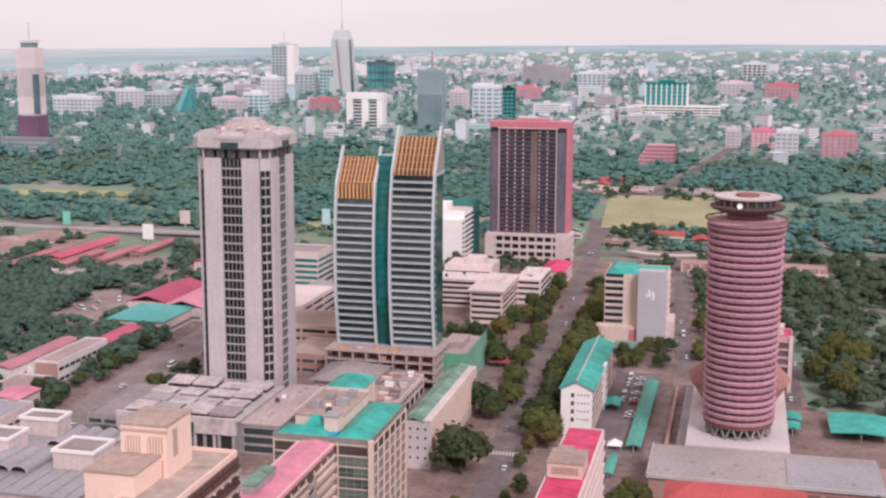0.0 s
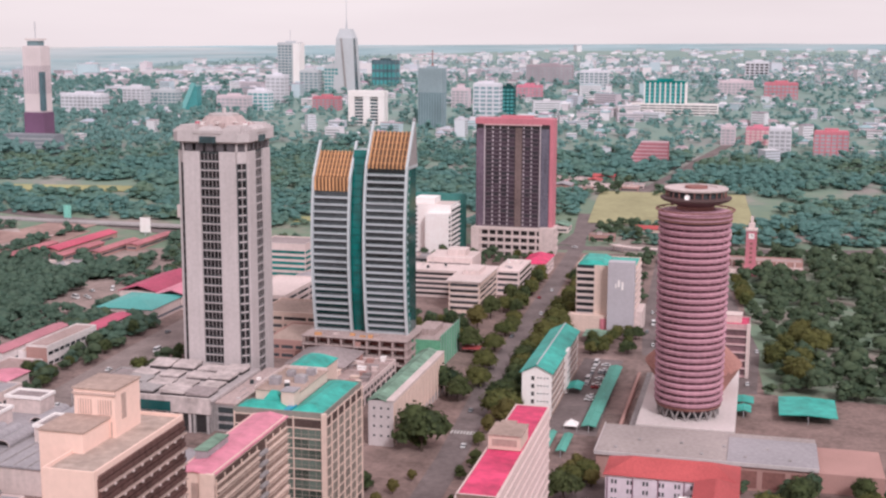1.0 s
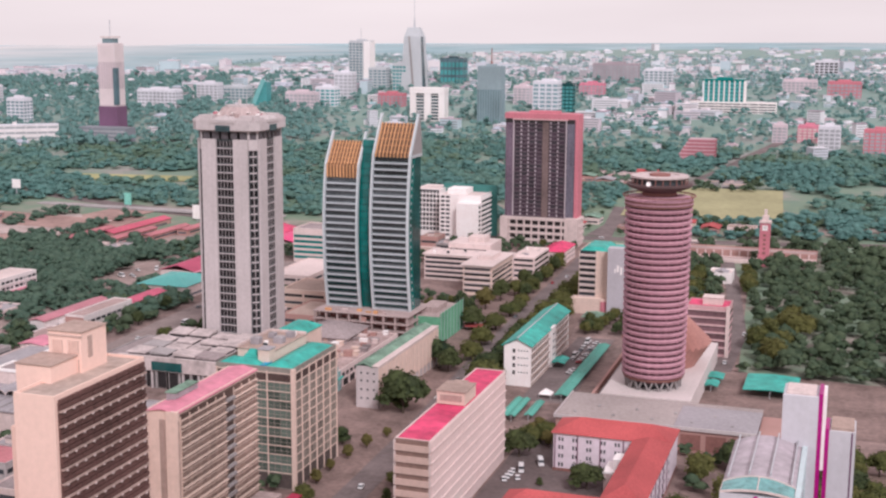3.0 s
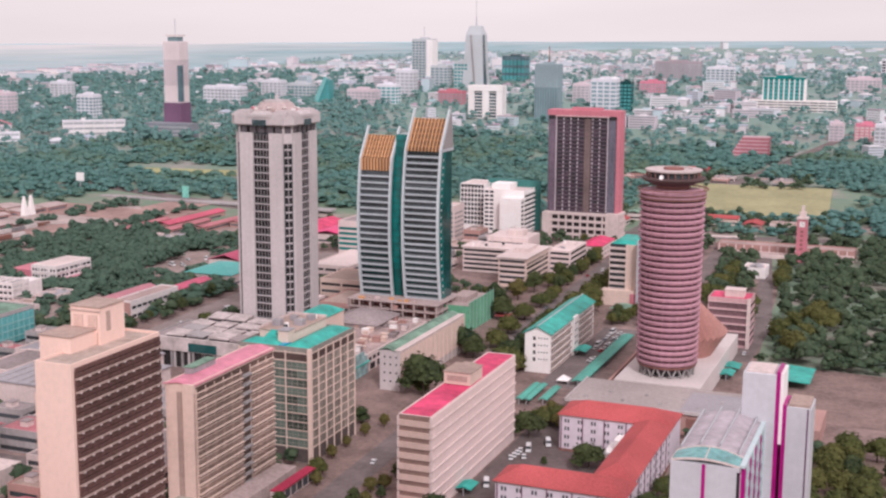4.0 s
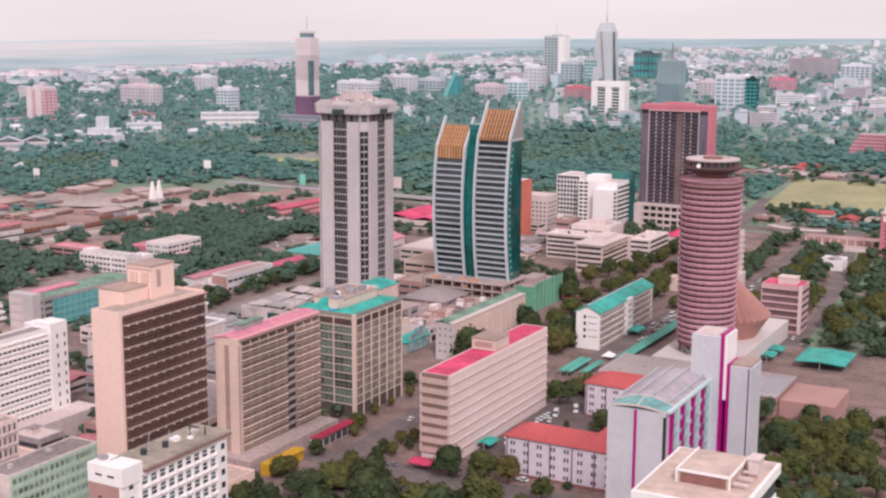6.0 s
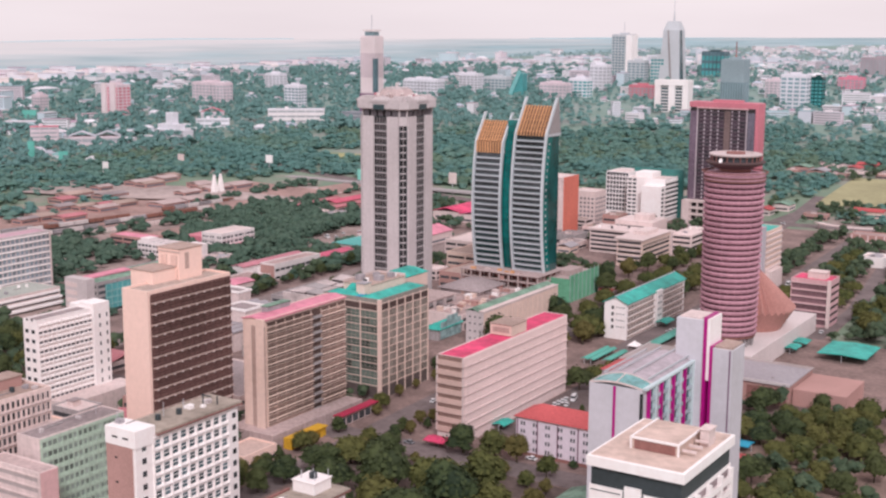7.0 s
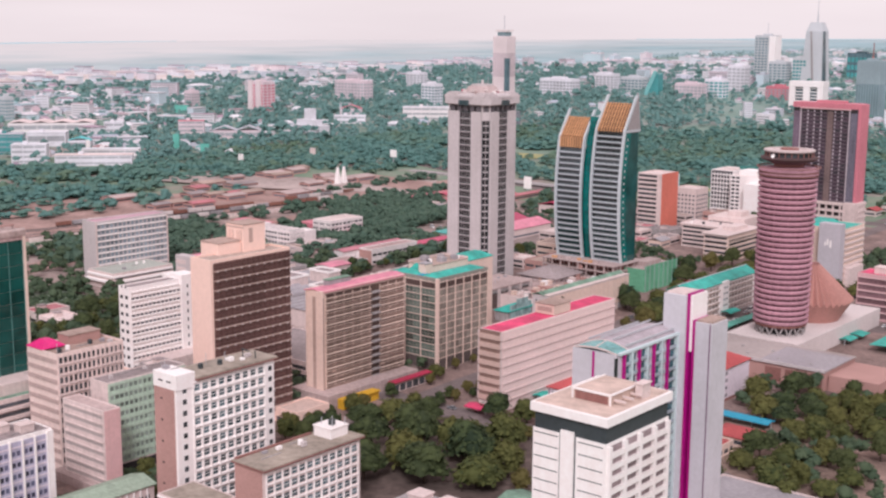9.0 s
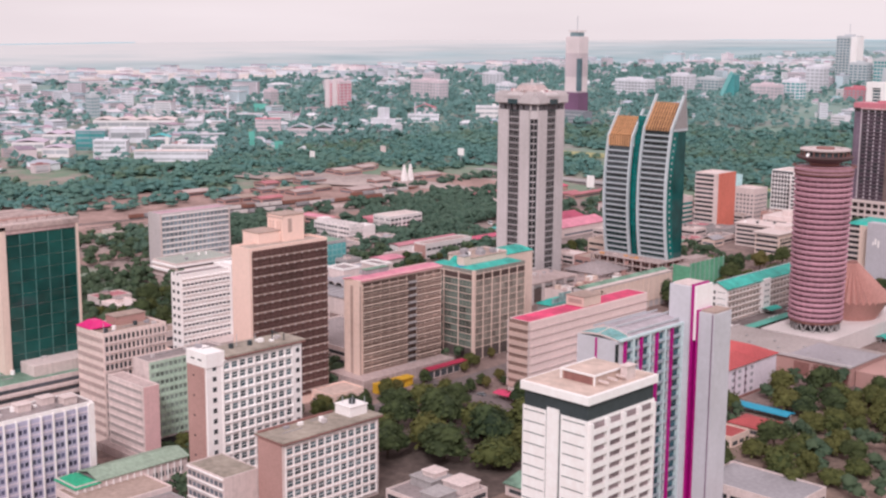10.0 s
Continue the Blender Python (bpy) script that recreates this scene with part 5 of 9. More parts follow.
part("roof_post", Mesh().box(6, 33, 50.4, 6.3, 33.3, 54).box(5.8, 32.8, 53.5, 9.5, 33.2, 53.8), CHARCOAL, b)
part("roof_post", Mesh().box(9, 36, 50.4, 9.3, 36.3, 53), CHARCOAL, b)
part("annex", Mesh().box(-3, 4, 0, 0, 20, 26), BRICK, b)
roof_clutter(b, 1, 10, 10.5, 42, 50.4, 9, 11)
roof_clutter(b, 1, 1, 10.5, 7, 52.2, 3, 12)

b, w, d = block("low_grid_block", -18.4, 142, -5.2, 185, 29, WHITE2, BEIGEROOF, "six-storey office block with gridded white front and brick end", rim=0.3)
part("eave", Mesh().box(-0.8, -0.8, 29.4, w + 1.2, d + 1.0, 29.9, 0.08), OLIVEFELT, b)
part("fascia", Mesh().box(-0.9, -0.9, 28.95, w + 1.3, d + 1.1, 29.42), TERRADARK, b)
# Raised dark bar; shade of the recess at the roof's edge as colour.
part("roof_gutter", Mesh().box(-0.4, 0, 29.9, 0.5, d - 10, 30.5), TERRADARK, b)
part("brick_end", Mesh().box(0, -0.25, 0, w - 0.6, 0.05, 28.6), BRICK, b)
for i in range(7):
    for k in range(12):
        x, y, t = on_face("E", w, d, 1.1 + k * 3.4)
        piece("window", window_mesh(2.85, 2.0, BLUEGLASS), b, x, y, 2.4 + 3.75 * i, t)
bars("frame_bar", b, "E", w, d, [0.75 + k * 3.4 for k in range(13)], [1.2], 0.32, 0.6, 27, WHITE)
bars("sun_shelf", b, "E", w, d, [0.8], [1.6 + 3.75 * i for i in range(8)], 41, 0.6, 0.32, WHITE)
bars("half_bar", b, "E", w, d, [1.0], [3.5 + 3.75 * i for i in range(7)], 40.5, 0.25, 0.12, WHITE)
roof_clutter(b, 1, 3, 10, 31, 29.9, 6, 13)
pr = plant_box(b, 1.5, 33, 9.5, 41, 29.8, 33.2, WHITE, WHITE)
for x, y in ((3, 35), (5, 38), (8, 35), (9, 40)):
    part("aerial", Mesh().box(x, y, 33.4, x + 0.2, y + 0.2, 36), STEEL, pr)
part("tank", Mesh().lathe([(1.2, 33.5), (1.2, 35.2), (0, 35.4)], 14, 6, 37), CHARCOAL, pr)
b, w, d = block("linking_wing", -40, 128, -19, 142.5, 17, WHITE2, OLIVEFELT, "low white wing with an olive-grey roof", rim=0.3)
bars("sun_shelf", b, "S", w, d, [0.3], [2 + 3.6 * i for i in range(5)], w - 0.6, 0.6, 0.4, WHITE)
windows(b, "S", w, d, rng(0.6, w - 0.4, 8), [2.8 + 3.6 * i for i in range(4)], 2.0, 1.8, WINDOWPALE)

# ---- pale green block and its pink-ended neighbour ----
b, w, d = block("pale_green_block", -111, 152.5, -100.5, 188, 36, WHITE2, GREYROOF, "office block with pale green gridded front", rim=0.4)
part("green_front", Mesh().box(w, 0.4, 5, w + 0.2, d - 0.2, 35.6), GREENWALL, b)
windows(b, "E", w + 0.2, d, rng(1, d - 0.5, 16), [6 + 3.4 * i for i in range(9)], 1.7, 1.5, glass("grey_green_panes", (0.29, 0.335, 0.30), 0.3, 0.7))
bars("spandrel", b, "E", w + 0.2, d, [0.5], [7.7 + 3.4 * i for i in range(9)], d - 0.8, 0.25, 1.1, GREENWALL)
bars("mullion", b, "E", w + 0.2, d, rng(0.7, d, 17), [5], 0.22, 0.35, 30.5, GREENWALL)
# Flush dark panel; shade of the open ground storey is its colour.
bars("ground_recess", b, "E", w, d, [1], [0.5], d - 2, 0.05, 3.8, DARK)
roof_clutter(b, 1, 1, 9.5, 33, 36.1, 7, 14)
b, w, d = block("pink_end_block", -113, 142, -88, 149, 30.5, WHITE2, RAW, "low block with banded white front and pink end wall", rim=0.5)
part("pink_end", Mesh().box(w, 0.2, 3, w + 0.2, d - 0.2, 30.8), mat("rose_wall", (0.70, 0.43, 0.43), 0.8, 0.1, streak=0.4), b)
bars("window_strip", b, "S", w, d, [0.8], [4 + 3.4 * i for i in range(8)], w - 2, 0.06, 1.1, mat("dim_strip", (0.40, 0.34, 0.33), 0.6, 0.2, each=0.3))
bars("band", b, "S", w, d, [0.4], [5.3 + 3.4 * i for i in range(8)], w - 1, 0.3, 0.5, WHITE2)
part("podium", Mesh().box(-4, -3, 0, w + 4, d + 1, 3.5, 0.1), RAW, b)

b, w, d = block("cream_grid_block", -138, 144, -118.5, 173, 45.0, mat("rosy_cream_wall", (0.76, 0.60, 0.56), 0.8, 0.12, streak=0.5), BEIGEROOF, "cream office block with a magenta-pink corner roof", rim=0.8)
part("pink_roof", Mesh().hip(0.2, 0.2, 10, 9.5, 46, 48.4, 0.4, 3.5), mat("hot_pink_roof", (0.70, 0.03, 0.20), 0.5, 0.15), b)
plant_box(b, 2, 12, 9, 26, 45, 48.5, BRICK, BEIGEROOF)
roof_clutter(b, 10, 2, 18.5, 27, 45.1, 9, 15)
windows(b, "E", w, d, rng(0.8, d - 0.4, 14), [4 + 3.8 * i for i in range(11)], 1.45, 2.2, WINDOW)
bars("sill", b, "E", w, d, [0.3], [3.2 + 3.8 * i for i in range(11)], d - 0.6, 0.5, 0.5, WHITE2)
bars("mullion", b, "E", w, d, rng(0.4, d - 0.2, 14), [3], 0.3, 0.4, 42, WHITE2)
bars("band", b, "S", w, d, [0.3], [4 + 3.8 * i for i in range(11)], w - 0.6, 0.35, 1.5, mat("taupe_band", (0.48, 0.36, 0.34), 0.85, 0.15))

# ---- white louvred block behind the brown slab ----
b, w, d = block("white_louvred_block", -212, 238, -203.5, 267, 43, WHITE, GREYROOF, "white office block with close horizontal sun bands", rim=0.7)
bars("sun_band", b, "E", w, d, [0.3], [4 + 2.05 * i for i in range(19)], d - 0.6, 0.7, 0.55, WHITE)
bars("mullion", b, "E", w, d, rng(0.3, d, 12), [3], 0.25, 0.5, 39, WHITE)
window_rows(b, "E", w, d, rng(0.6, d, 12), [4.8 + 4.1 * i for i in range(9)], 2.5, 1.2, WINDOWPALE)
windows(b, "S", w, d, [1.2, 5], [5 + 4.1 * i for i in range(9)], 2.0, 1.6, WINDOW)
part("stair_tower", Mesh().box(1, d, 0, w + 1.6, d + 9, 45.5, 0.1).box(-6, d + 1, 0, 1, d + 9, 44, 0.1), WHITE, b)
windows(b, "E", w + 1.6, d, [d + 3, d + 7], [6 + 4.1 * i for i in range(9)], 0.8, 1.8, WINDOW)
windows(b, "S", w, d, [2, 5], [43], 1.2, 1.0, DARK)
part("low_wing", Mesh().box(w, 4, 0, w + 12, 44, 9, 0.1), WHITE2, b)

# ---- dark green glass tower ----
b = thing("glass_tower", -190, 123.5, 0, "dark green glass office tower with a pinkish frame and unfinished top", "tower")
w, d, H = 31, 34.5, 84
part("wall", Mesh().box(0, 0, 0, w - 0.4, d, H), CREAM2, b)
TOWERGLASS = glass("green_tower_glass", (0.008, 0.070, 0.061), 0.1, 0.3)
for k in range(5):
    for i in range(11):
        piece("glass_pane", shared("tower_pane", lambda: Mesh().box(0, -0.05, 0, 5.95, 0.05, 4.86).data("glass_pane", TOWERGLASS)), b, w - 0.3, 2.9 + k * 6.15, 27.4 + i * 4.96, 90)
part("lower_glass", Mesh().box(w - 0.4, 2.8, 12, w - 0.28, 33.7, 27), mat("dull_teal_glazing", (0.045, 0.13, 0.12), 0.3, 0.35, grain=0.3, big=0.15, each=0.4), b)
bars("mullion", b, "E", w - 0.3, d, [2.75 + k * 6.15 for k in range(6)], [12], 0.22, 0.28, 70, mat("pale_teal_mullion", (0.12, 0.26, 0.24), 0.4, 0.2))
part("transom", Mesh().box(w - 0.3, 2.8, 26.9, w, 33.7, 27.4), DARKTEAL, b)
part("head_beam", Mesh().box(w - 0.4, 0.2, 81.9, w + 0.2, d - 0.2, 83.6), mat("rosy_head", (0.52, 0.36, 0.35), 0.85, 0.3, streak=0.4), b)
part("corner_frame", Mesh().box(w - 1.2, d - 0.8, 0, w + 0.5, d + 0.3, H + 1).box(w - 1.2, -0.4, 0, w + 0.6, 2.7, H + 1), CREAM2, b)
part("top_beam", Mesh().box(-0.5, -0.5, H - 0.5, w + 0.6, d + 0.6, H + 1.6, 0.1).box(3, 6, H + 1.6, w - 9, d - 10, H + 3.4), mat("rosy_beam", (0.46, 0.34, 0.32), 0.85, 0.3, streak=0.4), b)
for k in range(5):
    part("upstand_wall", Mesh().box(6 + k * 4.6, 3 + (k * 7) % 12, H + 1.6, 6.5 + k * 4.6, 16 + (k * 7) % 20, H + 3.2 + 0.5 * (k % 2)), RAW if k % 2 else WHITE2, b)
part("edge_rail", Mesh().box(w - 0.2, -0.4, H + 1.6, w + 0.2, d + 0.4, H + 2.4).box(0, -0.6, H + 1.6, w, -0.2, H + 2.4), WHITE2, b)
for i in range(8):
    part("top_post", Mesh().box(w - 4, 1 + i * 4.4, H + 1.4, w - 3.4, 1.6 + i * 4.4, H + 3.4), RAW, b)
part("top_rail", Mesh().box(w - 4.1, 1, H + 3.2, w - 3.3, d - 2, H + 3.7), BRICK, b)

# ---- long grey-blue slab near the railway ----
b, w, d = block("grey_slab", -418, 358, -404, 415, 38.5, CONCRETE, mat("mauve_roof", (0.55, 0.345, 0.40), 0.7, 0.2), "grey slab block with blue-grey window grid", rim=0.6)
windows(b, "E", w, d, rng(1, d - 0.5, 17), [3.9 + 3.8 * i for i in range(9)], 2.85, 2.4, mat("slab_blue_panes", (0.235, 0.285, 0.325), 0.3, 0.3, each=0.5))
bars("mullion", b, "E", w, d, rng(0.6, d, 17), [2], 0.45, 0.25, 36, CONCRETE)
bars("sill", b, "E", w, d, [0.6], [2.7 + 3.8 * i for i in range(10)], d - 1.2, 0.45, 0.85, WHITE)
bars("end_pier", b, "E", w, d, [0, d - 1.2], [0], 1.2, 0.6, 38.4, WHITE2)
b, w, d = block("low_annex", -402, 350, -375, 396, 10, WHITE2, mat("pale_green_felt", (0.42, 0.435, 0.395), 0.85, 0.25), "low white annex with stepped terraces and a pale green roof", rim=0.4)
for k, (u, z) in enumerate(((0.9, 7.6), (2.6, 4.4), (4.2, 1.2))):
    part("terrace", Mesh().box(w, 0.5, z, w + u, d - 0.5, z + 1.3, 0.1), WHITE, b)
    part("window_strip", Mesh().box(w, 1, z - 1.2, w + 0.08 + 0.3 * k, d - 1, z), WINDOW, b)
part("end_terrace", Mesh().box(0.5, -1.2, 7.6, w + 0.9, 0, 8.9, 0.1).box(0.5, -2.6, 4.4, w + 2.6, 0, 5.7, 0.1), WHITE, b)
roof_clutter(b, 2, 2, w - 2, d - 2, 10.1, 6, 61)

# ---- lavender gridded block ----
b, w, d = block("lavender_block", -97, 72, -82, 117.5, 32, WHITE, GREYROOF, "white block with lavender gridded window front", rim=0.5)
part("lavender_front", Mesh().box(w, 2.2, 0.6, w + 0.15, d - 2.2, 31), mat("lavender_wall", (0.44, 0.41, 0.53), 0.7, 0.15, streak=0.4), b)
bay = (d - 4.4) / 9
windows(b, "E", w + 0.15, d, [2.2 + bay * k + o for k in range(9) for o in (0.85, 2.6)], [2.9 + 3.9 * i for i in range(7)], 1.3, 1.6, glass("lavender_glass", (0.10, 0.10, 0.16), 0.25, 0.9))
bars("fin", b, "E", w, d, [2.0 + bay * k for k in range(10)], [0.5], 0.45, 1.0, 31, WHITE)
roof_clutter(b, 1, 2, 14, 44, 32.1, 14, 16)
bars("end_pier", b, "E", w, d, [0, d - 2.0], [0], 2.0, 0.9, 32, WHITE)
bars("sill", b, "E", w, d, [2.2], [1.6 + 3.9 * i for i in range(8)], d - 4.4, 0.3, 0.45, LILACWALL)
for x, y in ((3, 30), (8, 36), (5, 20)):
    plant_box(b, x, y, x + 4, y + 5, 32, 34.5, WHITE2)
b, w, d = block("stepped_white_block", -176, 100, -142, 166, 25, WHITE2, GREENROOF, "stepped white block with balcony bands", rim=0.8)
bars("band", b, "E", w, d, [0.4], [3 + 3.6 * i for i in range(6)], d - 0.8, 0.8, 1.1, WHITE2)
bars("window_strip", b, "E", w, d, [0.8], [4.4 + 3.6 * i for i in range(6)], d - 2, 0.05, 1.6, WINDOWPALE)
part("upper_floor", Mesh().box(4, 30, 25, w - 6, d - 6, 29.5, 0.1), WHITE2, b)
roof_clutter(b, 2, 2, w - 2, 28, 25.1, 12, 17)
roof_clutter(b, 6, 32, w - 8, d - 8, 29.5, 6, 18)
b, w, d = block("green_roofed_wing", -75, 98, -62, 143, 10.5, WHITE2, GREYROOF, "low wing with a ridged green metal roof", rim=0.2)
part("roof_sheet", Mesh().gable(0, 9, w, d, 10.8, 12.8, 0.7), mat("pale_green_sheet", (0.30, 0.37, 0.29), 0.7, 0.3), b)
part("front_roof", Mesh().hip(0, 0, w, 9, 10.0, 12.0, 0.6, 4), mat("bright_green_roof", (0.04, 0.36, 0.20), 0.6, 0.2), b)
part("ground_front", Mesh().box(w + 0.05, 0.5, 3.7, w + 0.5, d - 0.5, 4.3), WHITE2, b)
windows(b, "E", w, d, rng(1, d - 1, 16), [2, 5.6], 1.8, 1.8, WINDOWPALE)
bars("pilaster", b, "E", w, d, rng(0.5, d - 0.3, 16), [0], 0.4, 0.4, 10, WHITE)

# ---- red-roofed court building ----


def tiled_wing(name, x0, y0, x1, y1, label, faces):
    b = thing(name, x0, y0, 0, label, "building")
    w, d, tall = x1 - x0, y1 - y0, 15.2
    part("wall", Mesh().box(0, 0, 0, w, d, tall), LILACWALL, b)
    part("roof", Mesh().hip(0, 0, w, d, tall + 0.2, tall + 4.2, 0.8), REDTILE, b)
    part("cornice", Mesh().box(-0.3, -0.3, tall - 0.5, w + 0.3, d + 0.3, tall), WHITE, b)
    part("plinth", Mesh().box(-0.15, -0.15, 0, w + 0.15, d + 0.15, 1.3), TERRADARK, b)
    for face in faces:
        length = w if face in "SN" else d
        n = max(2, int(length / 5.2))
        windows(b, face, w, d, [u + k for u in rng(0.7, length - 0.7, n) for k in (1.3, 2.5)], [2.0, 5.4, 8.8, 12.0], 0.7, 1.5, CHARCOAL)
        bars("pilaster", b, face, w, d, [u - 0.15 for u in rng(0.6, length - 0.3, max(2, n // 2 + 1))], [1.3], 0.4, 0.25, tall - 1.9, mat("plum_downpipe", (0.20, 0.10, 0.14), 0.7, 0.2))
    return b


tiled_wing("court_wing", -20, 394, 24.5, 412, "lilac-walled wing with a red clay tiled roof", "SW")
tiled_wing("court_wing", 11, 329.3, 24.5, 393.7, "long lilac wing with a red clay tiled roof", "WE")
tiled_wing("court_wing", -19, 314, 25.5, 329, "front lilac wing with a red clay tiled roof", "SEW")
slab("courtyard", [(-40, 330), (10.9, 330), (10.9, 393.8), (-20.2, 393.8), (-20.2, 430), (-40, 430)], 0.22, mat("old_asphalt", (0.15, 0.115, 0.112), 0.9, 0.25, 0.5, 0.06), "asphalt courtyard where vans are parked")
b = thing("balcony_annex", 2.6, 378, 0, "small pink annex with white roof terraces", "building")
part("wall", Mesh().box(0, 0, 0, 8.2, 12, 7), PINKWALL, b)
part("terrace", Mesh().box(-0.4, -0.4, 7, 8.2, 12.4, 7.6).box(3, 3, 7.6, 8.2, 10, 11.2).box(2.7, 2.7, 11.2, 8.2, 10.3, 11.7), WHITE, b)

# ---- carpark roofs, canopies ----


def canopy(x0, y0, x1, y1, z, label, material=None, posts=True, ridge=0.7):
    c = thing("canopy", x0, y0, 0, label, "canopy", "green parking canopies" if material is None else "")
    w, d = x1 - x0, y1 - y0
    part("roof", Mesh().gable(0, 0, w, d, z, z + ridge, 0.2, "y" if d > w else "x"), material or TEALROOF, c)
    post = Mesh().box(-0.12, -0.12, 0, 0.12, 0.12, z).data("post", STEEL)
    n = max(2, int(max(w, d) / 8))
    for i in range(n + 1):
        for s in (0.65,):
            x, y = (w * (0.5 + (s - 0.65)), d * i / n) if d > w else (w * i / n, d * (0.5 + (s - 0.65)))
            piece("post", post, c, x, y, 0)
    return c


PARKROOF = mat("sea_green_roof", (0.10, 0.36, 0.29), 0.6, 0.25)
for i in range(5):
    canopy(-40.6 + 0.1 * i, 484 + i * 20, -34.8 + 0.1 * i, 503.4 + i * 20, 2.9, "long sea-green parking canopy", PARKROOF)
canopy(-56, 447, -53.2, 474, 2.8, "sea-green canopy over parked cars", PARKROOF)
canopy(-52.6, 447, -49.6, 474, 2.8, "sea-green canopy over parked cars", PARKROOF)
canopy(-46, 450, -42.5, 472, 2.8, "sea-green canopy over parked cars", PARKROOF)
canopy(20, 536, 29, 546, 3, "turquoise canopy beside the plaza", TEALROOF)
canopy(22, 522, 28, 532, 3, "turquoise canopy beside the plaza", TEALROOF)
canopy(40, 518, 64, 546, 4, "wide turquoise canopy beside the street", TEALROOF)
canopy(-62, 640, -50, 655, 3.5, "green canopy among trees", GREENROOF)
canopy(-40.5, 333, -35, 341, 3.0, "teal canopy over market stalls", TEALROOF)
canopy(-53, 300, -44, 307, 3.2, "crimson tent roof by the street", CRIMSON)
canopy(32, 362, 58, 369, 3.2, "bright blue canopy in a garden", mat("blue_canopy", (0.03, 0.30, 0.45), 0.5, 0.15))
canopy(-119, 598, -110, 606, 3, "small red-roofed kiosk under trees", REDTILE)
t = thing("tent", -45.4, 487, 0, "white pointed marquee tent in the car park", "tent")
part("canvas", Mesh().prism([(-3, -3), (3, -3), (3, 3), (-3, 3)], 2.2, 4.4, [(-0.2, -0.2), (0.2, -0.2), (0.2, 0.2), (-0.2, 0.2)]), WHITE, t)
for x in (-2.8, 2.8):
    for y in (-2.8, 2.8):
        part("pole", Mesh().box(x - 0.08, y - 0.08, 0, x + 0.08, y + 0.08, 2.2), STEEL, t)

# ---- blocks round the avenue's far end ----
b, w, d = block("lattice_panel_block", -70, 668, -37, 700, 37, CREAM2, TEALROOF, "cream office block with a blank grey end panel and turquoise roof", rim=0.4)
part("end_panel", Mesh().box(18.5, -7, 0, 33, 0.1, 41, 0.1), mat("grey_panel", (0.50, 0.46, 0.50), 0.7, 0.08, streak=0.3), b)
part("emblem", Mesh().box(24, -7.2, 27, 25.2, -6.9, 31).box(26, -7.2, 25.5, 27.2, -6.9, 30).box(22.6, -7.2, 26.5, 23.4, -6.9, 29), WHITE, b)
bars("sun_band", b, "S", w, d, [0.2], [9 + 3.6 * i for i in range(8)], 10, 0.7, 1.3, WHITE2)
bars("window_strip", b, "S", w, d, [0.4], [10.4 + 3.6 * i for i in range(8)], 9.6, 0.06, 1.9, WINDOW)
bars("sun_band", b, "E", w, d, [0.2], [5 + 3.6 * i for i in range(9)], d - 0.4, 0.7, 1.3, WHITE2)
part("roof_sheet", Mesh().hip(1, 2, 16, 30, 37.4, 39.4, 0.4, 3), TEALROOF, b)
part("low_wing", Mesh().box(-4, -4, 0, 18.4, 3, 9.5, 0.1), CREAM2, b)
part("red_sign", Mesh().box(14.4, -4.6, 0, 17.8, -4.05, 8), SALMON, b)
part("east_wing", Mesh().box(33, 2, 0, 37, 24, 12, 0.1), WHITE2, b)

b = thing("cream_complex", -190, 692, 0, "stepped cream office complex with flat roofs", "building")
part("wing", Mesh().box(0, 40, 0, 58, 62, 17, 0.1), WHITE2, b)
part("wing", Mesh().box(40, 0, 0, 59, 50, 19, 0.1), CREAM2, b)
part("wing", Mesh().box(56, 58, 0, 72, 100, 16, 0.1), PINKWALL, b)
part("wing", Mesh().box(10, 62, 0, 40, 90, 22, 0.1), WHITE2, b)
part("roof_slab", Mesh().box(38.5, -1.5, 19, 60, 51, 19.8, 0.1), WHITE2, b)
part("roof_slab", Mesh().box(-1, 39, 17, 58, 63, 17.8, 0.1), WHITE2, b)
part("roof_box", Mesh().box(22, 70, 22, 34, 82, 26, 0.1), WHITE2, b)
part("roof_box", Mesh().box(44, 20, 19.8, 54, 40, 22.5, 0.1), WHITE2, b)
for i in range(5):
    part("window_strip", Mesh().box(41, -0.1, 2.2 + i * 3.5, 58, 0.1, 3.9 + i * 3.5), WINDOW, b)
    part("window_strip", Mesh().box(1, 39.9, 1.6 + i * 3.2, 39, 40.1, 3.2 + i * 3.2), WINDOW, b)
    part("sun_band", Mesh().box(40.5, -0.9, 4.0 + i * 3.5, 58.8, 0.1, 5.2 + i * 3.5), WHITE2, b)
    part("sun_band", Mesh().box(0.5, 39.2, 3.4 + i * 3.2, 39.5, 40.1, 4.4 + i * 3.2), WHITE2, b)
for i in range(4):
    part("window_strip", Mesh().box(11, 61.9, 2.4 + i * 4.6, 39, 62.1, 4.6 + i * 4.6), WINDOW, b)
    part("window_strip", Mesh().box(71.9, 60, 2.2 + i * 3.6, 72.1, 98, 3.8 + i * 3.6), WINDOW, b)
    part("window_strip", Mesh().box(58.9, 2, 1.6 + i * 3.4, 59.1, 48, 3.2 + i * 3.4), WINDOW, b)
    part("window_strip", Mesh().box(57, 57.9, 2.2 + i * 3.6, 71, 58.1, 3.8 + i * 3.6), WINDOW, b)
roof_clutter(b, 2, 42, 36, 60, 17.8, 10, 19)
roof_clutter(b, 57, 60, 71, 98, 16.0, 8, 20)
for k in range(14):
    part("window", Mesh().box(58.95, 2 + k * 3.4, 14.2, 59.1, 4 + k * 3.4, 16), WINDOW, b)
b, w, d = block("pink_roofed_house", -128, 812, -112, 850, 9, PINKWALL, CRIMSON, "pink house with a crimson hipped roof")
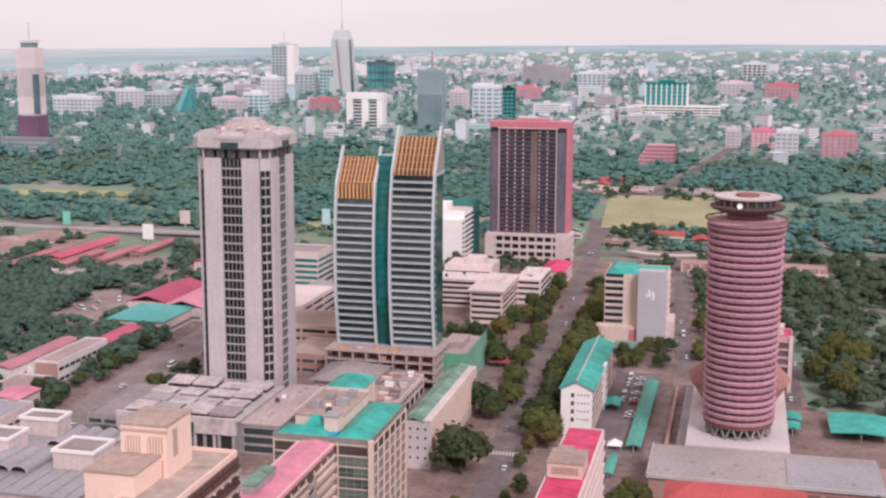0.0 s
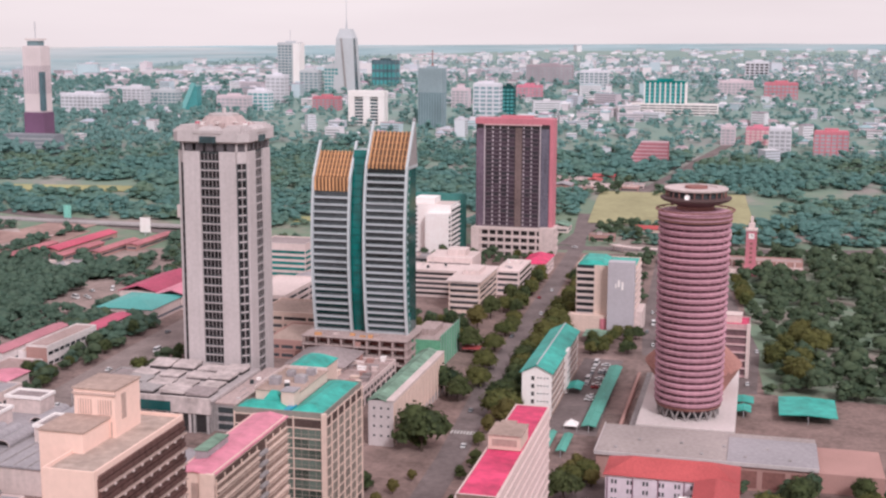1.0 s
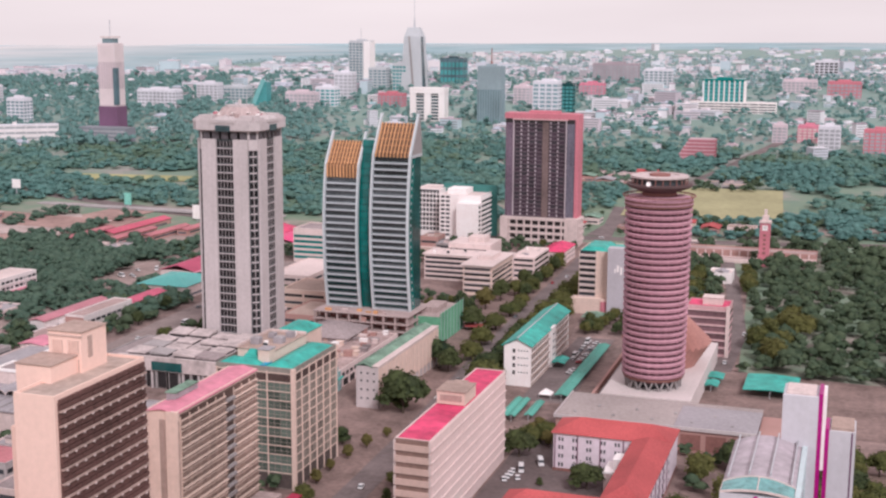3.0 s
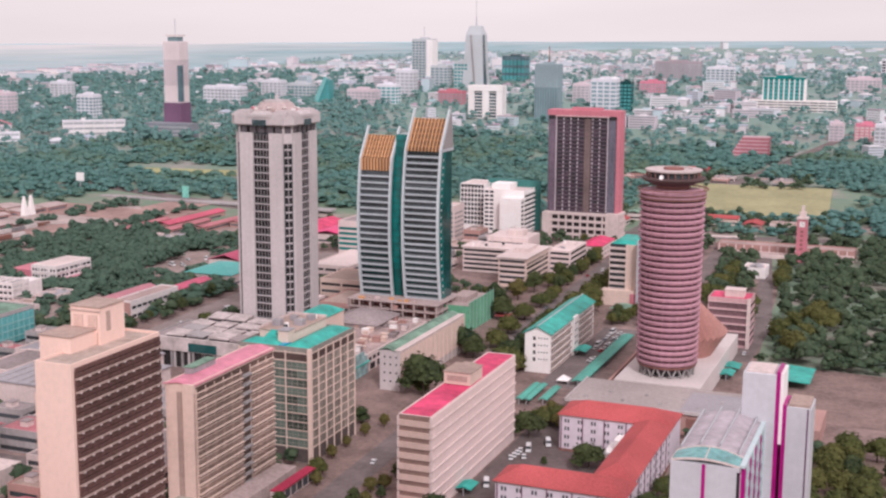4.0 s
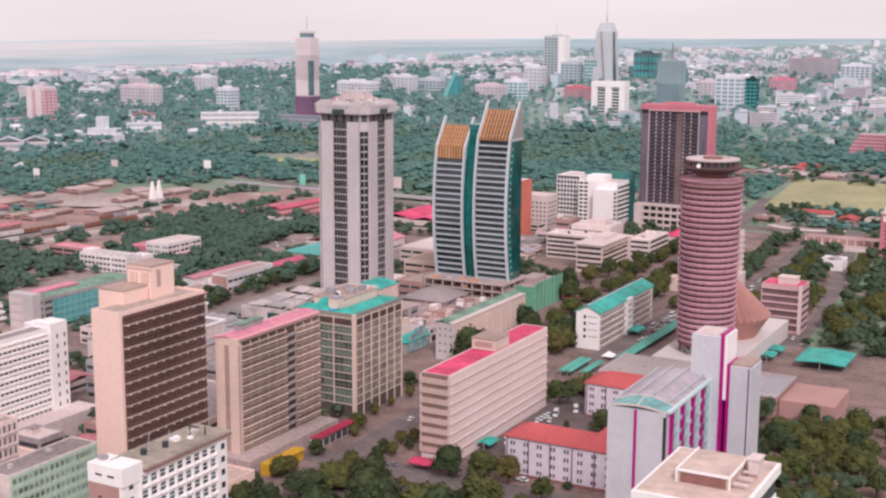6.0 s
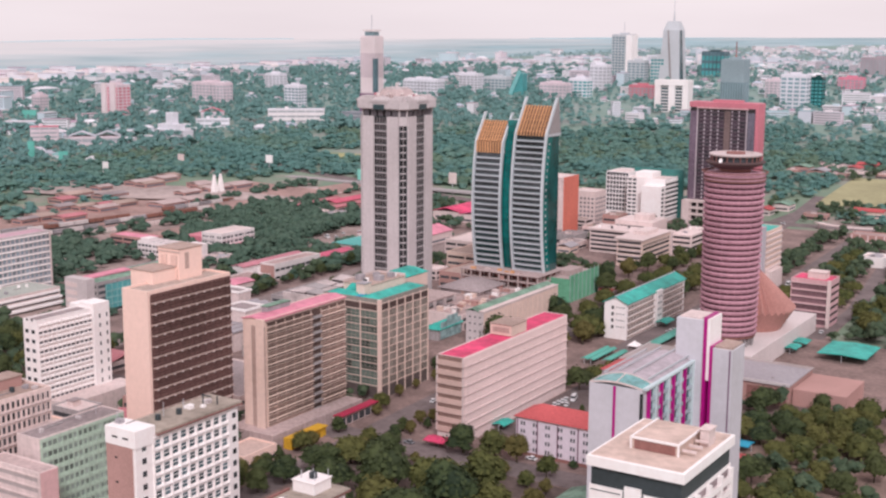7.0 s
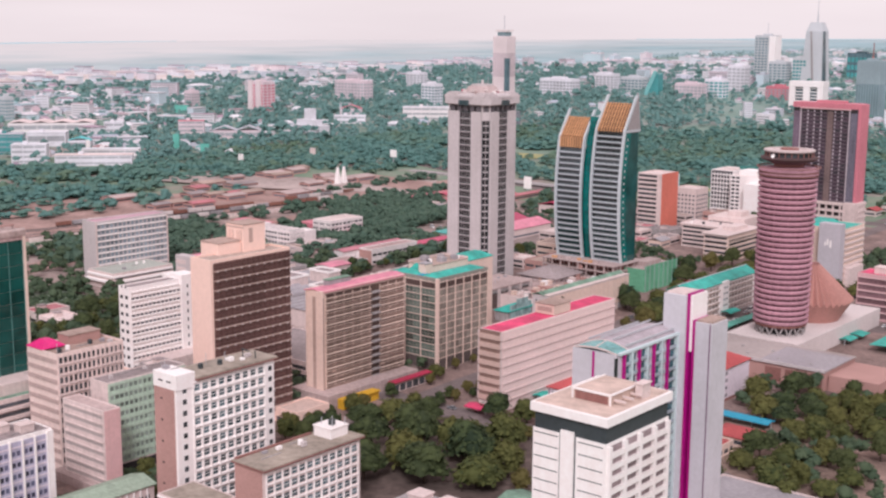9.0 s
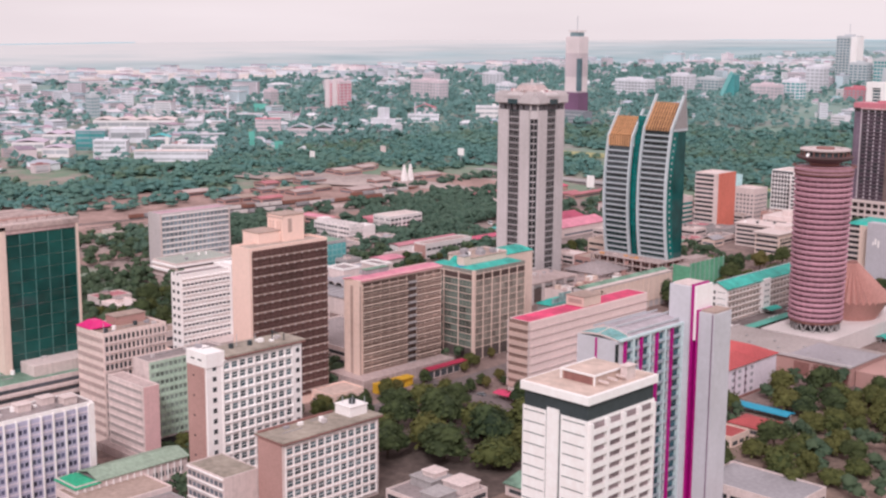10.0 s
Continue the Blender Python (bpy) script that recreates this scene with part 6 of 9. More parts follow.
part("roof_sheet", Mesh().hip(0, 0, w, d, 9.8, 13, 0.6), CRIMSON, b)
windows(b, "S", w, d, [2, 6, 10], [2, 5.5], 1.4, 1.8, WINDOW)
windows(b, "E", w, d, rng(2, d, 8), [2, 5.5], 1.4, 1.8, WINDOW)
b = thing("netted_site", -141, 566, 0, "low building site wrapped in green scaffold netting", "building site")
part("frame", Mesh().box(0.5, 0.5, 0, 17.5, 39, 13), RAW, b)
part("net", Mesh().box(0, -0.4, 0, 18, 0, 14.5).box(18, -0.4, 0, 18.4, 40, 16.5), NET, b, "green scaffold netting")
part("deck", Mesh().box(0.2, 0.1, 13, 17.9, 40, 14, 0.1).box(3, 12, 14, 12, 30, 17), RAW, b)
for i in range(8):
    part("pole", Mesh().box(18.4, i * 5.5, 0, 18.6, i * 5.5 + 0.2, 18), STEEL, b)

b, w, d = block("white_office", -258, 905, -237, 935, 38, WHITE, WHITE2, "white office block with dark gridded windows", rim=0.8)
bars("sun_band", b, "S", w, d, [0.2], [4 + 3.8 * i for i in range(9)], w - 0.4, 0.6, 0.8, WHITE)
bars("window_strip", b, "S", w, d, [0.5], [4.9 + 3.8 * i for i in range(9)], w - 1, 0.06, 2.8, WINDOW)
bars("fin", b, "S", w, d, rng(0, w, 7), [2], 0.5, 0.7, 35, WHITE)
b, w, d = block("white_office", -233, 893, -198, 922, 36, WHITE, WHITE2, "stepped white office block with corner balconies", rim=0.8)
part("upper_floor", Mesh().box(4, 8, 36, 20, 26, 40.5, 0.1), WHITE, b)
windows(b, "S", w, d, [1.0, 5.2], [3 + 3.4 * i for i in range(10)], 3.2, 1.9, WINDOW)
wg = part("front_wing", Mesh().box(17, -9, 0, 35.2, 0.5, 31, 0.1), WHITE, b)
for i in range(8):
    part("window", Mesh().box(35.15, -8, 2.4 + 3.5 * i, 35.35, -3.5, 4.4 + 3.5 * i), WINDOW, wg)
    part("balcony", Mesh().box(35.2, -9, 1.2 + 3.5 * i, 36.6, -2.5, 2.2 + 3.5 * i), WHITE, wg)
bars("balcony", b, "E", w, d, [3, 12, 21], [3 + 3.8 * i for i in range(9)], 5, 1.2, 1.1, WHITE)
bars("window_strip", b, "E", w, d, [1], [4.2 + 3.8 * i for i in range(8)], d - 2, 0.06, 1.7, WINDOW)
part("screen", Mesh().box(-6, 28, 0, 40, 29.5, 42), mat("teal_screen", (0.06, 0.22, 0.20), 0.6, 0.2), b)
b, w, d = block("small_white_block", -262, 845, -240, 866, 27, WHITE2, WHITE2, "small white block with rows of windows")
window_rows(b, "S", w, d, rng(1, w, 6), [3 + 3.6 * i for i in range(6)], 1.8, 1.6, WINDOWPALE)
window_rows(b, "E", w, d, rng(1, d, 6), [3 + 3.6 * i for i in range(6)], 1.8, 1.6, WINDOWPALE)
b, w, d = block("orange_end_block", -262, 786, -240, 812, 45, WHITE2, WHITE2, "white office block with an orange-red end wall", rim=0.8)
part("orange_end", Mesh().box(w, 0, 0, w + 0.6, d, 46), ORANGEWALL, b)
bars("sun_band", b, "S", w, d, [0.2], [4 + 3.7 * i for i in range(11)], w - 4, 0.6, 1.4, WHITE2)
bars("window_strip", b, "S", w, d, [0.5], [5.6 + 3.7 * i for i in range(11)], w - 5, 0.06, 2.0, WINDOW)
b, w, d = block("teal_banded_block", -300, 760, -266, 790, 24, WHITE2, GREYROOF, "low office block with teal window bands")
bars("window_strip", b, "S", w, d, [0.5], [3 + 3.8 * i for i in range(5)], w - 1, 0.06, 2.0, TEALGLASS)
bars("window_strip", b, "E", w, d, [0.5], [3 + 3.8 * i for i in range(5)], d - 1, 0.06, 2.0, TEALGLASS)

# ---- clock tower, pink office ----
b = thing("clock_tower", 24, 862, 0, "slender salmon clock tower with a stepped top", "tower")
part("shaft", Mesh().prism([(-5, -5), (5, -5), (5, 5), (-5, 5)], 0, 7, [(-4, -4), (4, -4), (4, 4), (-4, 4)]).box(-3.6, -3.6, 7, 3.6, 3.6, 31.5), SALMON, b)
part("cap", Mesh().box(-4.1, -4.1, 31.5, 4.1, 4.1, 32.8).box(-2.2, -2.2, 32.8, 2.2, 2.2, 36.5).box(-1.0, -1.0, 36.5, 1.0, 1.0, 41), PINKWALL, b)
part("clock_face", Mesh().box(-1.9, -3.75, 26, 1.9, -3.6, 29.8), WHITE, b)
part("clock_ring", Mesh().box(-0.15, -3.85, 27.9, 0.15, -3.74, 29.4).box(0, -3.85, 27.8, 1.2, -3.74, 28.1), CHARCOAL, b)
for i in range(5):
    part("slit", Mesh().box(-0.9, -3.72, 9 + i * 3.2, 0.9, -3.55, 10.6 + i * 3.2), TERRADARK, b)
ROSYROOF = mat("rosy_flat_roof", (0.42, 0.30, 0.285), 0.85, 0.25)
b, w, d = block("assembly_hall", -40, 884, 60, 902, 5.5, BRICK, ROSYROOF, "long low rose-brown hall behind the clock tower", rim=0.8)
for i in range(16):
    part("pillar", Mesh().box(1 + i * 6.2, -0.9, 0, 2.0 + i * 6.2, 0.1, 5.8), PINKWALL, b)
b, w, d = block("assembly_terrace", -34, 866, 17, 876, 2.6, PINKWALL, ROSYROOF, "low rose terrace beside the clock tower", rim=0.5)
b, w, d = block("assembly_terrace", 31, 866, 60, 878, 3.2, PINKWALL, ROSYROOF, "low rose terrace beside the clock tower", rim=0.5)
b = thing("crescent_canopy", -50, 940, 0, "white crescent-shaped canopy over a memorial garden", "canopy")
m = Mesh()
arcs = [radians(198 + 13 * i) for i in range(12)]
for p, q in zip(arcs, arcs[1:]):
    r0, r1 = 26, 34
    m.prism([(r0 * math.cos(p), r0 * math.sin(p) * 0.6), (r1 * math.cos(p), r1 * math.sin(p) * 0.6), (r1 * math.cos(q), r1 * math.sin(q) * 0.6), (r0 * math.cos(q), r0 * math.sin(q) * 0.6)], 4.6, 5.4)
part("roof", m, WHITE2, b)
for p in arcs[::2]:
    part("post", Mesh().box(30 * math.cos(p) - 0.3, 18 * math.sin(p) - 0.3, 0, 30 * math.cos(p) + 0.3, 18 * math.sin(p) + 0.3, 4.7), WHITE2, b)
b, w, d = block("pink_office", 4, 588, 26, 606, 25.5, mat("dusty_rose_wall", (0.60, 0.37, 0.385), 0.8, 0.12, streak=0.4), CRIMSON, "pink-brown office block with a crimson roof", rim=1.2)
part("roof_sheet", Mesh().box(0.8, 0.8, 25.6, w - 0.8, d - 0.8, 26.4), CRIMSON, b)
plant_box(b, 8, 4, 18, 12, 26, 30, PINKWALL)
bars("sun_band", b, "S", w, d, [0.2], [4.5 + 3.9 * i for i in range(6)], w - 0.4, 0.8, 0.6, mat("rose_band", (0.58, 0.40, 0.41), 0.8, 0.15))
bars("window_strip", b, "S", w, d, [0.6], [1.6 + 3.9 * i for i in range(6)], w - 1.2, 0.06, 2.7, mat("mauve_glazing", (0.20, 0.115, 0.13), 0.4, 0.3, each=0.3))
bars("window_strip", b, "E", w, d, [0.8], [2.4 + 3.9 * i for i in range(6)], d - 1.6, 0.06, 1.4, SMOKE)
part("edge_column", Mesh().box(w - 1.5, -0.9, 0, w + 0.3, 0.6, 27), PINKWALL, b)
b, w, d = block("white_pavilion", -6, 784, 9, 802, 6.5, WHITE, WHITE2, "small white pavilion with a skylight among trees")
part("skylight", Mesh().gable(3, 3, 12, 15, 6.7, 8.4, 0.2), METALROOF, b)

# ---- mall in front of the grey tower ----
b = thing("shopping_mall", -240, 442, 0, "sprawling grey mall with stepped skylight roofs", "building")
part("wall", Mesh().box(0, 0, 0, 50, 52, 13), CONCRETE2, b)
part("wall", Mesh().box(50, 4, 0, 76, 60, 12), CONCRETE2, b)
part("roof", Mesh().box(-0.8, -0.8, 13, 50.8, 52.8, 14.2, 0.1), mat("weathered_slab", (0.45, 0.39, 0.39), 0.85, 0.25, streak=0.3), b)
part("roof", Mesh().box(50.8, 3.5, 12, 76.6, 60.5, 12.9, 0.1), RAW, b)
PALESLAB = mat("pale_mall_slab", (0.54, 0.455, 0.445), 0.85, 0.28, grain=0.4, big=0.12, streak=0.3)
planes = random.Random(52)
for i in range(4):
    for k in range(4):
        x, y, tall = 1.5 + i * 12.2 + planes.uniform(-0.6, 0.6), 2 + k * 12.4 + planes.uniform(-0.8, 0.8), planes.uniform(0.5, 1.4)
        w, d, tip = planes.uniform(8.6, 11.4), planes.uniform(8.5, 11), planes.uniform(0.1, 1.1)
        sk = part("clerestory", Mesh().box(x + 0.3, y + 0.3, 14.2, x + w - 0.3, y + d - 0.3, 14.3 + tall), DARK, b)
        m, z = Mesh(), 14.3 + tall
        side_ = planes.random() < 0.5
        tops = [z + 0.5 + (tip if side_ else 0), z + 0.5, z + 0.5 + (0 if side_ else tip), z + 0.5 + tip]
        ring = [(x, y), (x + w, y), (x + w, y + d), (x, y + d)]
        m.quad(*[(p[0], p[1], h) for p, h in zip(ring, tops)])
        for a in range(4):
            c = (a + 1) % 4
            m.quad((*ring[a], z), (*ring[c], z), (*ring[c], tops[c]), (*ring[a], tops[a]))
        part("roof_plane", m, planes.choice((PALESLAB, PALESLAB, GREYROOF, CONCRETE2)), sk)
roof_clutter(b, 52, 8, 75, 58, 12.9, 12, 71)
part("front_parapet", Mesh().box(-0.8, -1.6, 8.6, 50.8, -0.2, 15.4, 0.1), PALESLAB, b)
part("front_glazing", Mesh().box(17, -1.75, 8.9, 33, -1.5, 13.2), DARKTEAL, b)
part("lower_front", Mesh().box(0, -0.3, 0.5, 50, 0.02, 8.4), DARK, b)
for k in range(9):
    part("pilaster", Mesh().box(k * 6.1, -1.0, 0, k * 6.1 + 1.2, 0.1, 8.6), CONCRETE2, b)
part("side_front", Mesh().box(75.9, 6, 1, 76.2, 58, 9.5), mat("dark_brown_front", (0.105, 0.075, 0.07), 0.6, 0.3), b)
for k in range(6):
    part("pilaster", Mesh().box(75.8, 5 + k * 10.4, 0, 76.9, 7.4 + k * 10.4, 12), PALESLAB, b)
for k in range(6):
    part("dark_bay", Mesh().box(0.8 + k * 8.2, -0.25, 1.5, 7.6 + k * 8.2, 0.05, 9.4), glass("dark_green_glass", (0.02, 0.045, 0.042), 0.2, 0.5), b)
    part("pier", Mesh().box(-0.3 + k * 8.2, -1.0, 0, 0.8 + k * 8.2, 0.05, 10), CONCRETE, b)
for i in range(3):
    part("dark_bay", Mesh().box(52, 3.85, 1 + i * 3.6, 72, 4.05, 3.4 + i * 3.6), CHARCOAL, b)
for i in range(4):
    part("dark_bay", Mesh().box(75.9, 8 + i * 13, 2, 76.15, 18 + i * 13, 10), CHARCOAL, b)
b, w, d = block("hipped_pavilion", -184, 518, -158, 546, 11, CONCRETE, GREYROOF, "square grey pavilion with a broad hipped roof", rim=0.2)
part("roof_sheet", Mesh().hip(0, 0, w, d, 11.4, 15.5, 2.0, 11), GREYROOF, b)
bars("window_strip", b, "S", w, d, [2], [5], w - 4, 0.1, 3.5, WINDOW)
bars("window_strip", b, "E", w, d, [2], [5], d - 4, 0.1, 3.5, WINDOW)
b, w, d = block("flat_roofed_shops", -176, 470, -140, 546, 8.5, PINKWALL, mat("pinkish_felt", (0.44, 0.325, 0.31), 0.85, 0.3, grain=0.4, big=0.15), "row of low shops with cluttered pinkish flat roofs", rim=0.5)
stalls = random.Random(77)
for i in range(46):
    x, y = stalls.uniform(3, w - 5), stalls.uniform(2, d - 5)
    u, v, h = stalls.uniform(1.4, 4.2), stalls.uniform(1.4, 4.2), stalls.uniform(0.6, 2.6)
    part("roof_stall", Mesh().box(x, y, 8.6, x + u, y + v, 8.6 + h, 0.1).box(x - 0.3, y - 0.3, 8.6 + h, x + u + 0.3, y + v + 0.3, 8.8 + h), stalls.choice((WHITE, WHITE2, PINKWALL, CREAM2, GREYROOF, BRICK)), b)
windows(b, "E", w, d, rng(1.5, d - 1, 15), [5.0], 3.2, 1.8, WINDOW)
for i in range(9):
    part("opening", Mesh().box(w - 0.05, 3 + i * 8.2, 0.4, w + 0.1, 8.6 + i * 8.2, 3.6), DARK, b)
b = thing("sheeted_shed", -148, 445, 0, "shed wrapped in faded teal sheeting under a teal hipped roof", "shed")
part("wall", Mesh().box(0, 0, 0, 9, 24, 6), CONCRETE2, b)
part("roof", Mesh().hip(0, 0, 9, 24, 6, 8.6, 0.7), TEALROOF, b)
part("sheeting", Mesh().box(9.1, 2, 0.3, 9.3, 22, 9.5).box(9.1, 8, 9.5, 9.3, 19, 12), mat("faded_teal_net", (0.30, 0.43, 0.43), 0.85, 0.4, 0.5, 0.2), b)
b = thing("vaulted_market", -275, 360, 0, "low market hall with grey barrel-vaulted roofs and white roof boxes", "building")
part("wall", Mesh().box(0, 0, 0, 62, 50, 10).box(0, 50, 0, 46, 68, 10), WHITE2, b)
part("roof", Mesh().box(-0.6, -0.6, 10, 62.6, 50, 10.8, 0.1).box(-0.6, 50, 10, 46.6, 68.6, 10.8, 0.1), METALROOF, b)
seam = Mesh().box(-0.15, 0, 0, 0.15, 34, 0.35).data("roof_seam", CONCRETE2)
for i in range(10):
    piece("roof_seam", seam, b, 4 + i * 6.0, 0, 10.8)


def vault(x, y0, y1, rad):
    m = Mesh()
    ring = [(rad * math.cos(math.pi * k / 12), 11 + 0.72 * rad * math.sin(math.pi * k / 12)) for k in range(13)]
    for (xa, za), (xc, zc) in zip(ring, ring[1:]):
        m.quad((x + xa, y0, za), (x + xa, y1, za), (x + xc, y1, zc), (x + xc, y0, zc))
    m.quad(*[(x + u, y1, z) for u, z in reversed(ring)])
    ob = part("barrel_vault", m, METALROOF, b)
    # Dark sheet inside the vault's mouth; the opening's shade is its colour.
    part("vault_rim", Mesh().quad(*[(x + u, y0 + 1.4, z) for u, z in ring]), DARK, ob)
    rim = Mesh()
    for (xa, za), (xc, zc) in zip(ring, ring[1:]):
        rim.quad((x + xa, y0 - 0.3, za), (x + xc, y0 - 0.3, zc), (x + xc * 1.1, y0 - 0.3, 11 + (zc - 11) * 1.12), (x + xa * 1.1, y0 - 0.3, 11 + (za - 11) * 1.12))
    part("vault_edge", rim, WHITE2, ob)


for k in range(3):
    vault(27 + k * 6.6, 46, 66, 3.1)
    vault(16 + k * 7.0, 17, 38, 3.3)
for x0, y0, x1, y1, z in ((6, 57, 22, 67, 17.5), (2, 33, 16, 46, 17), (39, 25, 55, 40, 17.5)):
    bx = part("roof_box", Mesh().box(x0, y0, 10.8, x1, y1, z - 0.6), WHITE2, b)
    part("box_rim", Mesh().box(x0 - 0.5, y0 - 0.5, z - 0.6, x1 + 0.5, y0 + 0.4, z + 0.6).box(x0 - 0.5, y1 - 0.4, z - 0.6, x1 + 0.5, y1 + 0.5, z + 0.6).box(x0 - 0.5, y0 + 0.4, z - 0.6, x0 + 0.4, y1 - 0.4, z + 0.6).box(x1 - 0.4, y0 + 0.4, z - 0.6, x1 + 0.5, y1 - 0.4, z + 0.6), WHITE, bx)
    part("box_roof", Mesh().box(x0 + 0.4, y0 + 0.4, z - 0.6, x1 - 0.4, y1 - 0.4, z - 0.2), GREYROOF, bx)

# ---- low roofs by the carriageway and railway ----


def shed(name, x0, y0, x1, y1, h, rise, wall, top, label, along="y", z=None, hip=False, rows=1):
    b = thing(name, x0, y0, lie(x0, y0) if z is None else z, label, "building")
    w, d = x1 - x0, y1 - y0
    part("wall", Mesh().box(0, 0, -3, w, d, h), wall, b)
    part("roof", Mesh().hip(0, 0, w, d, h + 0.2, h + rise, 0.7) if hip else Mesh().gable(0, 0, w, d, h + 0.2, h + rise, 0.7, along), top, b)
    for face in "SE":
        length = w if face == "S" else d
        windows(b, face, w, d, [0.08 * length], [1.4 + 3.4 * i for i in range(rows)], length * 0.84, 1.5, WINDOWPALE)
    return b


def flat(name, x0, y0, x1, y1, h, wall, top, label, z=None, cols=None, bands=True, glass_mat=None):
    b, w, d = block(name, x0, y0, x1, y1, h, wall, top, label, z=lie(x0, y0) - 1 if z is None else z, rim=0.7)
    fl = max(1, int(h / 3.7))
    for face in "SE":
        length = w if face == "S" else d
        n = cols if cols and cols > 4 else 1
        (windows if n > 1 else window_rows)(b, face, w, d, [u + 0.5 for u in rng(0.4, length - 0.4, n)], [1.6 + (h - 1) / fl * i for i in range(fl)], (length - 0.8) / n - 1.0, 1.7, glass_mat or WINDOW)
        if bands:
            bars("pier", b, face, w, d, [length / 3, length * 2 / 3], [0.4], 1.2, 0.25, h - 1, wall)
        if bands:
            bars("band", b, face, w, d, [0.2], [0.6 + (h - 1) / fl * i for i in range(fl)], length - 0.4, 0.4, 0.7, wall)
    return b


shed("teal_hall", -341, 618, -307, 660, 8, 4, WHITE2, mat("pale_teal_roof", (0.10, 0.40, 0.37), 0.5, 0.15), "hall with a broad turquoise hipped roof", hip=True)
shed("pink_shed", -352, 664, -327, 722, 8, 4, WHITE2, mat("dull_crimson_sheet", (0.45, 0.075, 0.14), 0.6, 0.3), "long shed with a crimson metal roof")
shed("pink_shed", -326, 656, -300, 716, 8, 4, WHITE2, ROSE, "long shed with a faded rose roof")
shed("crimson_shed", -372, 800, -344, 864, 7, 3.5, WHITE2, CRIMSON, "long market shed with a crimson roof")
shed("crimson_shed", -342, 795, -312, 862, 7, 3.5, WHITE2, mat("pink_sheet_roof", (0.72, 0.06, 0.20), 0.5, 0.12), "market shed with a bright pink roof")
WORNWHITE = mat("weathered_white_wall", (0.76, 0.68, 0.675), 0.8, 0.14, streak=0.5)
ROSYSHEET = mat("rosy_sheet", (0.50, 0.20, 0.24), 0.6, 0.2)
b = flat("long_white_block", -325, 519, -313, 567, 11, WORNWHITE, ROSYROOF, "long white block with a brick end and pinkish flat roof", bands=False, cols=9)
part("brick_end", Mesh().box(0.2, -0.25, 0, 11.8, 0.02, 10.6), BRICK, b)
shed("red_roofed_wing", -324, 568, -314, 606, 7.5, 1.6, WORNWHITE, mat("crimson_sheet", (0.52, 0.10, 0.17), 0.6, 0.25), "low white wing with a crimson sheet roof")
shed("rose_roofed_terrace", -343, 512, -334, 574, 7.5, 1.4, WORNWHITE, ROSYSHEET, "long white terrace with a rose-red roof")
flat("low_terrace", -333, 490, -314, 516, 5, WORNWHITE, ROSYROOF, "low white terrace with a rosy flat roof")
flat("low_terrace", -333, 524, -326.5, 570, 6, WORNWHITE, BEIGEROOF, "low white link block with a flat roof")
shed("station_shed", -318, 470, -304, 488, 6.5, 1.2, WHITE2, ROSE, "low white shed with a shallow pinkish roof")
flat("market_terrace", -312, 420, -296, 470, 7, WHITE2, METALROOF, "low white block with a pale metal roof")
flat("goods_block", -300, 380, -282, 416, 9, PINKWALL, GREYROOF, "pink block with a flat grey roof")
b = flat("white_terrace", -449, 530, -407, 545, 12, WORNWHITE, CONCRETE2, "white three-storey block with dark windows beside the railway", cols=12)
part("stair_head", Mesh().box(1, 2, 12, 9, 11, 14.6, 0.08), WORNWHITE, b)
part("side_wing", Mesh().box(30, 15, 0, 42, 27, 11, 0.08), WORNWHITE, b)
for k in range(5):
    part("roof_wall", Mesh().box(10 + k * 6.4, 1, 12, 10.4 + k * 6.4, 14, 13.3), WORNWHITE, b)
b = flat("white_terrace", -436, 582, -416, 618, 12.5, WORNWHITE, WHITE2, "white three-storey block with a rose ground storey", cols=8)
part("rose_storey", Mesh().box(20, 1, 0, 24, 35, 4.4, 0.08), ROSE, b)
part("lower_wing", Mesh().box(-22, 6, 0, 0, 30, 8, 0.08), SALMON, b)
flat("brick_terrace", -505, 556, -466, 572, 8, BRICK, ROSE, "brick block with a flat pinkish roof")
flat("white_terrace", -392, 470, -362, 500, 9, WHITE2, GREYROOF, "low white block with a grey roof")
FARTEALBAR = mat("pale_teal_bar", (0.28, 0.48, 0.48), 0.5, 0.15)
b = flat("school_block", -356, 388, -334, 462, 19, CONCRETE2, GREENROOF, "school block with teal glazed front and green roof", bands=False)
part("teal_front", Mesh().box(22, 6, 3, 22.5, 73, 17.5), mat("teal_front", (0.12, 0.37, 0.375), 0.4, 0.25, streak=0.4), b)
bars("mullion", b, "E", 22.5, 74, rng(6, 73, 16), [3], 0.3, 0.25, 14.5, FARTEALBAR)
bars("teal_band", b, "E", 22.5, 74, [6], [5.6, 9.4, 13.2], 67, 0.3, 0.5, FARTEALBAR)
part("rose_roof", Mesh().box(1, 2, 19.2, 9, 40, 19.9), ROSE, b)
part("stair_block", Mesh().box(2, -6, 0, 20, 0, 22, 0.1), CONCRETE, b)
for i in range(4):
    part("stair_band", Mesh().box(3, -6.2, 3 + i * 4.6, 12, -5.95, 5.6 + i * 4.6), WHITE2, b)
flat("cream_depot", -268, 655, -240, 715, 13, WHITE2, WHITE2, "cream depot with stepped flat roofs")
flat("brown_depot", -216, 566, -193, 604, 10, BRICK, BEIGEROOF, "brown depot with a flat roof")
flat("cream_depot", -238, 610, -196, 645, 14, CREAM2, BEIGEROOF, "cream depot with a flat beige roof")
flat("grey_depot", -262, 455, -242, 500, 9, CONCRETE2, GREYROOF, "grey depot with a flat roof")
flat("rooftop_shops", -205, 365, -160, 408, 6, CONCRETE2, METALROOF, "grey shop block with a pale roof")
flat("low_shop", -196, 290, -140, 335, 9, WHITE2, GREYROOF, "low white shop block")
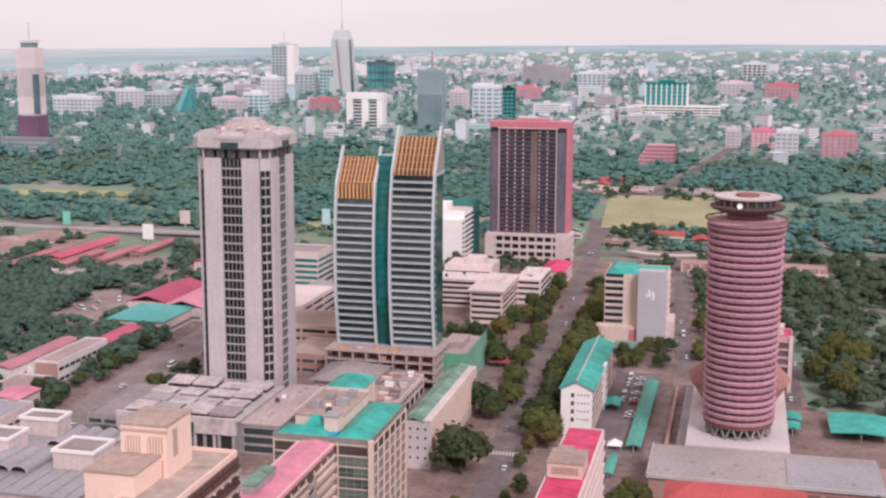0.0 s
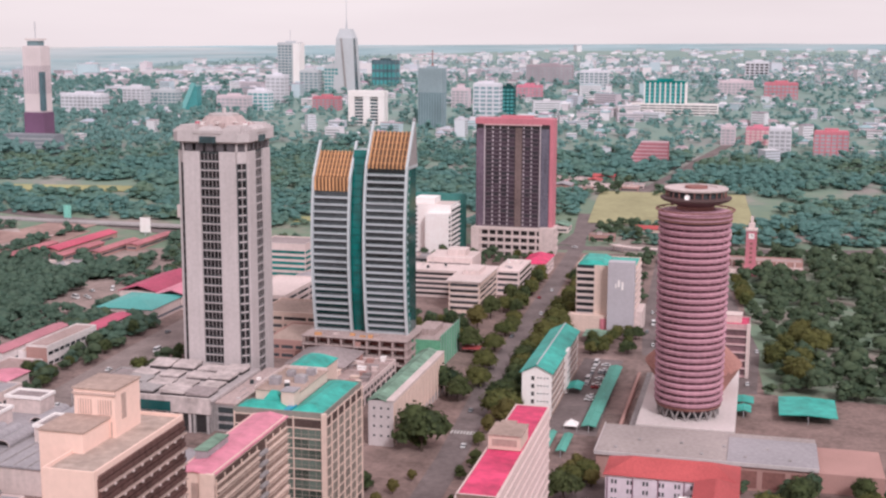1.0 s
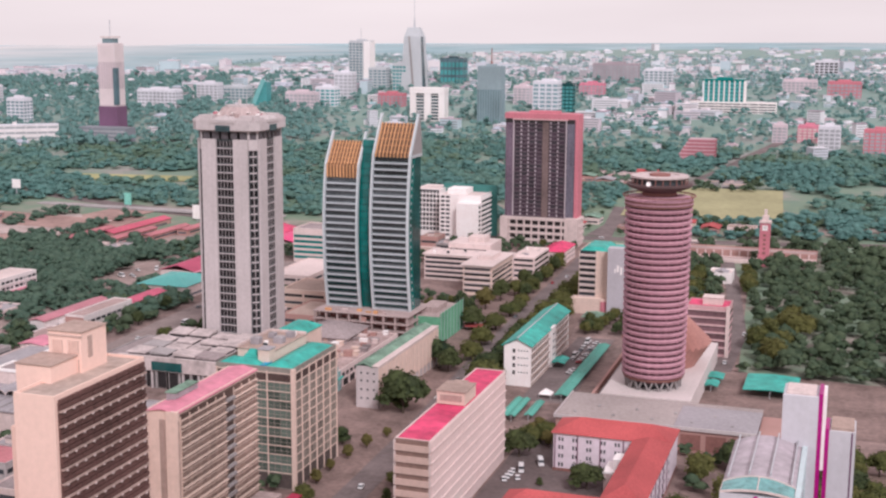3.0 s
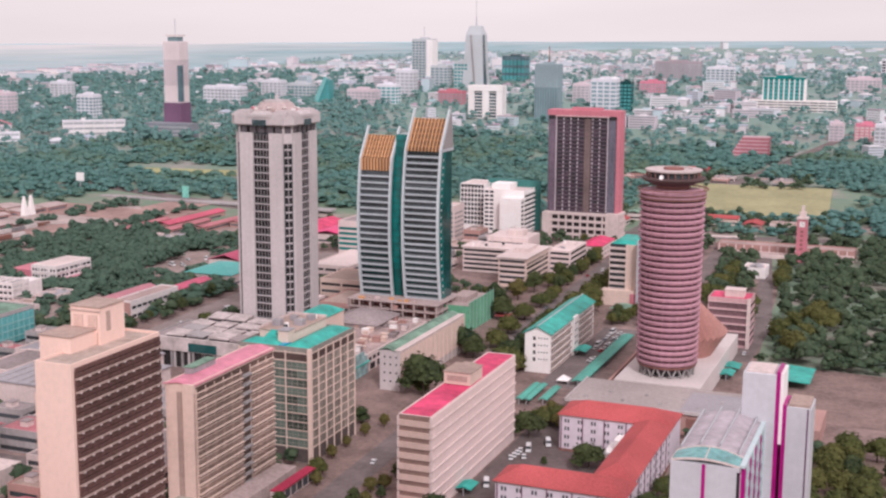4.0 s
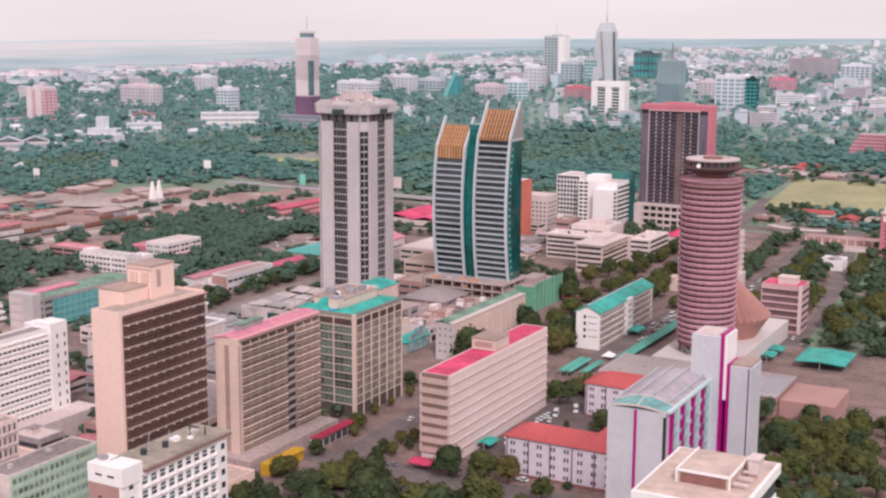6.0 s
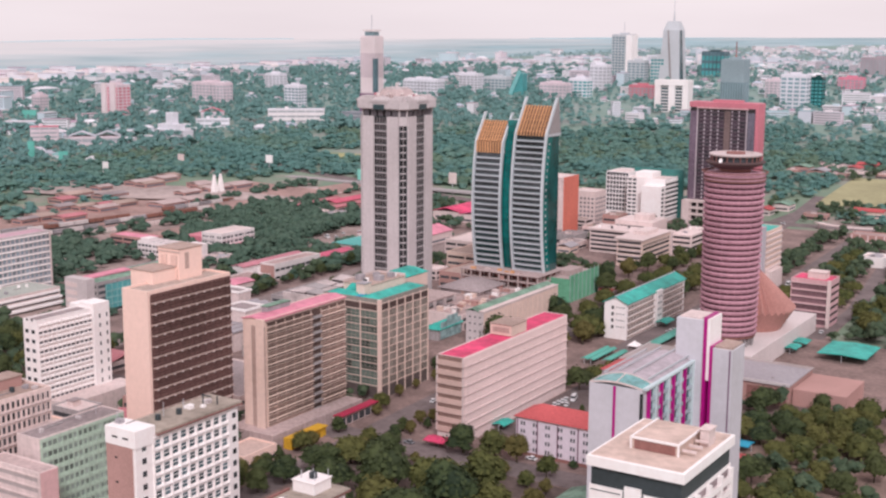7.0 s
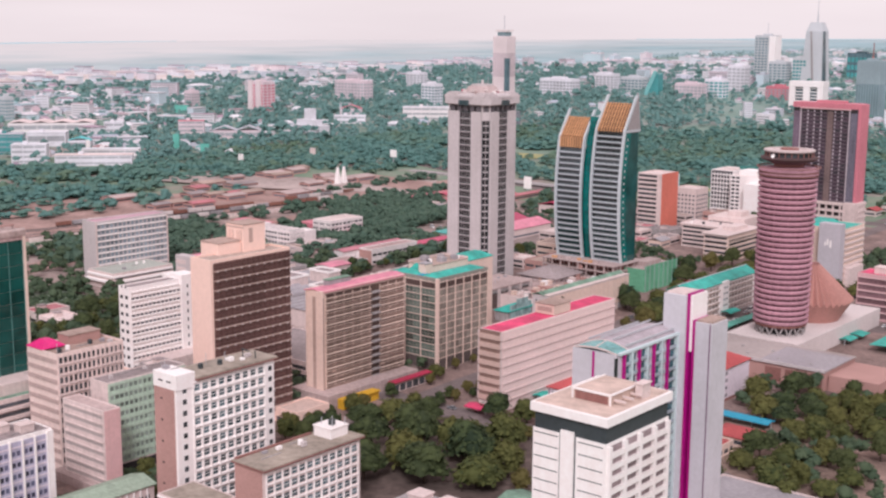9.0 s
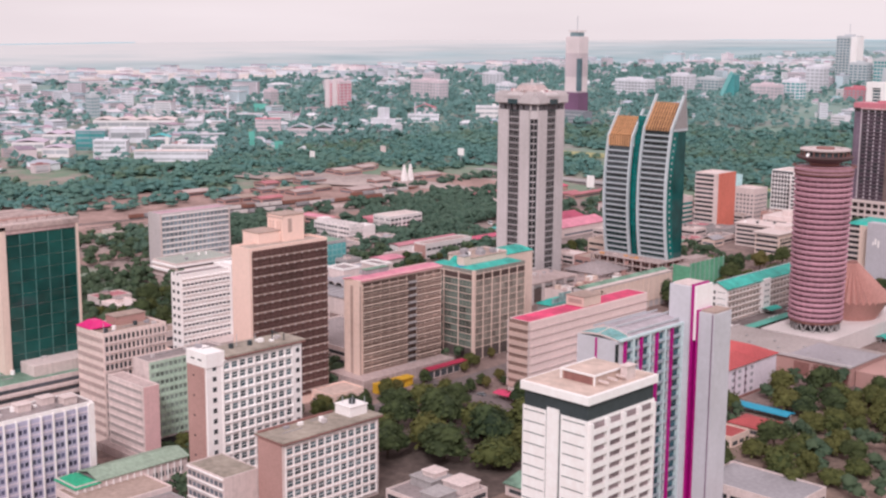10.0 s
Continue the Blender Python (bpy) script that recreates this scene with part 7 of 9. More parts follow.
b = flat("low_shop", -200, 190, -135, 225, 11, CREAM, mat("peach_roof", (0.50, 0.37, 0.32), 0.85, 0.25), "low peach shop block with flat roofs")
plant_box(b, 8, 14, 16, 24, 11, 16.5, CREAM, BEIGEROOF)
plant_box(b, 30, 8, 40, 20, 11, 14, CREAM, BEIGEROOF)
flat("low_shop", -106.4, 239, -93, 258, 6.5, CREAM, mat("peach_felt", (0.56, 0.41, 0.36), 0.85, 0.25), "low peach shop block at the slab's foot")
flat("low_shop", -70, 95, -45, 125, 9, PINKWALL, BEIGEROOF, "pinkish low shop block")
b = flat("white_stepped_house", 6, 178, 30, 204, 7.4, WHITE2, GREYROOF, "white stepped low building with roof terraces")
for k, (x0, y0, x1, y1, z) in enumerate(((2, 10, 12, 20, 11), (5, 13, 11, 19, 13), (14, 3, 22, 12, 10.2), (13, 15, 22, 24, 10.8))):
    part("roof_terrace", Mesh().box(x0, y0, 7.0, x1, y1, z - 0.5).box(x0 - 0.4, y0 - 0.4, z - 0.5, x1 + 0.4, y1 + 0.4, z, 0.08), WHITE2 if k % 2 else CONCRETE2, b)
flat("long_low_hall", 74, 268, 112, 292, 6, WHITE2, METALROOF, "long low hall with a pale metal roof")
slab("yard", [(26, 205), (130, 205), (130, 430), (60, 430), (26, 330)], 0.12, mat("brown_earth", (0.27, 0.185, 0.155), 0.95, 0.3, 0.3, 0.05), "brown earth yard under trees")
flat("garden_house", 40, 318, 58, 332, 5, CREAM2, REDTILE, "small garden house with a red roof")
shed("garden_house", 46, 336, 62, 350, 4, 2.5, CREAM2, REDTILE, "garden house with a red tiled roof", hip=True)
MUTED = mat("faded_red_roof", (0.46, 0.17, 0.19), 0.7, 0.25)
for i in range(5):
    x, y = (-505, -492, -470, -452, -440)[i], (770, 812, 778, 800, 836)[i]
    shed("platform_roof", x, y, x + 9, y + 62, 4.5, 1.4, BRICK, MUTED, "long low railway platform roof")
RAILBED = mat("pinkish_rail_bed", (0.36, 0.235, 0.21), 0.95, 0.3, 0.2, 0.03)
strip("rail_yard", [(-640, 250), (-600, 413), (-578, 598), (-556, 851), (-545, 930)], 60, RAILBED, "pinkish-brown railway embankment", 0.3, "railway")
DRYGRASS = mat("pale_dry_grass", (0.36, 0.345, 0.17), 0.95, 0.25, 0.1, 0.02)
strip("meadow", [(-725, 1095), (-655, 1112), (-585, 1128)], 58, DRYGRASS, "dry olive meadow in the park", 0.4, "field")
strip("meadow", [(-365, 1005), (-295, 1015)], 34, DRYGRASS, "dry olive meadow in the park", 0.4, "field")
strip("rail_yard", [(-720, 380), (-690, 560), (-660, 700), (-640, 880)], 215, RAILBED, "dusty brown goods yard with sheds", 0.25, "railway")
strip("rail_yard", [(-470, 330), (-500, 480), (-505, 640), (-520, 900)], 26, RAILBED, "dusty brown railway sidings", 0.3, "railway")
for k in (-18, -12, 4, 14):
    strip("rail_line", [(-600 + k, 413), (-578 + k, 598), (-556 + k, 851)], 1.6, CHARCOAL, "dark railway track", 0.5, "railway")
WAGON = [mat("rust_wagon", (0.24, 0.11, 0.085), 0.8, 0.3), mat("grey_wagon", (0.30, 0.28, 0.29), 0.7, 0.3), mat("pale_wagon", (0.60, 0.54, 0.53), 0.7, 0.2)]


def wagon(x, y, turn, paint, label):
    b = thing("rail_wagon", x, y, 0.6, label, "wagon", "wagons on the sidings", turn)
    part("body", Mesh().box(-1.4, -6.5, 1.0, 1.4, 6.5, 3.6, 0.3), paint, b)
    part("underframe", Mesh().box(-1.1, -6.2, 0.3, 1.1, 6.2, 1.0), CHARCOAL, b)
    part("roof", Mesh().box(-1.3, -6.6, 3.6, 1.3, 6.6, 3.9, 0.1), paint, b)


yard = random.Random(21)
for k, y0, count in ((-18, 470, 9), (-12, 560, 7), (4, 620, 8), (14, 520, 6), (-18, 700, 6)):
    for i in range(count):
        y = y0 + i * 14.2
        x = -600 + k + (y - 413) * 22 / 185 if y < 598 else -578 + k + (y - 598) * 22 / 253
        tone = yard.randrange(3)
        wagon(x, y, -6, WAGON[tone], ("rust-brown goods wagon on the track", "grey goods wagon on the track", "pale goods wagon on the track")[tone])
w = thing("embankment_wall", 0, 0, 0, "low pale concrete wall along the railway", "wall")
for i in range(22):
    y0 = 410 + i * 21
    x0 = -566 + (y0 - 410) * 0.09
    part("panel", Mesh().prism([(x0, y0), (x0 + 1.2, y0), (x0 + 3.0, y0 + 20), (x0 + 1.8, y0 + 20)], 0, 3.2), WHITE2 if i % 3 else PINKWALL, w)
shed("station_roof", -488, 796, -474, 884, 5.5, 2.2, BRICK, mat("weathered_crimson", (0.56, 0.10, 0.16), 0.6, 0.25), "long railway shed with a weathered crimson roof")
b = thing("highway_bridge", -640, 925, 0, "grey concrete highway viaduct among trees", "bridge")
part("deck", Mesh().box(0, 0, 4, 250, 12, 5.6, 0.1), CONCRETE2, b)
for i in range(9):
    part("pier", Mesh().box(10 + i * 28, 3, -2, 13 + i * 28, 9, 4), CONCRETE2, b)


def billboard(x, y, w, h, foot, color, label):
    b = thing("billboard", x, y, lie(x, y) - 0.5, label, "billboard")
    part("panel", Mesh().box(-w / 2, -0.4, foot, w / 2, 0.4, foot + h), color, b)
    part("post", Mesh().box(-0.4, -0.3, 0, 0.4, 0.3, foot), STEEL, b)
    part("border", Mesh().box(-w / 2 - 0.2, -0.3, foot - 0.3, w / 2 + 0.2, 0.3, foot), STEEL, b)


billboard(-551, 939, 7, 11, 3, mat("mint_panel", (0.25, 0.62, 0.52), 0.6, 0.3), "tall mint-green roadside billboard")
billboard(-456, 898, 9, 12, 3, WHITE, "white and grey roadside billboard")
billboard(-335, 979, 7, 13, 7, mat("pale_blue_panel", (0.45, 0.62, 0.66), 0.6, 0.4), "tall pale blue roadside billboard")
billboard(-666, 931, 9, 8, 13, WHITE, "white billboard on a tall post")
billboard(-456, 966, 9, 11, 4, WHITE2, "pale roadside billboard on a post")
billboard(-799, 823, 8, 14, 1, WHITE, "tall white billboard among trees")
billboard(-796, 932, 9, 10, 2, PINKWALL, "pale pink billboard among trees")
for k in range(30):
    pick = random.Random(900 + k)
    x, y = pick.uniform(-740, -600), pick.uniform(560, 840)
    if abs(x + 580 - (y - 598) * 0.087) > 40:
        shed("brown_shed", x, y, x + pick.uniform(10, 22), y + pick.uniform(14, 30), 4.5, 1.6, BRICK, pick.choice((RAW, RAW, BEIGEROOF, GREYROOF, MUTED)), "low brown shed beside the railway")
for y in (803, 812):
    b = thing("white_spire", -627, y, 0, "tapering white concrete monument spire", "monument")
    part("spire", Mesh().prism([(-3, -3), (3, -3), (3, 3), (-3, 3)], 0, 20, [(-0.8, -0.8), (0.8, -0.8), (0.8, 0.8), (-0.8, 0.8)]), WHITE, b)

# ---- far landmarks ----


def far_tower(name, x, y, w, d, top, wall, glass_mat, label, floors=12, cols=5, base=None, proud=0.5):
    """A far tower with piers, bands and panes on its two seen faces."""
    z = (lie(x, y) if base is None else base) - 4
    # Far copies of glass and walls carry haze in their paler colours.
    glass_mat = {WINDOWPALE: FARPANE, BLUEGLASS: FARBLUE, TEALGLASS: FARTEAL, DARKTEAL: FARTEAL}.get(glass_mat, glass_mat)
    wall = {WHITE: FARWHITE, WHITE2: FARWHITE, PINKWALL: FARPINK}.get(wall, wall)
    floors = floors if floors < 4 else max(3, round(floors * 0.8))
    if len(label.split()) < 4:
        label += " beyond the park"
    b = thing(name, x - w / 2, y - d / 2, z, label, "tower")
    H = top - z
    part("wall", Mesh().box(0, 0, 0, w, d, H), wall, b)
    part("roof", Mesh().box(1, 1, H, w - 1, d - 1, H + 1.2).box(w * 0.3, d * 0.3, H + 1.2, w * 0.7, d * 0.7, H + 4), wall, b)
    for face, length in (("S", w), ("E", d)):
        n = cols if face == "S" else max(2, round(cols * d / w))
        window_rows(b, face, w, d, [u + 0.12 * length / n for u in rng(0, length, n)], [6 + (H - 8) / floors * i for i in range(floors)], length / n * 0.76, (H - 8) / floors * 0.62, glass_mat)
        bars("pier", b, face, w, d, [u - 0.06 * length / n for u in rng(0, length, n)][1:], [3], length / n * 0.12, proud, H - 4, wall)
    return b, H


# Pale bluish copies of nearer paints and glass, with haze put into them.
FARWHITE = mat("hazed_white_wall", (0.699, 0.677, 0.724), 0.8, 0.14, streak=0.4)
FARPINK = mat("hazed_pink_wall", (0.661, 0.547, 0.586), 0.8, 0.14, streak=0.4)
FARTEAL = mat("hazed_teal_panes", (0.09, 0.33, 0.335), 0.25, 0.25, each=0.3)
FARPANE = mat("hazed_pale_panes", (0.40, 0.40, 0.43), 0.3, 0.2, each=0.3)
FARBLUE = mat("hazed_blue_panes", (0.22, 0.31, 0.34), 0.2, 0.2, each=0.4)
PALEPINK = mat("pale_pink_tower", (0.74, 0.63, 0.64), 0.8, 0.1)
PLUM = mat("plum_stone", (0.185, 0.095, 0.165), 0.7, 0.15)
GREYTOWER = mat("grey_tower_cladding", (0.52, 0.53, 0.555), 0.6, 0.1)
b, H = far_tower("prism_tower", -832, 1352, 25, 21, 147, PALEPINK, mat("rose_window", (0.55, 0.45, 0.48), 0.3, 0.2), "tall pale pink tower with plum base and glazed crown", 2, 7, 34, 0.3)
part("plum_base", Mesh().box(-1, -1, -9, 26, 22, 38), PLUM, b)
pd = part("podium", Mesh().box(-16, -24, -9, 52, -1.2, 13, 0.1), mat("slate_podium", (0.25, 0.26, 0.29), 0.7, 0.2, streak=0.4), b)
for i in range(3):
    part("window_strip", Mesh().box(-15, -24.15, -3 + i * 5, 51, -23.95, -0.6 + i * 5), FARPANE, pd)
part("corner_glass", Mesh().box(21.5, -0.6, 40, 25.6, 7, H - 30), BLUEGLASS, b)
part("glazed_crown", Mesh().box(5, 4, H, 20, 17, H + 7), FARBLUE, b)
part("crown_slab", Mesh().box(3, 2, H + 8, 22, 19, H + 9.5), WHITE2, b)
part("mast", Mesh().box(12.1, 10.1, H + 9, 12.9, 10.9, H + 30), STEEL, b)

b = thing("spire_tower", -680, 2085, 60, "faceted grey tower tapering to a blunt top with a tall spire", "tower")
p0 = [(-21, -18), (20, -18), (20, 18), (-21, 18)]
part("shaft", Mesh().prism(p0, 0, 96, [(-16, -12), (15, -12), (15, 14), (-16, 14)]).prism([(-16, -12), (15, -12), (15, 14), (-16, 14)], 96, 112, [(-11, -6), (9, -6), (9, 10), (-11, 10)]), GREYTOWER, b)
part("crease", Mesh().prism([(2, -18.6), (6, -18.6), (6, -17), (2, -17)], 0, 96, [(-8, -12.6), (-5, -12.6), (-5, -11), (-8, -11)]), CONCRETE2, b)
part("crease", Mesh().prism([(20.1, -15), (20.6, -15), (20.6, 2), (20.1, 2)], 0, 96, [(15.1, -10), (15.6, -10), (15.6, 0), (15.1, 0)]), BLUEGLASS, b)
part("spire", Mesh().prism([(-2.5, 0), (0.5, 0), (0.5, 3), (-2.5, 3)], 112, 132, [(-1.4, 1), (-0.6, 1), (-0.6, 2), (-1.4, 2)]).box(-1.4, 1, 132, -0.7, 1.8, 170), GREYTOWER, b)
b, H = far_tower("grey_white_tower", -825, 2190, 42, 26, 146, GREYTOWER, BLUEGLASS, "grey-blue glass tower with a white end", 18, 6, 66)
part("white_end", Mesh().box(30, -1, 0, 43, 27, H), WHITE, b)
part("mast", Mesh().box(20, 12, H, 20.8, 12.8, H + 24), STEEL, b)
b, H = far_tower("teal_glass_block", -656, 2240, 46, 30, 115, BLUEGLASS, TEALGLASS, "teal glass office block with pale fins", 3, 6, 68)
b, H = far_tower("mast_tower", -422, 1690, 34, 28, 116, mat("blue_grey_cladding", (0.30, 0.37, 0.40), 0.6, 0.12, streak=0.3), BLUEGLASS, "grey-blue tower with vertical ribs and a mast", 1, 9, 32)
part("mast", Mesh().prism([(14, 12), (20, 12), (20, 18), (14, 18)], H, H + 8, [(16.6, 14.6), (17.4, 14.6), (17.4, 15.4), (16.6, 15.4)]).box(16.4, 14.4, H + 8, 17.6, 15.6, H + 26), TERRADARK, b)
b = thing("portal_building", -543, 1680, 30, "white portal-framed office building with glazed bays", "building")
part("frame", Mesh().box(0, 0, 0, 9, 20, 54).box(22, 0, -6, 32, 20, 50).box(44, 0, 0, 53, 20, 54).box(-0.4, -0.4, 46, 53.4, 20.4, 54.4), WHITE, b)
part("glazing", Mesh().box(9, 3, 0, 22, 18, 46).box(32, 3, 0, 44, 18, 46), BLUEGLASS, b)
for i in range(9):
    part("floor_band", Mesh().box(9, 2.4, 6 + i * 4.6, 44, 3.2, 7.4 + i * 4.6), WHITE, b)
b, H = far_tower("teal_fin_block", -116, 1925, 62, 30, 95, TEALGLASS, DARKTEAL, "teal glass office block with white fins and arched base", 10, 8, 46, 0.2)
bars("white_fin", b, "S", 62, 30, rng(0, 62, 8) + [61], [14], 1.6, 1.4, H - 16, WHITE)
bars("white_fin", b, "E", 62, 30, rng(0, 30, 4), [14], 1.6, 1.4, H - 16, WHITE)
flat("arcaded_base", -165, 1895, -36, 1914, 17, WHITE, WHITE2, "long white arcaded base building", cols=10)
b = thing("stepped_red_block", -128, 1446, 12, "stepped red-brown terraced building", "building")
for i in range(7):
    part("terrace", Mesh().box(4 + i * 2.6, i * 0.8, i * 4.2, 52, 22, i * 4.2 + 2.9, 0.1), mat("red_terrace", (0.42, 0.16, 0.19), 0.8, 0.2), b)
    part("window_strip", Mesh().box(5 + i * 2.6, i * 0.8 + 0.8, i * 4.2 + 2.9, 51, 21, i * 4.2 + 4.2), mat("pale_rose_glazing", (0.56, 0.38, 0.41), 0.5, 0.2), b)
b = thing("wedge_building", -838, 1752, 42, "teal glass wedge building with a slanting beam", "building")
part("wedge", Mesh().quad((0, 0, 0), (28, 0, 0), (28, 0, 42), (22, 0, 44)).quad((28, 0, 0), (28, 16, 0), (28, 16, 42), (28, 0, 42)).quad((0, 0, 0), (22, 0, 44), (22, 16, 44), (0, 16, 0)).quad((22, 0, 44), (28, 0, 42), (28, 16, 42), (22, 16, 44)), FARTEAL, b)
part("beam", Mesh().quad((-4, -1, 0), (5, -1, 0), (26, -1, 46), (20, -1, 48)).quad((5, -1, 0), (5, 3, 0), (26, 3, 46), (26, -1, 46)), mat("pale_teal_beam", (0.22, 0.50, 0.50), 0.4, 0.1), b)
b, H = far_tower("pink_twin_block", -1189, 1205, 36, 24, 75, PINKWALL, SALMON, "pink twin-shaft apartment tower", 11, 4, 30)
part("shaft", Mesh().box(4, -3, 0, 13, 0, H + 3).box(22, -3, 0, 31, 0, H + 3), PALEPINK, b)
far_tower("pink_wide_block", -1170, 1390, 66, 22, 72, PINKWALL, WINDOWPALE, "wide pale pink apartment block", 8, 9, 38)
far_tower("grey_pair_block", -1022, 1415, 28, 20, 71, WHITE2, BLUEGLASS, "white and grey office tower", 9, 4, 34)
far_tower("white_far_block", -1207, 1590, 33, 20, 79, WHITE, WINDOWPALE, "white office block far behind the trees", 7, 4, 50)
far_tower("pale_far_block", -1289, 1150, 18, 16, 59, PINKWALL, WINDOWPALE, "small pale pink tower", 6, 3, 33)
far_tower("blue_far_block", -1355, 870, 16, 14, 58, GREYTOWER, BLUEGLASS, "slim blue glass tower", 8, 3, 25)
b = thing("stepped_white_hall", -1000, 1094, 14, "stepped white modernist hall with a central tower", "building")
part("hall", Mesh().box(0, 0, 0, 52, 18, 13, 0.1).box(4, 2, 13, 40, 16, 20, 0.1).box(17, 4, 20, 30, 14, 35, 0.1), FARWHITE, b)
for i in range(3):
    part("window_strip", Mesh().box(1, -0.15, 2 + i * 4, 51, 0.05, 4 + i * 4), FARPANE, b)


def far_hall(name, x0, y0, x1, y1, deep, top, wall, roof, label, rows=1, rise=0.0, bays=6, glass_mat=None):
    """A long low building whose front runs from one point to another, with window strips, piers and a flat or ridged roof."""
    z, w, turn = lie(x0, y0) - 1, math.hypot(x1 - x0, y1 - y0), math.degrees(math.atan2(y1 - y0, x1 - x0))
    b = thing(name, x0, y0, z, label, "building", turn=turn)
    h = top - z - rise
    part("wall", Mesh().box(0, 0, 0, w, deep, h), wall, b)
    if rise:
        spans = max(1, round(w / 26))
        sheet = Mesh()
        for k in range(spans):
            sheet.gable(w / spans * k, 0, w / spans * (k + 1), deep, h, h + rise, 0.3)
        part("roof", sheet, roof, b)
    else:
        part("roof", Mesh().box(-0.5, -0.5, h, w + 0.5, deep + 0.5, h + 0.8, 0.1), roof, b)
        part("roof_house", Mesh().box(w * 0.3, deep * 0.35, h + 0.8, w * 0.3 + 5, deep * 0.35 + 6, h + 3.6), wall, b)
    for k in range(rows):
        part("window_strip", Mesh().box(1.2, -0.12, h * (k + 0.42) / rows, w - 1.2, 0.05, h * (k + 0.78) / rows), glass_mat or FARPANE, b)
    bays = max(2, bays // 2)
    for k in range(bays + 1):
        part("pier", Mesh().box((w - 0.9) * k / bays, -0.35, 0, (w - 0.9) * k / bays + 0.9, 0.05, h - 0.2), wall, b)
    return b


HALLWALL = mat("pale_hall_wall", (0.756, 0.697, 0.704), 0.8, 0.12, streak=0.4)
LILACROOF = mat("faded_lilac_sheet", (0.58, 0.47, 0.56), 0.7, 0.2)
PINKROOF = mat("faded_pink_sheet", (0.74, 0.60, 0.59), 0.7, 0.2)
SLATEROOF = mat("pale_slate_sheet", (0.50, 0.50, 0.55), 0.7, 0.2)
NETFAR = mat("bright_green_netting", (0.14, 0.44, 0.37), 0.8, 0.2)
far_hall("works_hall", -1249, 807, -1178, 893, 46, 33, HALLWALL, PINKROOF, "long pale pink works hall beyond the trees", 1, 3.0, 12)
far_hall("white_depot", -1121, 755, -1090, 790, 30, 28, FARWHITE, FARWHITE, "plain white depot box beyond the trees", 1, 0, 4)
far_hall("glass_showroom", -1081, 684, -1058, 710, 24, 33, FARTEAL, SLATEROOF, "dark teal glass showroom beside warehouses", 4, 0, 5, FARBLUE)
far_hall("warehouse", -1167, 686, -1138, 718, 40, 26, HALLWALL, LILACROOF, "warehouse with ridged lilac metal roofs", 1, 3.0, 6)
far_hall("warehouse", -1120, 620, -1096, 650, 40, 23, HALLWALL, LILACROOF, "warehouse with ridged lilac metal roofs", 1, 3.0, 6)
far_hall("warehouse", -1049, 621, -1028, 644, 34, 21, HALLWALL, LILACROOF, "warehouse with ridged lilac metal roofs", 1, 2.5, 5)
far_hall("white_office", -997, 658, -971, 686, 20, 28, FARWHITE, FARWHITE, "white office block at the edge of trees", 4, 0, 6)
far_hall("white_terrace", -949, 682, -892, 744, 16, 18, FARWHITE, PINKROOF, "long white terrace along the trees", 2, 0, 12)
far_hall("white_terrace", -975, 735, -930, 782, 15, 19, HALLWALL, FARWHITE, "long cream terrace behind another", 2, 0, 9)
far_hall("teal_roofed_hall", -1064, 776, -1046, 796, 20, 25, FARWHITE, mat("far_teal_sheet", (0.10, 0.50, 0.52), 0.6, 0.2), "white hall under a bright teal roof", 1, 4.0, 4)
far_hall("domed_school", -1170, 903, -1153, 922, 16, 30, FARWHITE, FARWHITE, "white school building with a pale roof", 2, 0, 4)
far_hall("long_grey_hall", -1023, 969, -979, 1014, 26, 30, FARPINK, SLATEROOF, "long hall with a pale grey sheet roof", 1, 6.0, 8)
far_hall("rose_flats", -1079, 957, -1056, 982, 16, 34, FARPINK, SALMON, "rose-coloured flats under repair among trees", 4, 0, 6)
far_hall("pale_flats", -1432, 964, -1420, 980, 14, 53, FARWHITE, FARWHITE, "pale flats beyond the works", 5, 0, 4)
far_hall("long_white_school", -1013, 1186, -978, 1215, 14, 33, FARWHITE, FARWHITE, "long low white building among trees", 2, 0, 8)
far_hall("brown_roofed_hall", -1061, 1247, -1036, 1268, 20, 44, FARPINK, SALMON, "hall with a dull red pitched roof", 1, 6.0, 4)
far_hall("pink_white_terrace", -958, 1274, -895, 1323, 18, 44, HALLWALL, FARWHITE, "long pale pink terrace of flats among trees", 3, 0, 12)
for x0, y0, x1, y1, top in ((-964, 858, -959, 863, 30), (-916, 861, -909, 868, 21), (-1259, 1092, -1246, 1106, 41)):
    b = thing("building_site", x0, y0, lie(x0, y0) - 1, "unfinished block wrapped in bright green netting", "building site", turn=48)
    w, h = math.hypot(x1 - x0, y1 - y0), top - lie(x0, y0)
    part("floors", Mesh().box(0.4, 0.4, 0, w - 0.4, 9.6, h), CONCRETE2, b)
    part("net", Mesh().box(0, -0.2, 0, w, 0.2, h + 1).box(w - 0.2, 0.2, 0, w + 0.2, 10, h + 1), NETFAR, b)
b = thing("water_tower", -1206, 1004, lie(-1206, 1004) - 1, "white ball-topped water tower", "water tower")
part("shaft", Mesh().lathe([(1.6, 0), (1.1, 30)], 12), FARWHITE, b)
part("tank", Mesh().lathe([(0.2, 28), (3.2, 29.5), (4.4, 33), (3.4, 36.2), (0.2, 37.6)], 14), FARWHITE, b, smooth=True)
billboard(-1006, 765, 7, 14, 4, WHITE, "tall white billboard beside the halls")
far_tower("white_wide_block", -950, 1665, 68, 22, 74, WHITE, WINDOWPALE, "wide white apartment block", 6, 10, 44)
far_tower("white_pair_block", -915, 1760, 38, 20, 81, WHITE2, WINDOWPALE, "white office block", 7, 5, 50)
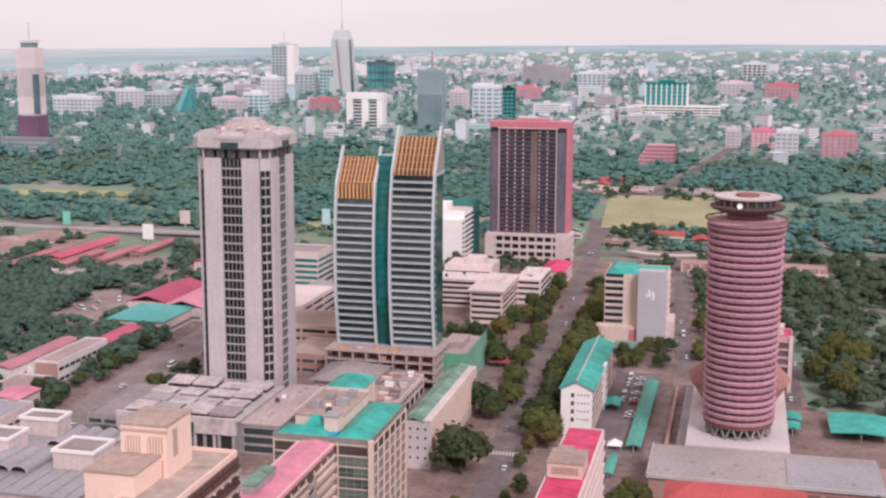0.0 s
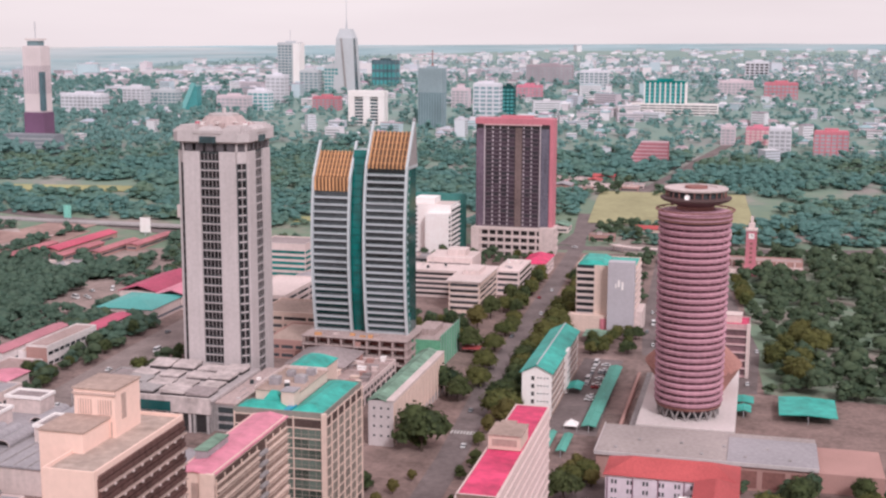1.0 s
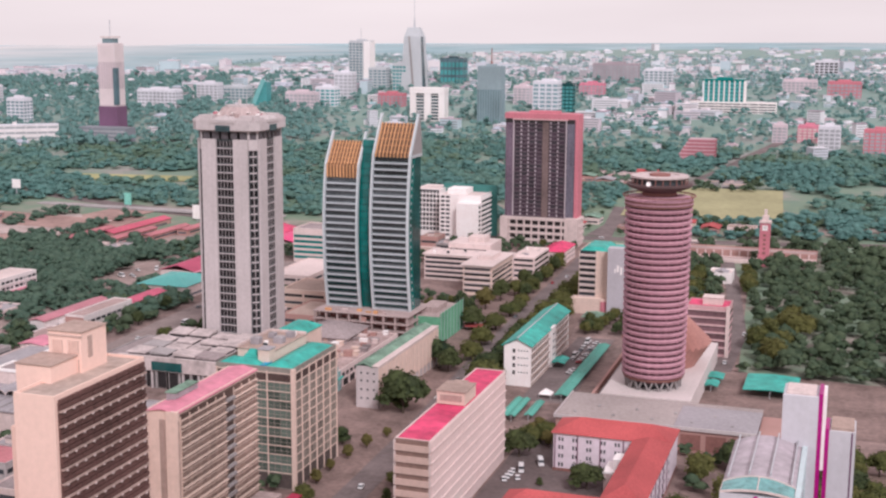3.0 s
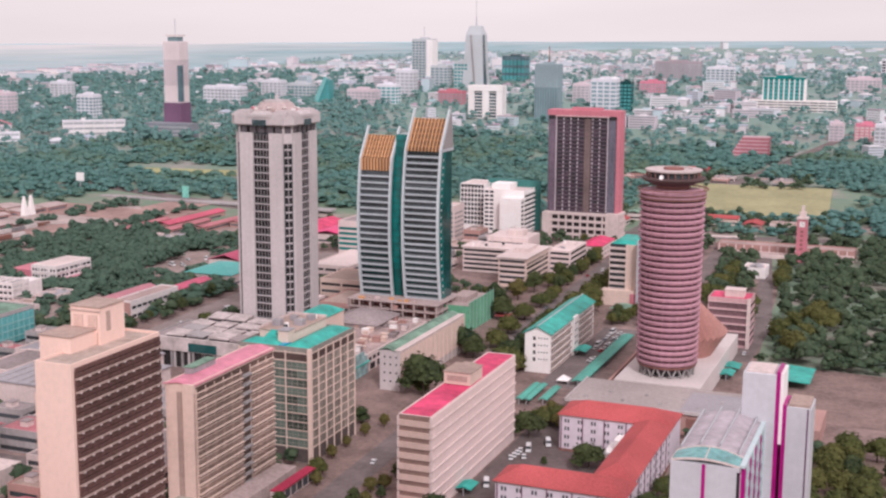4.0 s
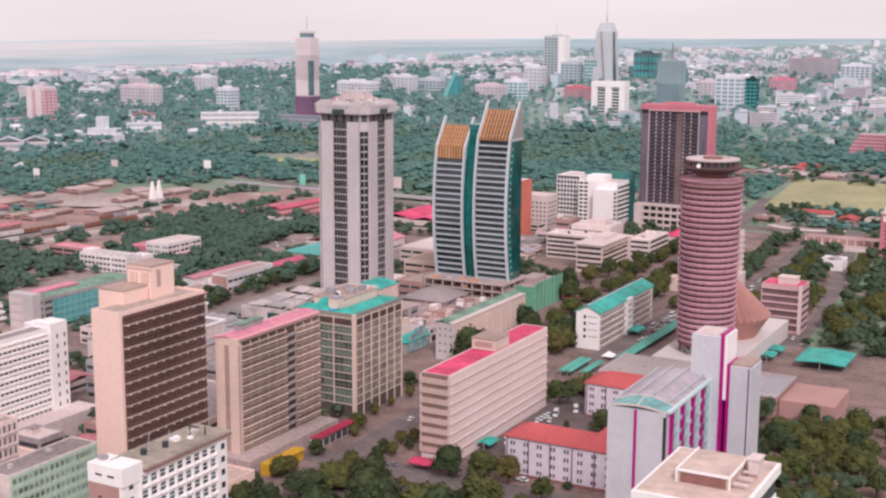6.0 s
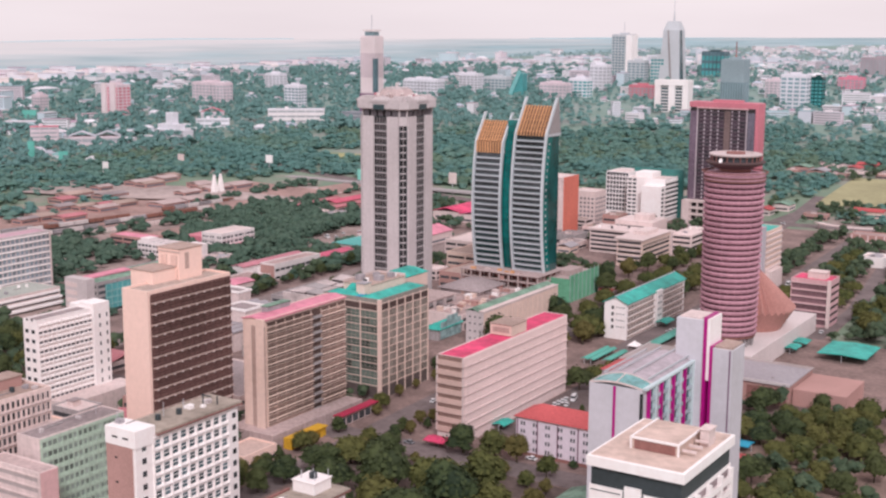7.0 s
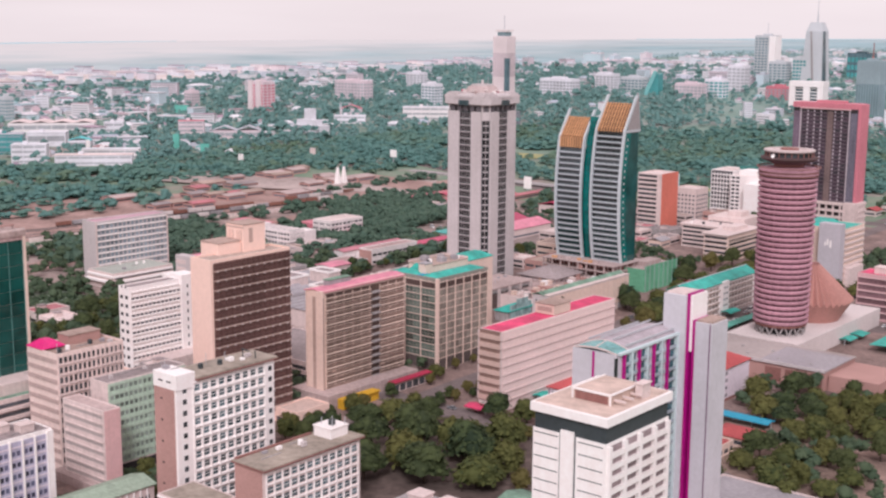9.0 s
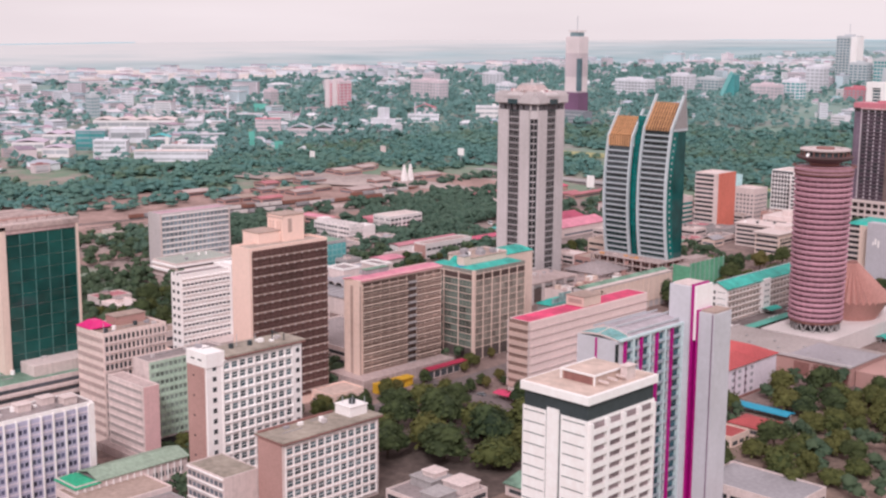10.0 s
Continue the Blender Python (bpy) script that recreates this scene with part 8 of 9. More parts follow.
far_tower("blue_low_block", -886, 1800, 44, 20, 75, GREYTOWER, BLUEGLASS, "blue-grey office block", 5, 6, 51)
far_tower("pink_low_block", -752, 1760, 50, 20, 70, PINKWALL, WINDOWPALE, "pink apartment block", 5, 7, 45)
far_tower("white_mid_block", -735, 1895, 33, 20, 97, WHITE, WINDOWPALE, "white office tower", 9, 4, 52)
far_tower("white_low_block", -724, 1795, 34, 20, 77, WHITE, TEALGLASS, "white office block with teal bays", 6, 4, 46)
far_tower("red_low_block", -627, 1830, 42, 20, 67, SALMON, WINDOWPALE, "salmon-red block", 5, 6, 47)
far_tower("grey_teal_block", -742, 2070, 34, 22, 100, GREYTOWER, BLUEGLASS, "grey office tower with teal glass", 9, 4, 60)
far_tower("grey_teal_block", -704, 2080, 26, 22, 108, GREYTOWER, TEALGLASS, "teal glass office tower", 9, 4, 60)
far_tower("teal_white_block", -367, 1805, 40, 22, 92, WHITE, BLUEGLASS, "white office tower with blue-grey glazing", 10, 4, 39)
far_tower("dark_teal_block", -340, 1830, 18, 18, 88, DARKTEAL, TEALGLASS, "dark teal glass tower", 10, 3, 39)
far_tower("pink_slim_block", -435, 1920, 28, 18, 79, PINKWALL, WINDOWPALE, "pink apartment tower", 7, 4, 48)
far_tower("mauve_wide_block", -367, 2365, 88, 24, 106, mat("mauve_wall", (0.40, 0.33, 0.36), 0.8, 0.1), WINDOWPALE, "wide mauve-grey block", 7, 11, 72)
far_tower("teal_white_pair", -266, 2245, 50, 22, 100, WHITE, BLUEGLASS, "white block with teal window columns", 7, 6, 66)
far_tower("rose_low_block", -353, 2075, 42, 20, 79, ROSE, WINDOWPALE, "rose-coloured apartment block", 5, 6, 57)
far_tower("framed_block", 15, 2610, 46, 22, 111, WHITE, WINDOW, "white framed office block", 6, 5, 79)
far_tower("grey_wide_block", -17, 2210, 57, 22, 86, PINKWALL, WINDOWPALE, "greyish pink block", 5, 8, 63)
far_tower("crimson_block", 57, 2150, 54, 22, 86, SALMON, WINDOWPALE, "crimson-red apartment block", 5, 8, 59)
far_tower("pink_office_block", -13, 1622, 18, 16, 49, PINKWALL, WINDOWPALE, "pink office block among trees", 6, 3, 25)
far_tower("pink_office_block", 24, 1630, 30, 16, 48, ROSE, WHITE2, "rose and white office block among trees", 6, 5, 25)
far_tower("white_striped_block", 50, 1548, 26, 16, 54, WHITE2, WINDOWPALE, "white block with striped windows", 8, 4, 20)
far_tower("white_striped_block", 110, 1560, 40, 16, 50, SALMON, WINDOWPALE, "red and white block with striped windows", 7, 6, 20)

# ---- the spread of houses beyond the park ----
bpy.context.view_layer.update()
TAKEN = []
for ob in list(scene.objects):
    if ob.type == "EMPTY" and not ob.parent:
        pts = [o.matrix_world @ Vector(c) for o in ob.children_recursive if o.type == "MESH" for c in o.bound_box]
        if pts and ob.name != "embankment_wall":
            TAKEN.append((min(p.x for p in pts), min(p.y for p in pts), max(p.x for p in pts), max(p.y for p in pts)))
TAKEN.append((-392, 632, -354, 706))
LANES = [(AVENUE, 8.5), ([(-284, 330), (-276, 480), (-281, 560), (-284, 640), (-300, 760)], 14), ([(-290, 300), (-76, 296), (70, 300)], 9),
         ([(-400, 905), (-240, 915), (-118, 940), (-40, 950), (160, 985)], 13), ([(26, 560), (27, 640), (10, 780), (-10, 930)], 7),
         ([(-23, 620), (-30, 700), (-40, 930)], 7), ([(-118, 950), (-96, 1180), (-40, 1500), (20, 1750)], 10), ([(-640, 250), (-600, 413), (-578, 598), (-556, 851), (-545, 930)], 24)]


def clear(x, y, r):
    """Whether a disc of radius r is free of buildings and roads."""
    for x0, y0, x1, y1 in TAKEN:
        if x0 - r < x < x1 + r and y0 - r < y < y1 + r:
            return False
    for line, half in LANES:
        for (ax, ay), (bx, by) in zip(line, line[1:]):
            t = max(0.0, min(1.0, ((x - ax) * (bx - ax) + (y - ay) * (by - ay)) / ((bx - ax) ** 2 + (by - ay) ** 2)))
            if math.hypot(x - ax - t * (bx - ax), y - ay - t * (by - ay)) < half + 0.4 * r:
                return False
    return True


for n, (x0, y0, x1, y1, count, tall) in enumerate(((-200, 1225, -120, 1330, 10, 6), (-110, 1240, -20, 1290, 8, 6), (-150, 960, 40, 1030, 6, 6), (-420, 150, -225, 345, 9, 9), (-258, 225, -140, 345, 12, 13), (-400, 420, -295, 470, 5, 9), (-200, 60, -110, 120, 6, 16), (-300, 345, -280, 480, 4, 8), (-60, 60, -20, 125, 4, 9), (20, 205, 56, 300, 5, 6), (-400, 500, -380, 560, 2, 6), (-300, 700, -210, 880, 14, 11), (-235, 680, -195, 860, 6, 12), (-470, 730, -400, 770, 2, 6), (-250, 520, -225, 600, 3, 9))):
    pick = random.Random(40 + n)
    done = tries = 0
    while done < count and tries < 400:
        tries += 1
        w, d = pick.uniform(11, 26), pick.uniform(10, 22)
        x, y = pick.uniform(x0, x1 - w), pick.uniform(y0, y1 - d)
        if not clear(x + w / 2, y + d / 2, max(w, d) / 2 + 1):
            continue
        h = pick.uniform(4, tall)
        walls, tops = pick.choice((WHITE2, CREAM2, WHITE2, PINKWALL, CONCRETE2, BRICK)), pick.choice((BEIGEROOF, GREYROOF, METALROOF, WHITE2, MUTED, GREYROOF))
        if pick.random() < 0.3 and h < 8:
            b = shed("tin_roofed_house", x, y, x + w, y + d, h, 2.4, walls, pick.choice((MUTED, METALROOF, GREENROOF, REDTILE)), "low house with a pitched metal roof", "y" if d > w else "x")
        else:
            b = flat("low_block", x, y, x + w, y + d, h, walls, tops, "low flat-roofed city block with small windows", bands=False, cols=3)
            plant_box(b, w * 0.3, d * 0.3, w * 0.3 + 3.5, d * 0.3 + 4, h, h + 2.2, WHITE2, GREYROOF)
        TAKEN.append((x, y, x + w, y + d))
        done += 1


def edge_of_park(x, y):
    """How far out the trees reach in this direction."""
    a = math.degrees(math.atan2(-x, y))
    if a < 10:
        return 1500
    if a < 32:
        return 1560
    if a < 45:
        return 1560 - (a - 32) * 22
    return max(1125, 1274 - (a - 45) * 21)


PLAIN = [(-60, 4300), (10, 4300), (20, 3700), (30, 2900), (38, 2420), (46, 2180), (52, 2080), (100, 2060)]


def plain_edge(a):
    """How far out the city reaches before the open plain, by direction in degrees."""
    for (a0, r0), (a1, r1) in zip(PLAIN, PLAIN[1:]):
        if a <= a1:
            return r0 + (r1 - r0) * (a - a0) / (a1 - a0)
    return 2060


rnd = random.Random(7)
# House and roof paints are shifted pale and blue: haze put into colour.
HOUSE = tones("hazed_house_walls", [(0.718, 0.687, 0.704), (0.756, 0.756, 0.785), (0.661, 0.547, 0.561), (0.680, 0.627, 0.622), (0.567, 0.557, 0.612), (0.718, 0.607, 0.632), (0.775, 0.776, 0.806), (0.491, 0.358, 0.377)], island=False)
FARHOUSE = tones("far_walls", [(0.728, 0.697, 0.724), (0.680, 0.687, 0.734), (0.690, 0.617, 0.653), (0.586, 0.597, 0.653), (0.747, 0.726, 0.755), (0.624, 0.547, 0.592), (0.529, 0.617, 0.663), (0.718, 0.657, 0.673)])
HROOF = tones("hazed_house_roofs", [(0.378, 0.199, 0.204), (0.472, 0.398, 0.408), (0.416, 0.418, 0.469), (0.605, 0.567, 0.581), (0.435, 0.249, 0.275), (0.227, 0.378, 0.377), (0.661, 0.637, 0.663), (0.312, 0.239, 0.296)], island=False)
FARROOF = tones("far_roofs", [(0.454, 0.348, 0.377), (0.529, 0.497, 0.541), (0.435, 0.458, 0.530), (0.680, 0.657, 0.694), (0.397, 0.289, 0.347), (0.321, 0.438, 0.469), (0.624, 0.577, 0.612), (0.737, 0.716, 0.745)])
houses, far_walls, far_roofs, far_panes = 0, Mesh(), Mesh(), Mesh()
spots = []
while len(spots) < 2300:
    a = radians(rnd.uniform(-10, 82))
    far_side = rnd.random()
    if far_side < 0.3 or rnd.random() < 0.2:
        a = radians(rnd.uniform(42, 82))
    r = rnd.uniform(1000, 1900) if far_side < 0.3 else rnd.uniform(1500, 3000) if far_side < 0.75 else rnd.uniform(2400, 4200)
    x, y = -r * math.sin(a), r * math.cos(a)
    if r < edge_of_park(x, y) + rnd.uniform(-60, 120):
        continue
    if r > plain_edge(math.degrees(a)) - 60:
        continue
    if not clear(x, y, 15) or (8 < math.degrees(a) < 50 and r < 2000 and rnd.random() < 0.72):
        continue
    spots.append((r, x, y, math.degrees(a)))
spots.sort()
unit = Mesh().box(-0.5, -0.5, 0, 0.5, 0.5, 1).data("wall", HOUSE)
unit_roof = Mesh().prism([(-0.53, -0.53), (0.53, -0.53), (0.53, 0.53), (-0.53, 0.53)], 0, 1, [(-0.12, -0.25), (0.12, -0.25), (0.12, 0.25), (-0.12, 0.25)]).data("roof", HROOF)
unit_flat = Mesh().box(-0.51, -0.51, 0, 0.51, 0.51, 0.35).box(-0.2, -0.2, 0.35, 0.15, 0.2, 1).data("roof", HROOF)
# Panes lightened too, so haze's low contrast sits in their colour.
HOUSEPANE = mat("hazed_house_panes", (0.40, 0.40, 0.43), 0.3, 0.3, each=0.6)
unit_pane = Mesh().box(-0.40, -0.515, 0, 0.40, 0.515, 1).data("window_band", HOUSEPANE)
for r, x, y, a in spots:
    dense = a > 44
    big = rnd.random()
    w, d = rnd.uniform(9, 22) * (2.0 if dense and big > 0.85 else 1), rnd.uniform(8, 16) * (1.5 if dense and big > 0.85 else 1)
    h = rnd.uniform(3.5, 8) if big < 0.70 else rnd.uniform(7, 12) if big < 0.95 else rnd.uniform(13, 25)
    if r > 2600:
        w, d, h = w * 1.5, d * 1.3, h * 0.9
    z = lie(x, y) - 1.5
    turn = rnd.choice((0, 0, 12, -20, 35, 90, 60)) + rnd.uniform(-4, 4)
    hipped = h < 9 and rnd.random() < 0.7
    if houses < 170:
        houses += 1
        b = thing("house" if h < 9 else "apartment_block", x, y, z, "small house with a pitched roof among trees" if hipped else "flat-roofed house beyond the park" if h < 9 else "plain apartment block beyond the park", "building", "houses beyond the park", turn)
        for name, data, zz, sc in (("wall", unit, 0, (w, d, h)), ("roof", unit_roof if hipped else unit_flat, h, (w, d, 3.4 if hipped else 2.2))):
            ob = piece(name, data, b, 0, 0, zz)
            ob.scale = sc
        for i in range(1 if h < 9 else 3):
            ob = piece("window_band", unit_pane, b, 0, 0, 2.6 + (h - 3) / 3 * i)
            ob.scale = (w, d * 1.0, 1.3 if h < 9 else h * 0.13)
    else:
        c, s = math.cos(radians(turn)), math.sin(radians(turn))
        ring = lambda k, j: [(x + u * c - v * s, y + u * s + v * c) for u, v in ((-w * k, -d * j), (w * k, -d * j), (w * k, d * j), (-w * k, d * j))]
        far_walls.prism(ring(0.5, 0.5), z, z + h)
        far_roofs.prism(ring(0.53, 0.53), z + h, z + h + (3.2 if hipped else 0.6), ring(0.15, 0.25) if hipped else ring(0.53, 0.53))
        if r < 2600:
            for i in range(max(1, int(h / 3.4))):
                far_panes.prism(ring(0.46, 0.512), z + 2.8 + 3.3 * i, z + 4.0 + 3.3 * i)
for i in range(640):
    a, r = radians(rnd.uniform(4, 46)), rnd.uniform(1650, 3300)
    x, y = -r * math.sin(a), r * math.cos(a)
    if r > plain_edge(math.degrees(a)) - 60 or not clear(x, y, 24) or noise.noise((x * 0.003, y * 0.003, 12.5)) < 0.02:
        continue
    w, d, h = rnd.uniform(18, 48), rnd.uniform(12, 20), rnd.choice((8, 10, 12, 14, 18, 24))
    z, turn = lie(x, y) - 1.5, rnd.choice((0, 15, -20, 90)) + rnd.uniform(-4, 4)
    c, s = math.cos(radians(turn)), math.sin(radians(turn))
    ring = lambda k, j: [(x + u * c - v * s, y + u * s + v * c) for u, v in ((-w * k, -d * j), (w * k, -d * j), (w * k, d * j), (-w * k, d * j))]
    far_walls.prism(ring(0.5, 0.5), z, z + h)
    far_roofs.prism(ring(0.52, 0.52), z + h, z + h + 0.8)
    far_walls.prism(ring(0.12, 0.25), z + h + 0.8, z + h + 3.4)
    if r < 2700:
        for k in range(int(h / 3.6)):
            far_panes.prism(ring(0.46, 0.512), z + 2.8 + 3.5 * k, z + 4.1 + 3.5 * k)
for i in range(260):
    a = rnd.uniform(34, 82)
    r = plain_edge(a) + rnd.uniform(-60, 200)
    x, y = -r * math.sin(radians(a)), r * math.cos(radians(a))
    w, d, h, z = rnd.uniform(16, 52), rnd.uniform(10, 22), rnd.uniform(5, 13), lie(x, y) + 4
    far_walls.prism([(x, y), (x + w, y), (x + w, y + d), (x, y + d)], z, z + h)
    far_roofs.prism([(x - 0.6, y - 0.6), (x + w + 0.6, y - 0.6), (x + w + 0.6, y + d + 0.6), (x - 0.6, y + d + 0.6)], z + h, z + h + 0.9)
b = thing("far_city", 0, 0, 0, "countless small pale houses spread towards the hills", "buildings", kind="stuff")
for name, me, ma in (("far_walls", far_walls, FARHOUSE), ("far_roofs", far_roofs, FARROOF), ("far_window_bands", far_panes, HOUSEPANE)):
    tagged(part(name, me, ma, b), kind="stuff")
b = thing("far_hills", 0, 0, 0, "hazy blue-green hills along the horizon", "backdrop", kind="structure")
HAZE = bpy.data.materials.new("hazed_hills")
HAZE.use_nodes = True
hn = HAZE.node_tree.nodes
# Haze is put into the ridge: a pale blue and a weak glow.
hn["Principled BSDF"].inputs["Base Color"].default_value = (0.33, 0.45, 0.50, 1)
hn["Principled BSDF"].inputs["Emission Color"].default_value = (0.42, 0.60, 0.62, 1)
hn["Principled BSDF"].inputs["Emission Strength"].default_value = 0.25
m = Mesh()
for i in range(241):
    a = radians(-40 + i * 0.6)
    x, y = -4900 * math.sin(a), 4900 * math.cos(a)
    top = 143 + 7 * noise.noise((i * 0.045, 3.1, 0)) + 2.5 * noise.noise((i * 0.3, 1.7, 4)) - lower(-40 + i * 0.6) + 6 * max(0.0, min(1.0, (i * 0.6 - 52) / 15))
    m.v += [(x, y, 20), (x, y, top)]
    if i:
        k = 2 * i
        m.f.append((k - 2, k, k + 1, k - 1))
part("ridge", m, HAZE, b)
# Haze is put into the plain's blue-grey, which pales towards -x.
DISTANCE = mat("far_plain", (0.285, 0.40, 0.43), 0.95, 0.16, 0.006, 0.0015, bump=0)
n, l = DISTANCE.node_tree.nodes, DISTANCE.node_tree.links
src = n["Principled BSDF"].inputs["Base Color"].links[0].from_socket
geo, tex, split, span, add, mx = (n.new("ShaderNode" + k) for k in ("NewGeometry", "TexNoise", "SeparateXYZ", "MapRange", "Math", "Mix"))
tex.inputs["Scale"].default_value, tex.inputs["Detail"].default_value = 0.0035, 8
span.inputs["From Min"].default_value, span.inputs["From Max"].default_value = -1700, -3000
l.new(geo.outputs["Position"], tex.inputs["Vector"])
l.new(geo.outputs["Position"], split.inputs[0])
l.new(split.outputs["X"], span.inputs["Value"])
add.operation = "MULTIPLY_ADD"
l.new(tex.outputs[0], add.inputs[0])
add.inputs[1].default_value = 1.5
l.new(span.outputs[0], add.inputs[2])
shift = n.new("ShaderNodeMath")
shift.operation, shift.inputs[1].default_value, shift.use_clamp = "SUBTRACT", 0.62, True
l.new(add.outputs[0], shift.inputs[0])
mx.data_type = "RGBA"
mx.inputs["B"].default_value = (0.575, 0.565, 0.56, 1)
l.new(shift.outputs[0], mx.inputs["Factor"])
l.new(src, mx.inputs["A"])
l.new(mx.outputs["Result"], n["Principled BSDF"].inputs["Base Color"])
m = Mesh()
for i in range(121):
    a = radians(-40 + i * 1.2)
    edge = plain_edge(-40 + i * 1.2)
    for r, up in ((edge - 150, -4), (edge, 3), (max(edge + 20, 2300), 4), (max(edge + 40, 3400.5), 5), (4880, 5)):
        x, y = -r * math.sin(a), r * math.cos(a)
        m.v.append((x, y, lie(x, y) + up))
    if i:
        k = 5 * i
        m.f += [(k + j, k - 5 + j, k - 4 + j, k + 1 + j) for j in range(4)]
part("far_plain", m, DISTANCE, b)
m = Mesh()
for i in range(61):
    a = 36 + i
    for r, up in ((plain_edge(a) - 60, -2), (plain_edge(a) + 40, 6), (plain_edge(a) + 190, 8)):
        x, y = -r * math.sin(radians(a)), r * math.cos(radians(a))
        m.v.append((x, y, lie(x, y) + up))
    if i:
        k = 3 * i
        m.f += [(k + j, k - 3 + j, k - 2 + j, k + 1 + j) for j in range(2)]
part("sandy_plain", m, mat("pale_sandy_plain", (0.69, 0.60, 0.58), 0.95, 0.3, 0.03, 0.006, bump=0), b)

# ---- trees ----


def leaf_cloud(rng_, lobes, count, size, spread, height, low, lift=0.0):
    """Leaf clumps as small tilted diamonds round several lobes: points and faces."""
    v, f = [], []
    centres = []
    for i in range(lobes):
        a, q = rng_.uniform(0, 2 * math.pi), math.sqrt(rng_.random())
        zz = rng_.uniform(0, 1)
        rad = spread * (0.62 * q) * (1 - 0.45 * zz)
        centres.append((rad * math.cos(a), rad * math.sin(a), low + height * (0.2 + 0.62 * zz), spread * rng_.uniform(0.34, 0.52)))
    for i in range(count):
        cx, cy, cz, cr = centres[i % lobes]
        u, a = rng_.uniform(-0.55, 1), rng_.uniform(0, 2 * math.pi)
        s = math.sqrt(max(0, 1 - u * u))
        nrm = Vector((s * math.cos(a), s * math.sin(a), u * 0.8))
        p = Vector((cx, cy, cz)) + nrm * cr * rng_.uniform(0.72, 1.14)
        nrm = (nrm.normalized() + Vector((rng_.uniform(-0.6, 0.6), rng_.uniform(-0.6, 0.6), rng_.uniform(-0.2, 0.7) + lift))).normalized()
        t1 = nrm.orthogonal().normalized()
        t2 = nrm.cross(t1)
        ang = rng_.uniform(0, 6.28)
        e1, e2 = t1 * math.cos(ang) + t2 * math.sin(ang), t2 * math.cos(ang) - t1 * math.sin(ang)
        k, sz = len(v), size * rng_.uniform(0.6, 1.3)
        v += [tuple(p + e1 * sz), tuple(p + e2 * sz * 0.7 - nrm * 0.15 * sz), tuple(p - e1 * sz), tuple(p - e2 * sz * 0.7 - nrm * 0.15 * sz)]
        f.append((k, k + 1, k + 2, k + 3))
    return v, f, centres


def lumps(rng_, centres, fill=0.86, n=7, rings=3):
    """Rounded uneven masses of foliage at the lobes' centres: points and faces, to be shaded smooth."""
    v, f = [], []
    for cx, cy, cz, cr in centres:
        k, shift = len(v), rng_.uniform(0, 50)
        for j in range(rings):
            t = -0.35 + 1.25 * j / rings
            for i in range(n):
                a = 2 * math.pi * (i + 0.5 * (j % 2)) / n
                d = Vector((math.cos(a) * math.cos(t), math.sin(a) * math.cos(t), 0.85 * math.sin(t)))
                q = cr * fill * (1 + 0.5 * noise.noise(d * 1.9 + Vector((shift, 0, 0))) + rng_.uniform(-0.08, 0.08))
                v.append((cx + d.x * q, cy + d.y * q, cz + d.z * q))
        v.append((cx, cy, cz + 0.85 * cr * fill))
        for j in range(rings - 1):
            for i in range(n):
                p, r = k + j * n + i, k + j * n + (i + 1) % n
                f.append((p, r, r + n, p + n))
        top, last = k + rings * n, k + (rings - 1) * n
        f += [(last + i, last + (i + 1) % n, top) for i in range(n)]
    return v, f


def make_tree(seed, height, spread, material, label, flat_top=False):
    rr = random.Random(seed)
    b = thing("tree", 0, 0, 0, label, "tree", "street and square trees")
    trunk_h = height * (0.38 if flat_top else 0.24)
    v, f, centres = leaf_cloud(rr, 22, 840, 0.55 * spread / 6, spread, height * (0.45 if flat_top else 0.8), trunk_h * 0.55, 0.4)
    cv, cf = lumps(rr, centres, 0.80, 6, 2)
    m = Mesh()
    m.v, m.f = v + cv, f + [tuple(len(v) + i for i in q) for q in cf]
    part("crown", m, material, b, smooth=True)
    t = Mesh().prism([(0.5 * math.cos(k), 0.5 * math.sin(k)) for k in [j * 1.047 for j in range(6)]], -0.5, trunk_h, [(0.3 * math.cos(k), 0.3 * math.sin(k)) for k in [j * 1.047 for j in range(6)]])
    for cx, cy, cz, cr in centres[:6]:
        base = [(0.18 * math.cos(k), 0.18 * math.sin(k)) for k in (0, 2.09, 4.19)]
        t.prism(base, trunk_h - 0.3, cz, [(cx + 0.4 * x, cy + 0.4 * y) for x, y in base])
    part("trunk", t, BARK, b)
    return b


KINDS = [make_tree(1, 12, 7.0, LEAF, "broad leafy street tree"), make_tree(2, 14, 9.0, LEAFDARK, "large dark green shade tree"), make_tree(3, 12, 6.0, LEAFWARM, "small yellow-green street tree"),
         make_tree(4, 13, 9.0, LEAF, "wide flat-topped shade tree", True), make_tree(5, 9, 4.2, LEAFDARK, "small dark street tree"), make_tree(6, 13, 6.5, LEAFDARK, "tall dark leafy tree")]
HOME = [True] * len(KINDS)
planted = []


def plant(kind, x, y, s=1.0, gap=5.0, free=True, rad=2.5):
    if planted and free and math.hypot(x - planted[0][0], y - planted[0][1]) < 15:
        return False
    if free and not clear(x, y, rad):
        return False
    if any(math.hypot(x - a, y - c) < gap for a, c in planted):
        return False
    planted.append((x, y))
    m = Matrix.Translation((x, y, lie(x, y))) @ Matrix.Rotation(rnd.uniform(0, 6.28), 4, "Z")
    if HOME[kind]:
        HOME[kind] = False
        KINDS[kind].matrix_basis = m
        KINDS[kind].scale = (s, s, s)
    else:
        ob = copy_thing(KINDS[kind], m)
        ob.scale = (s * rnd.uniform(0.9, 1.1), s * rnd.uniform(0.9, 1.1), s * rnd.uniform(0.85, 1.1))
    return True


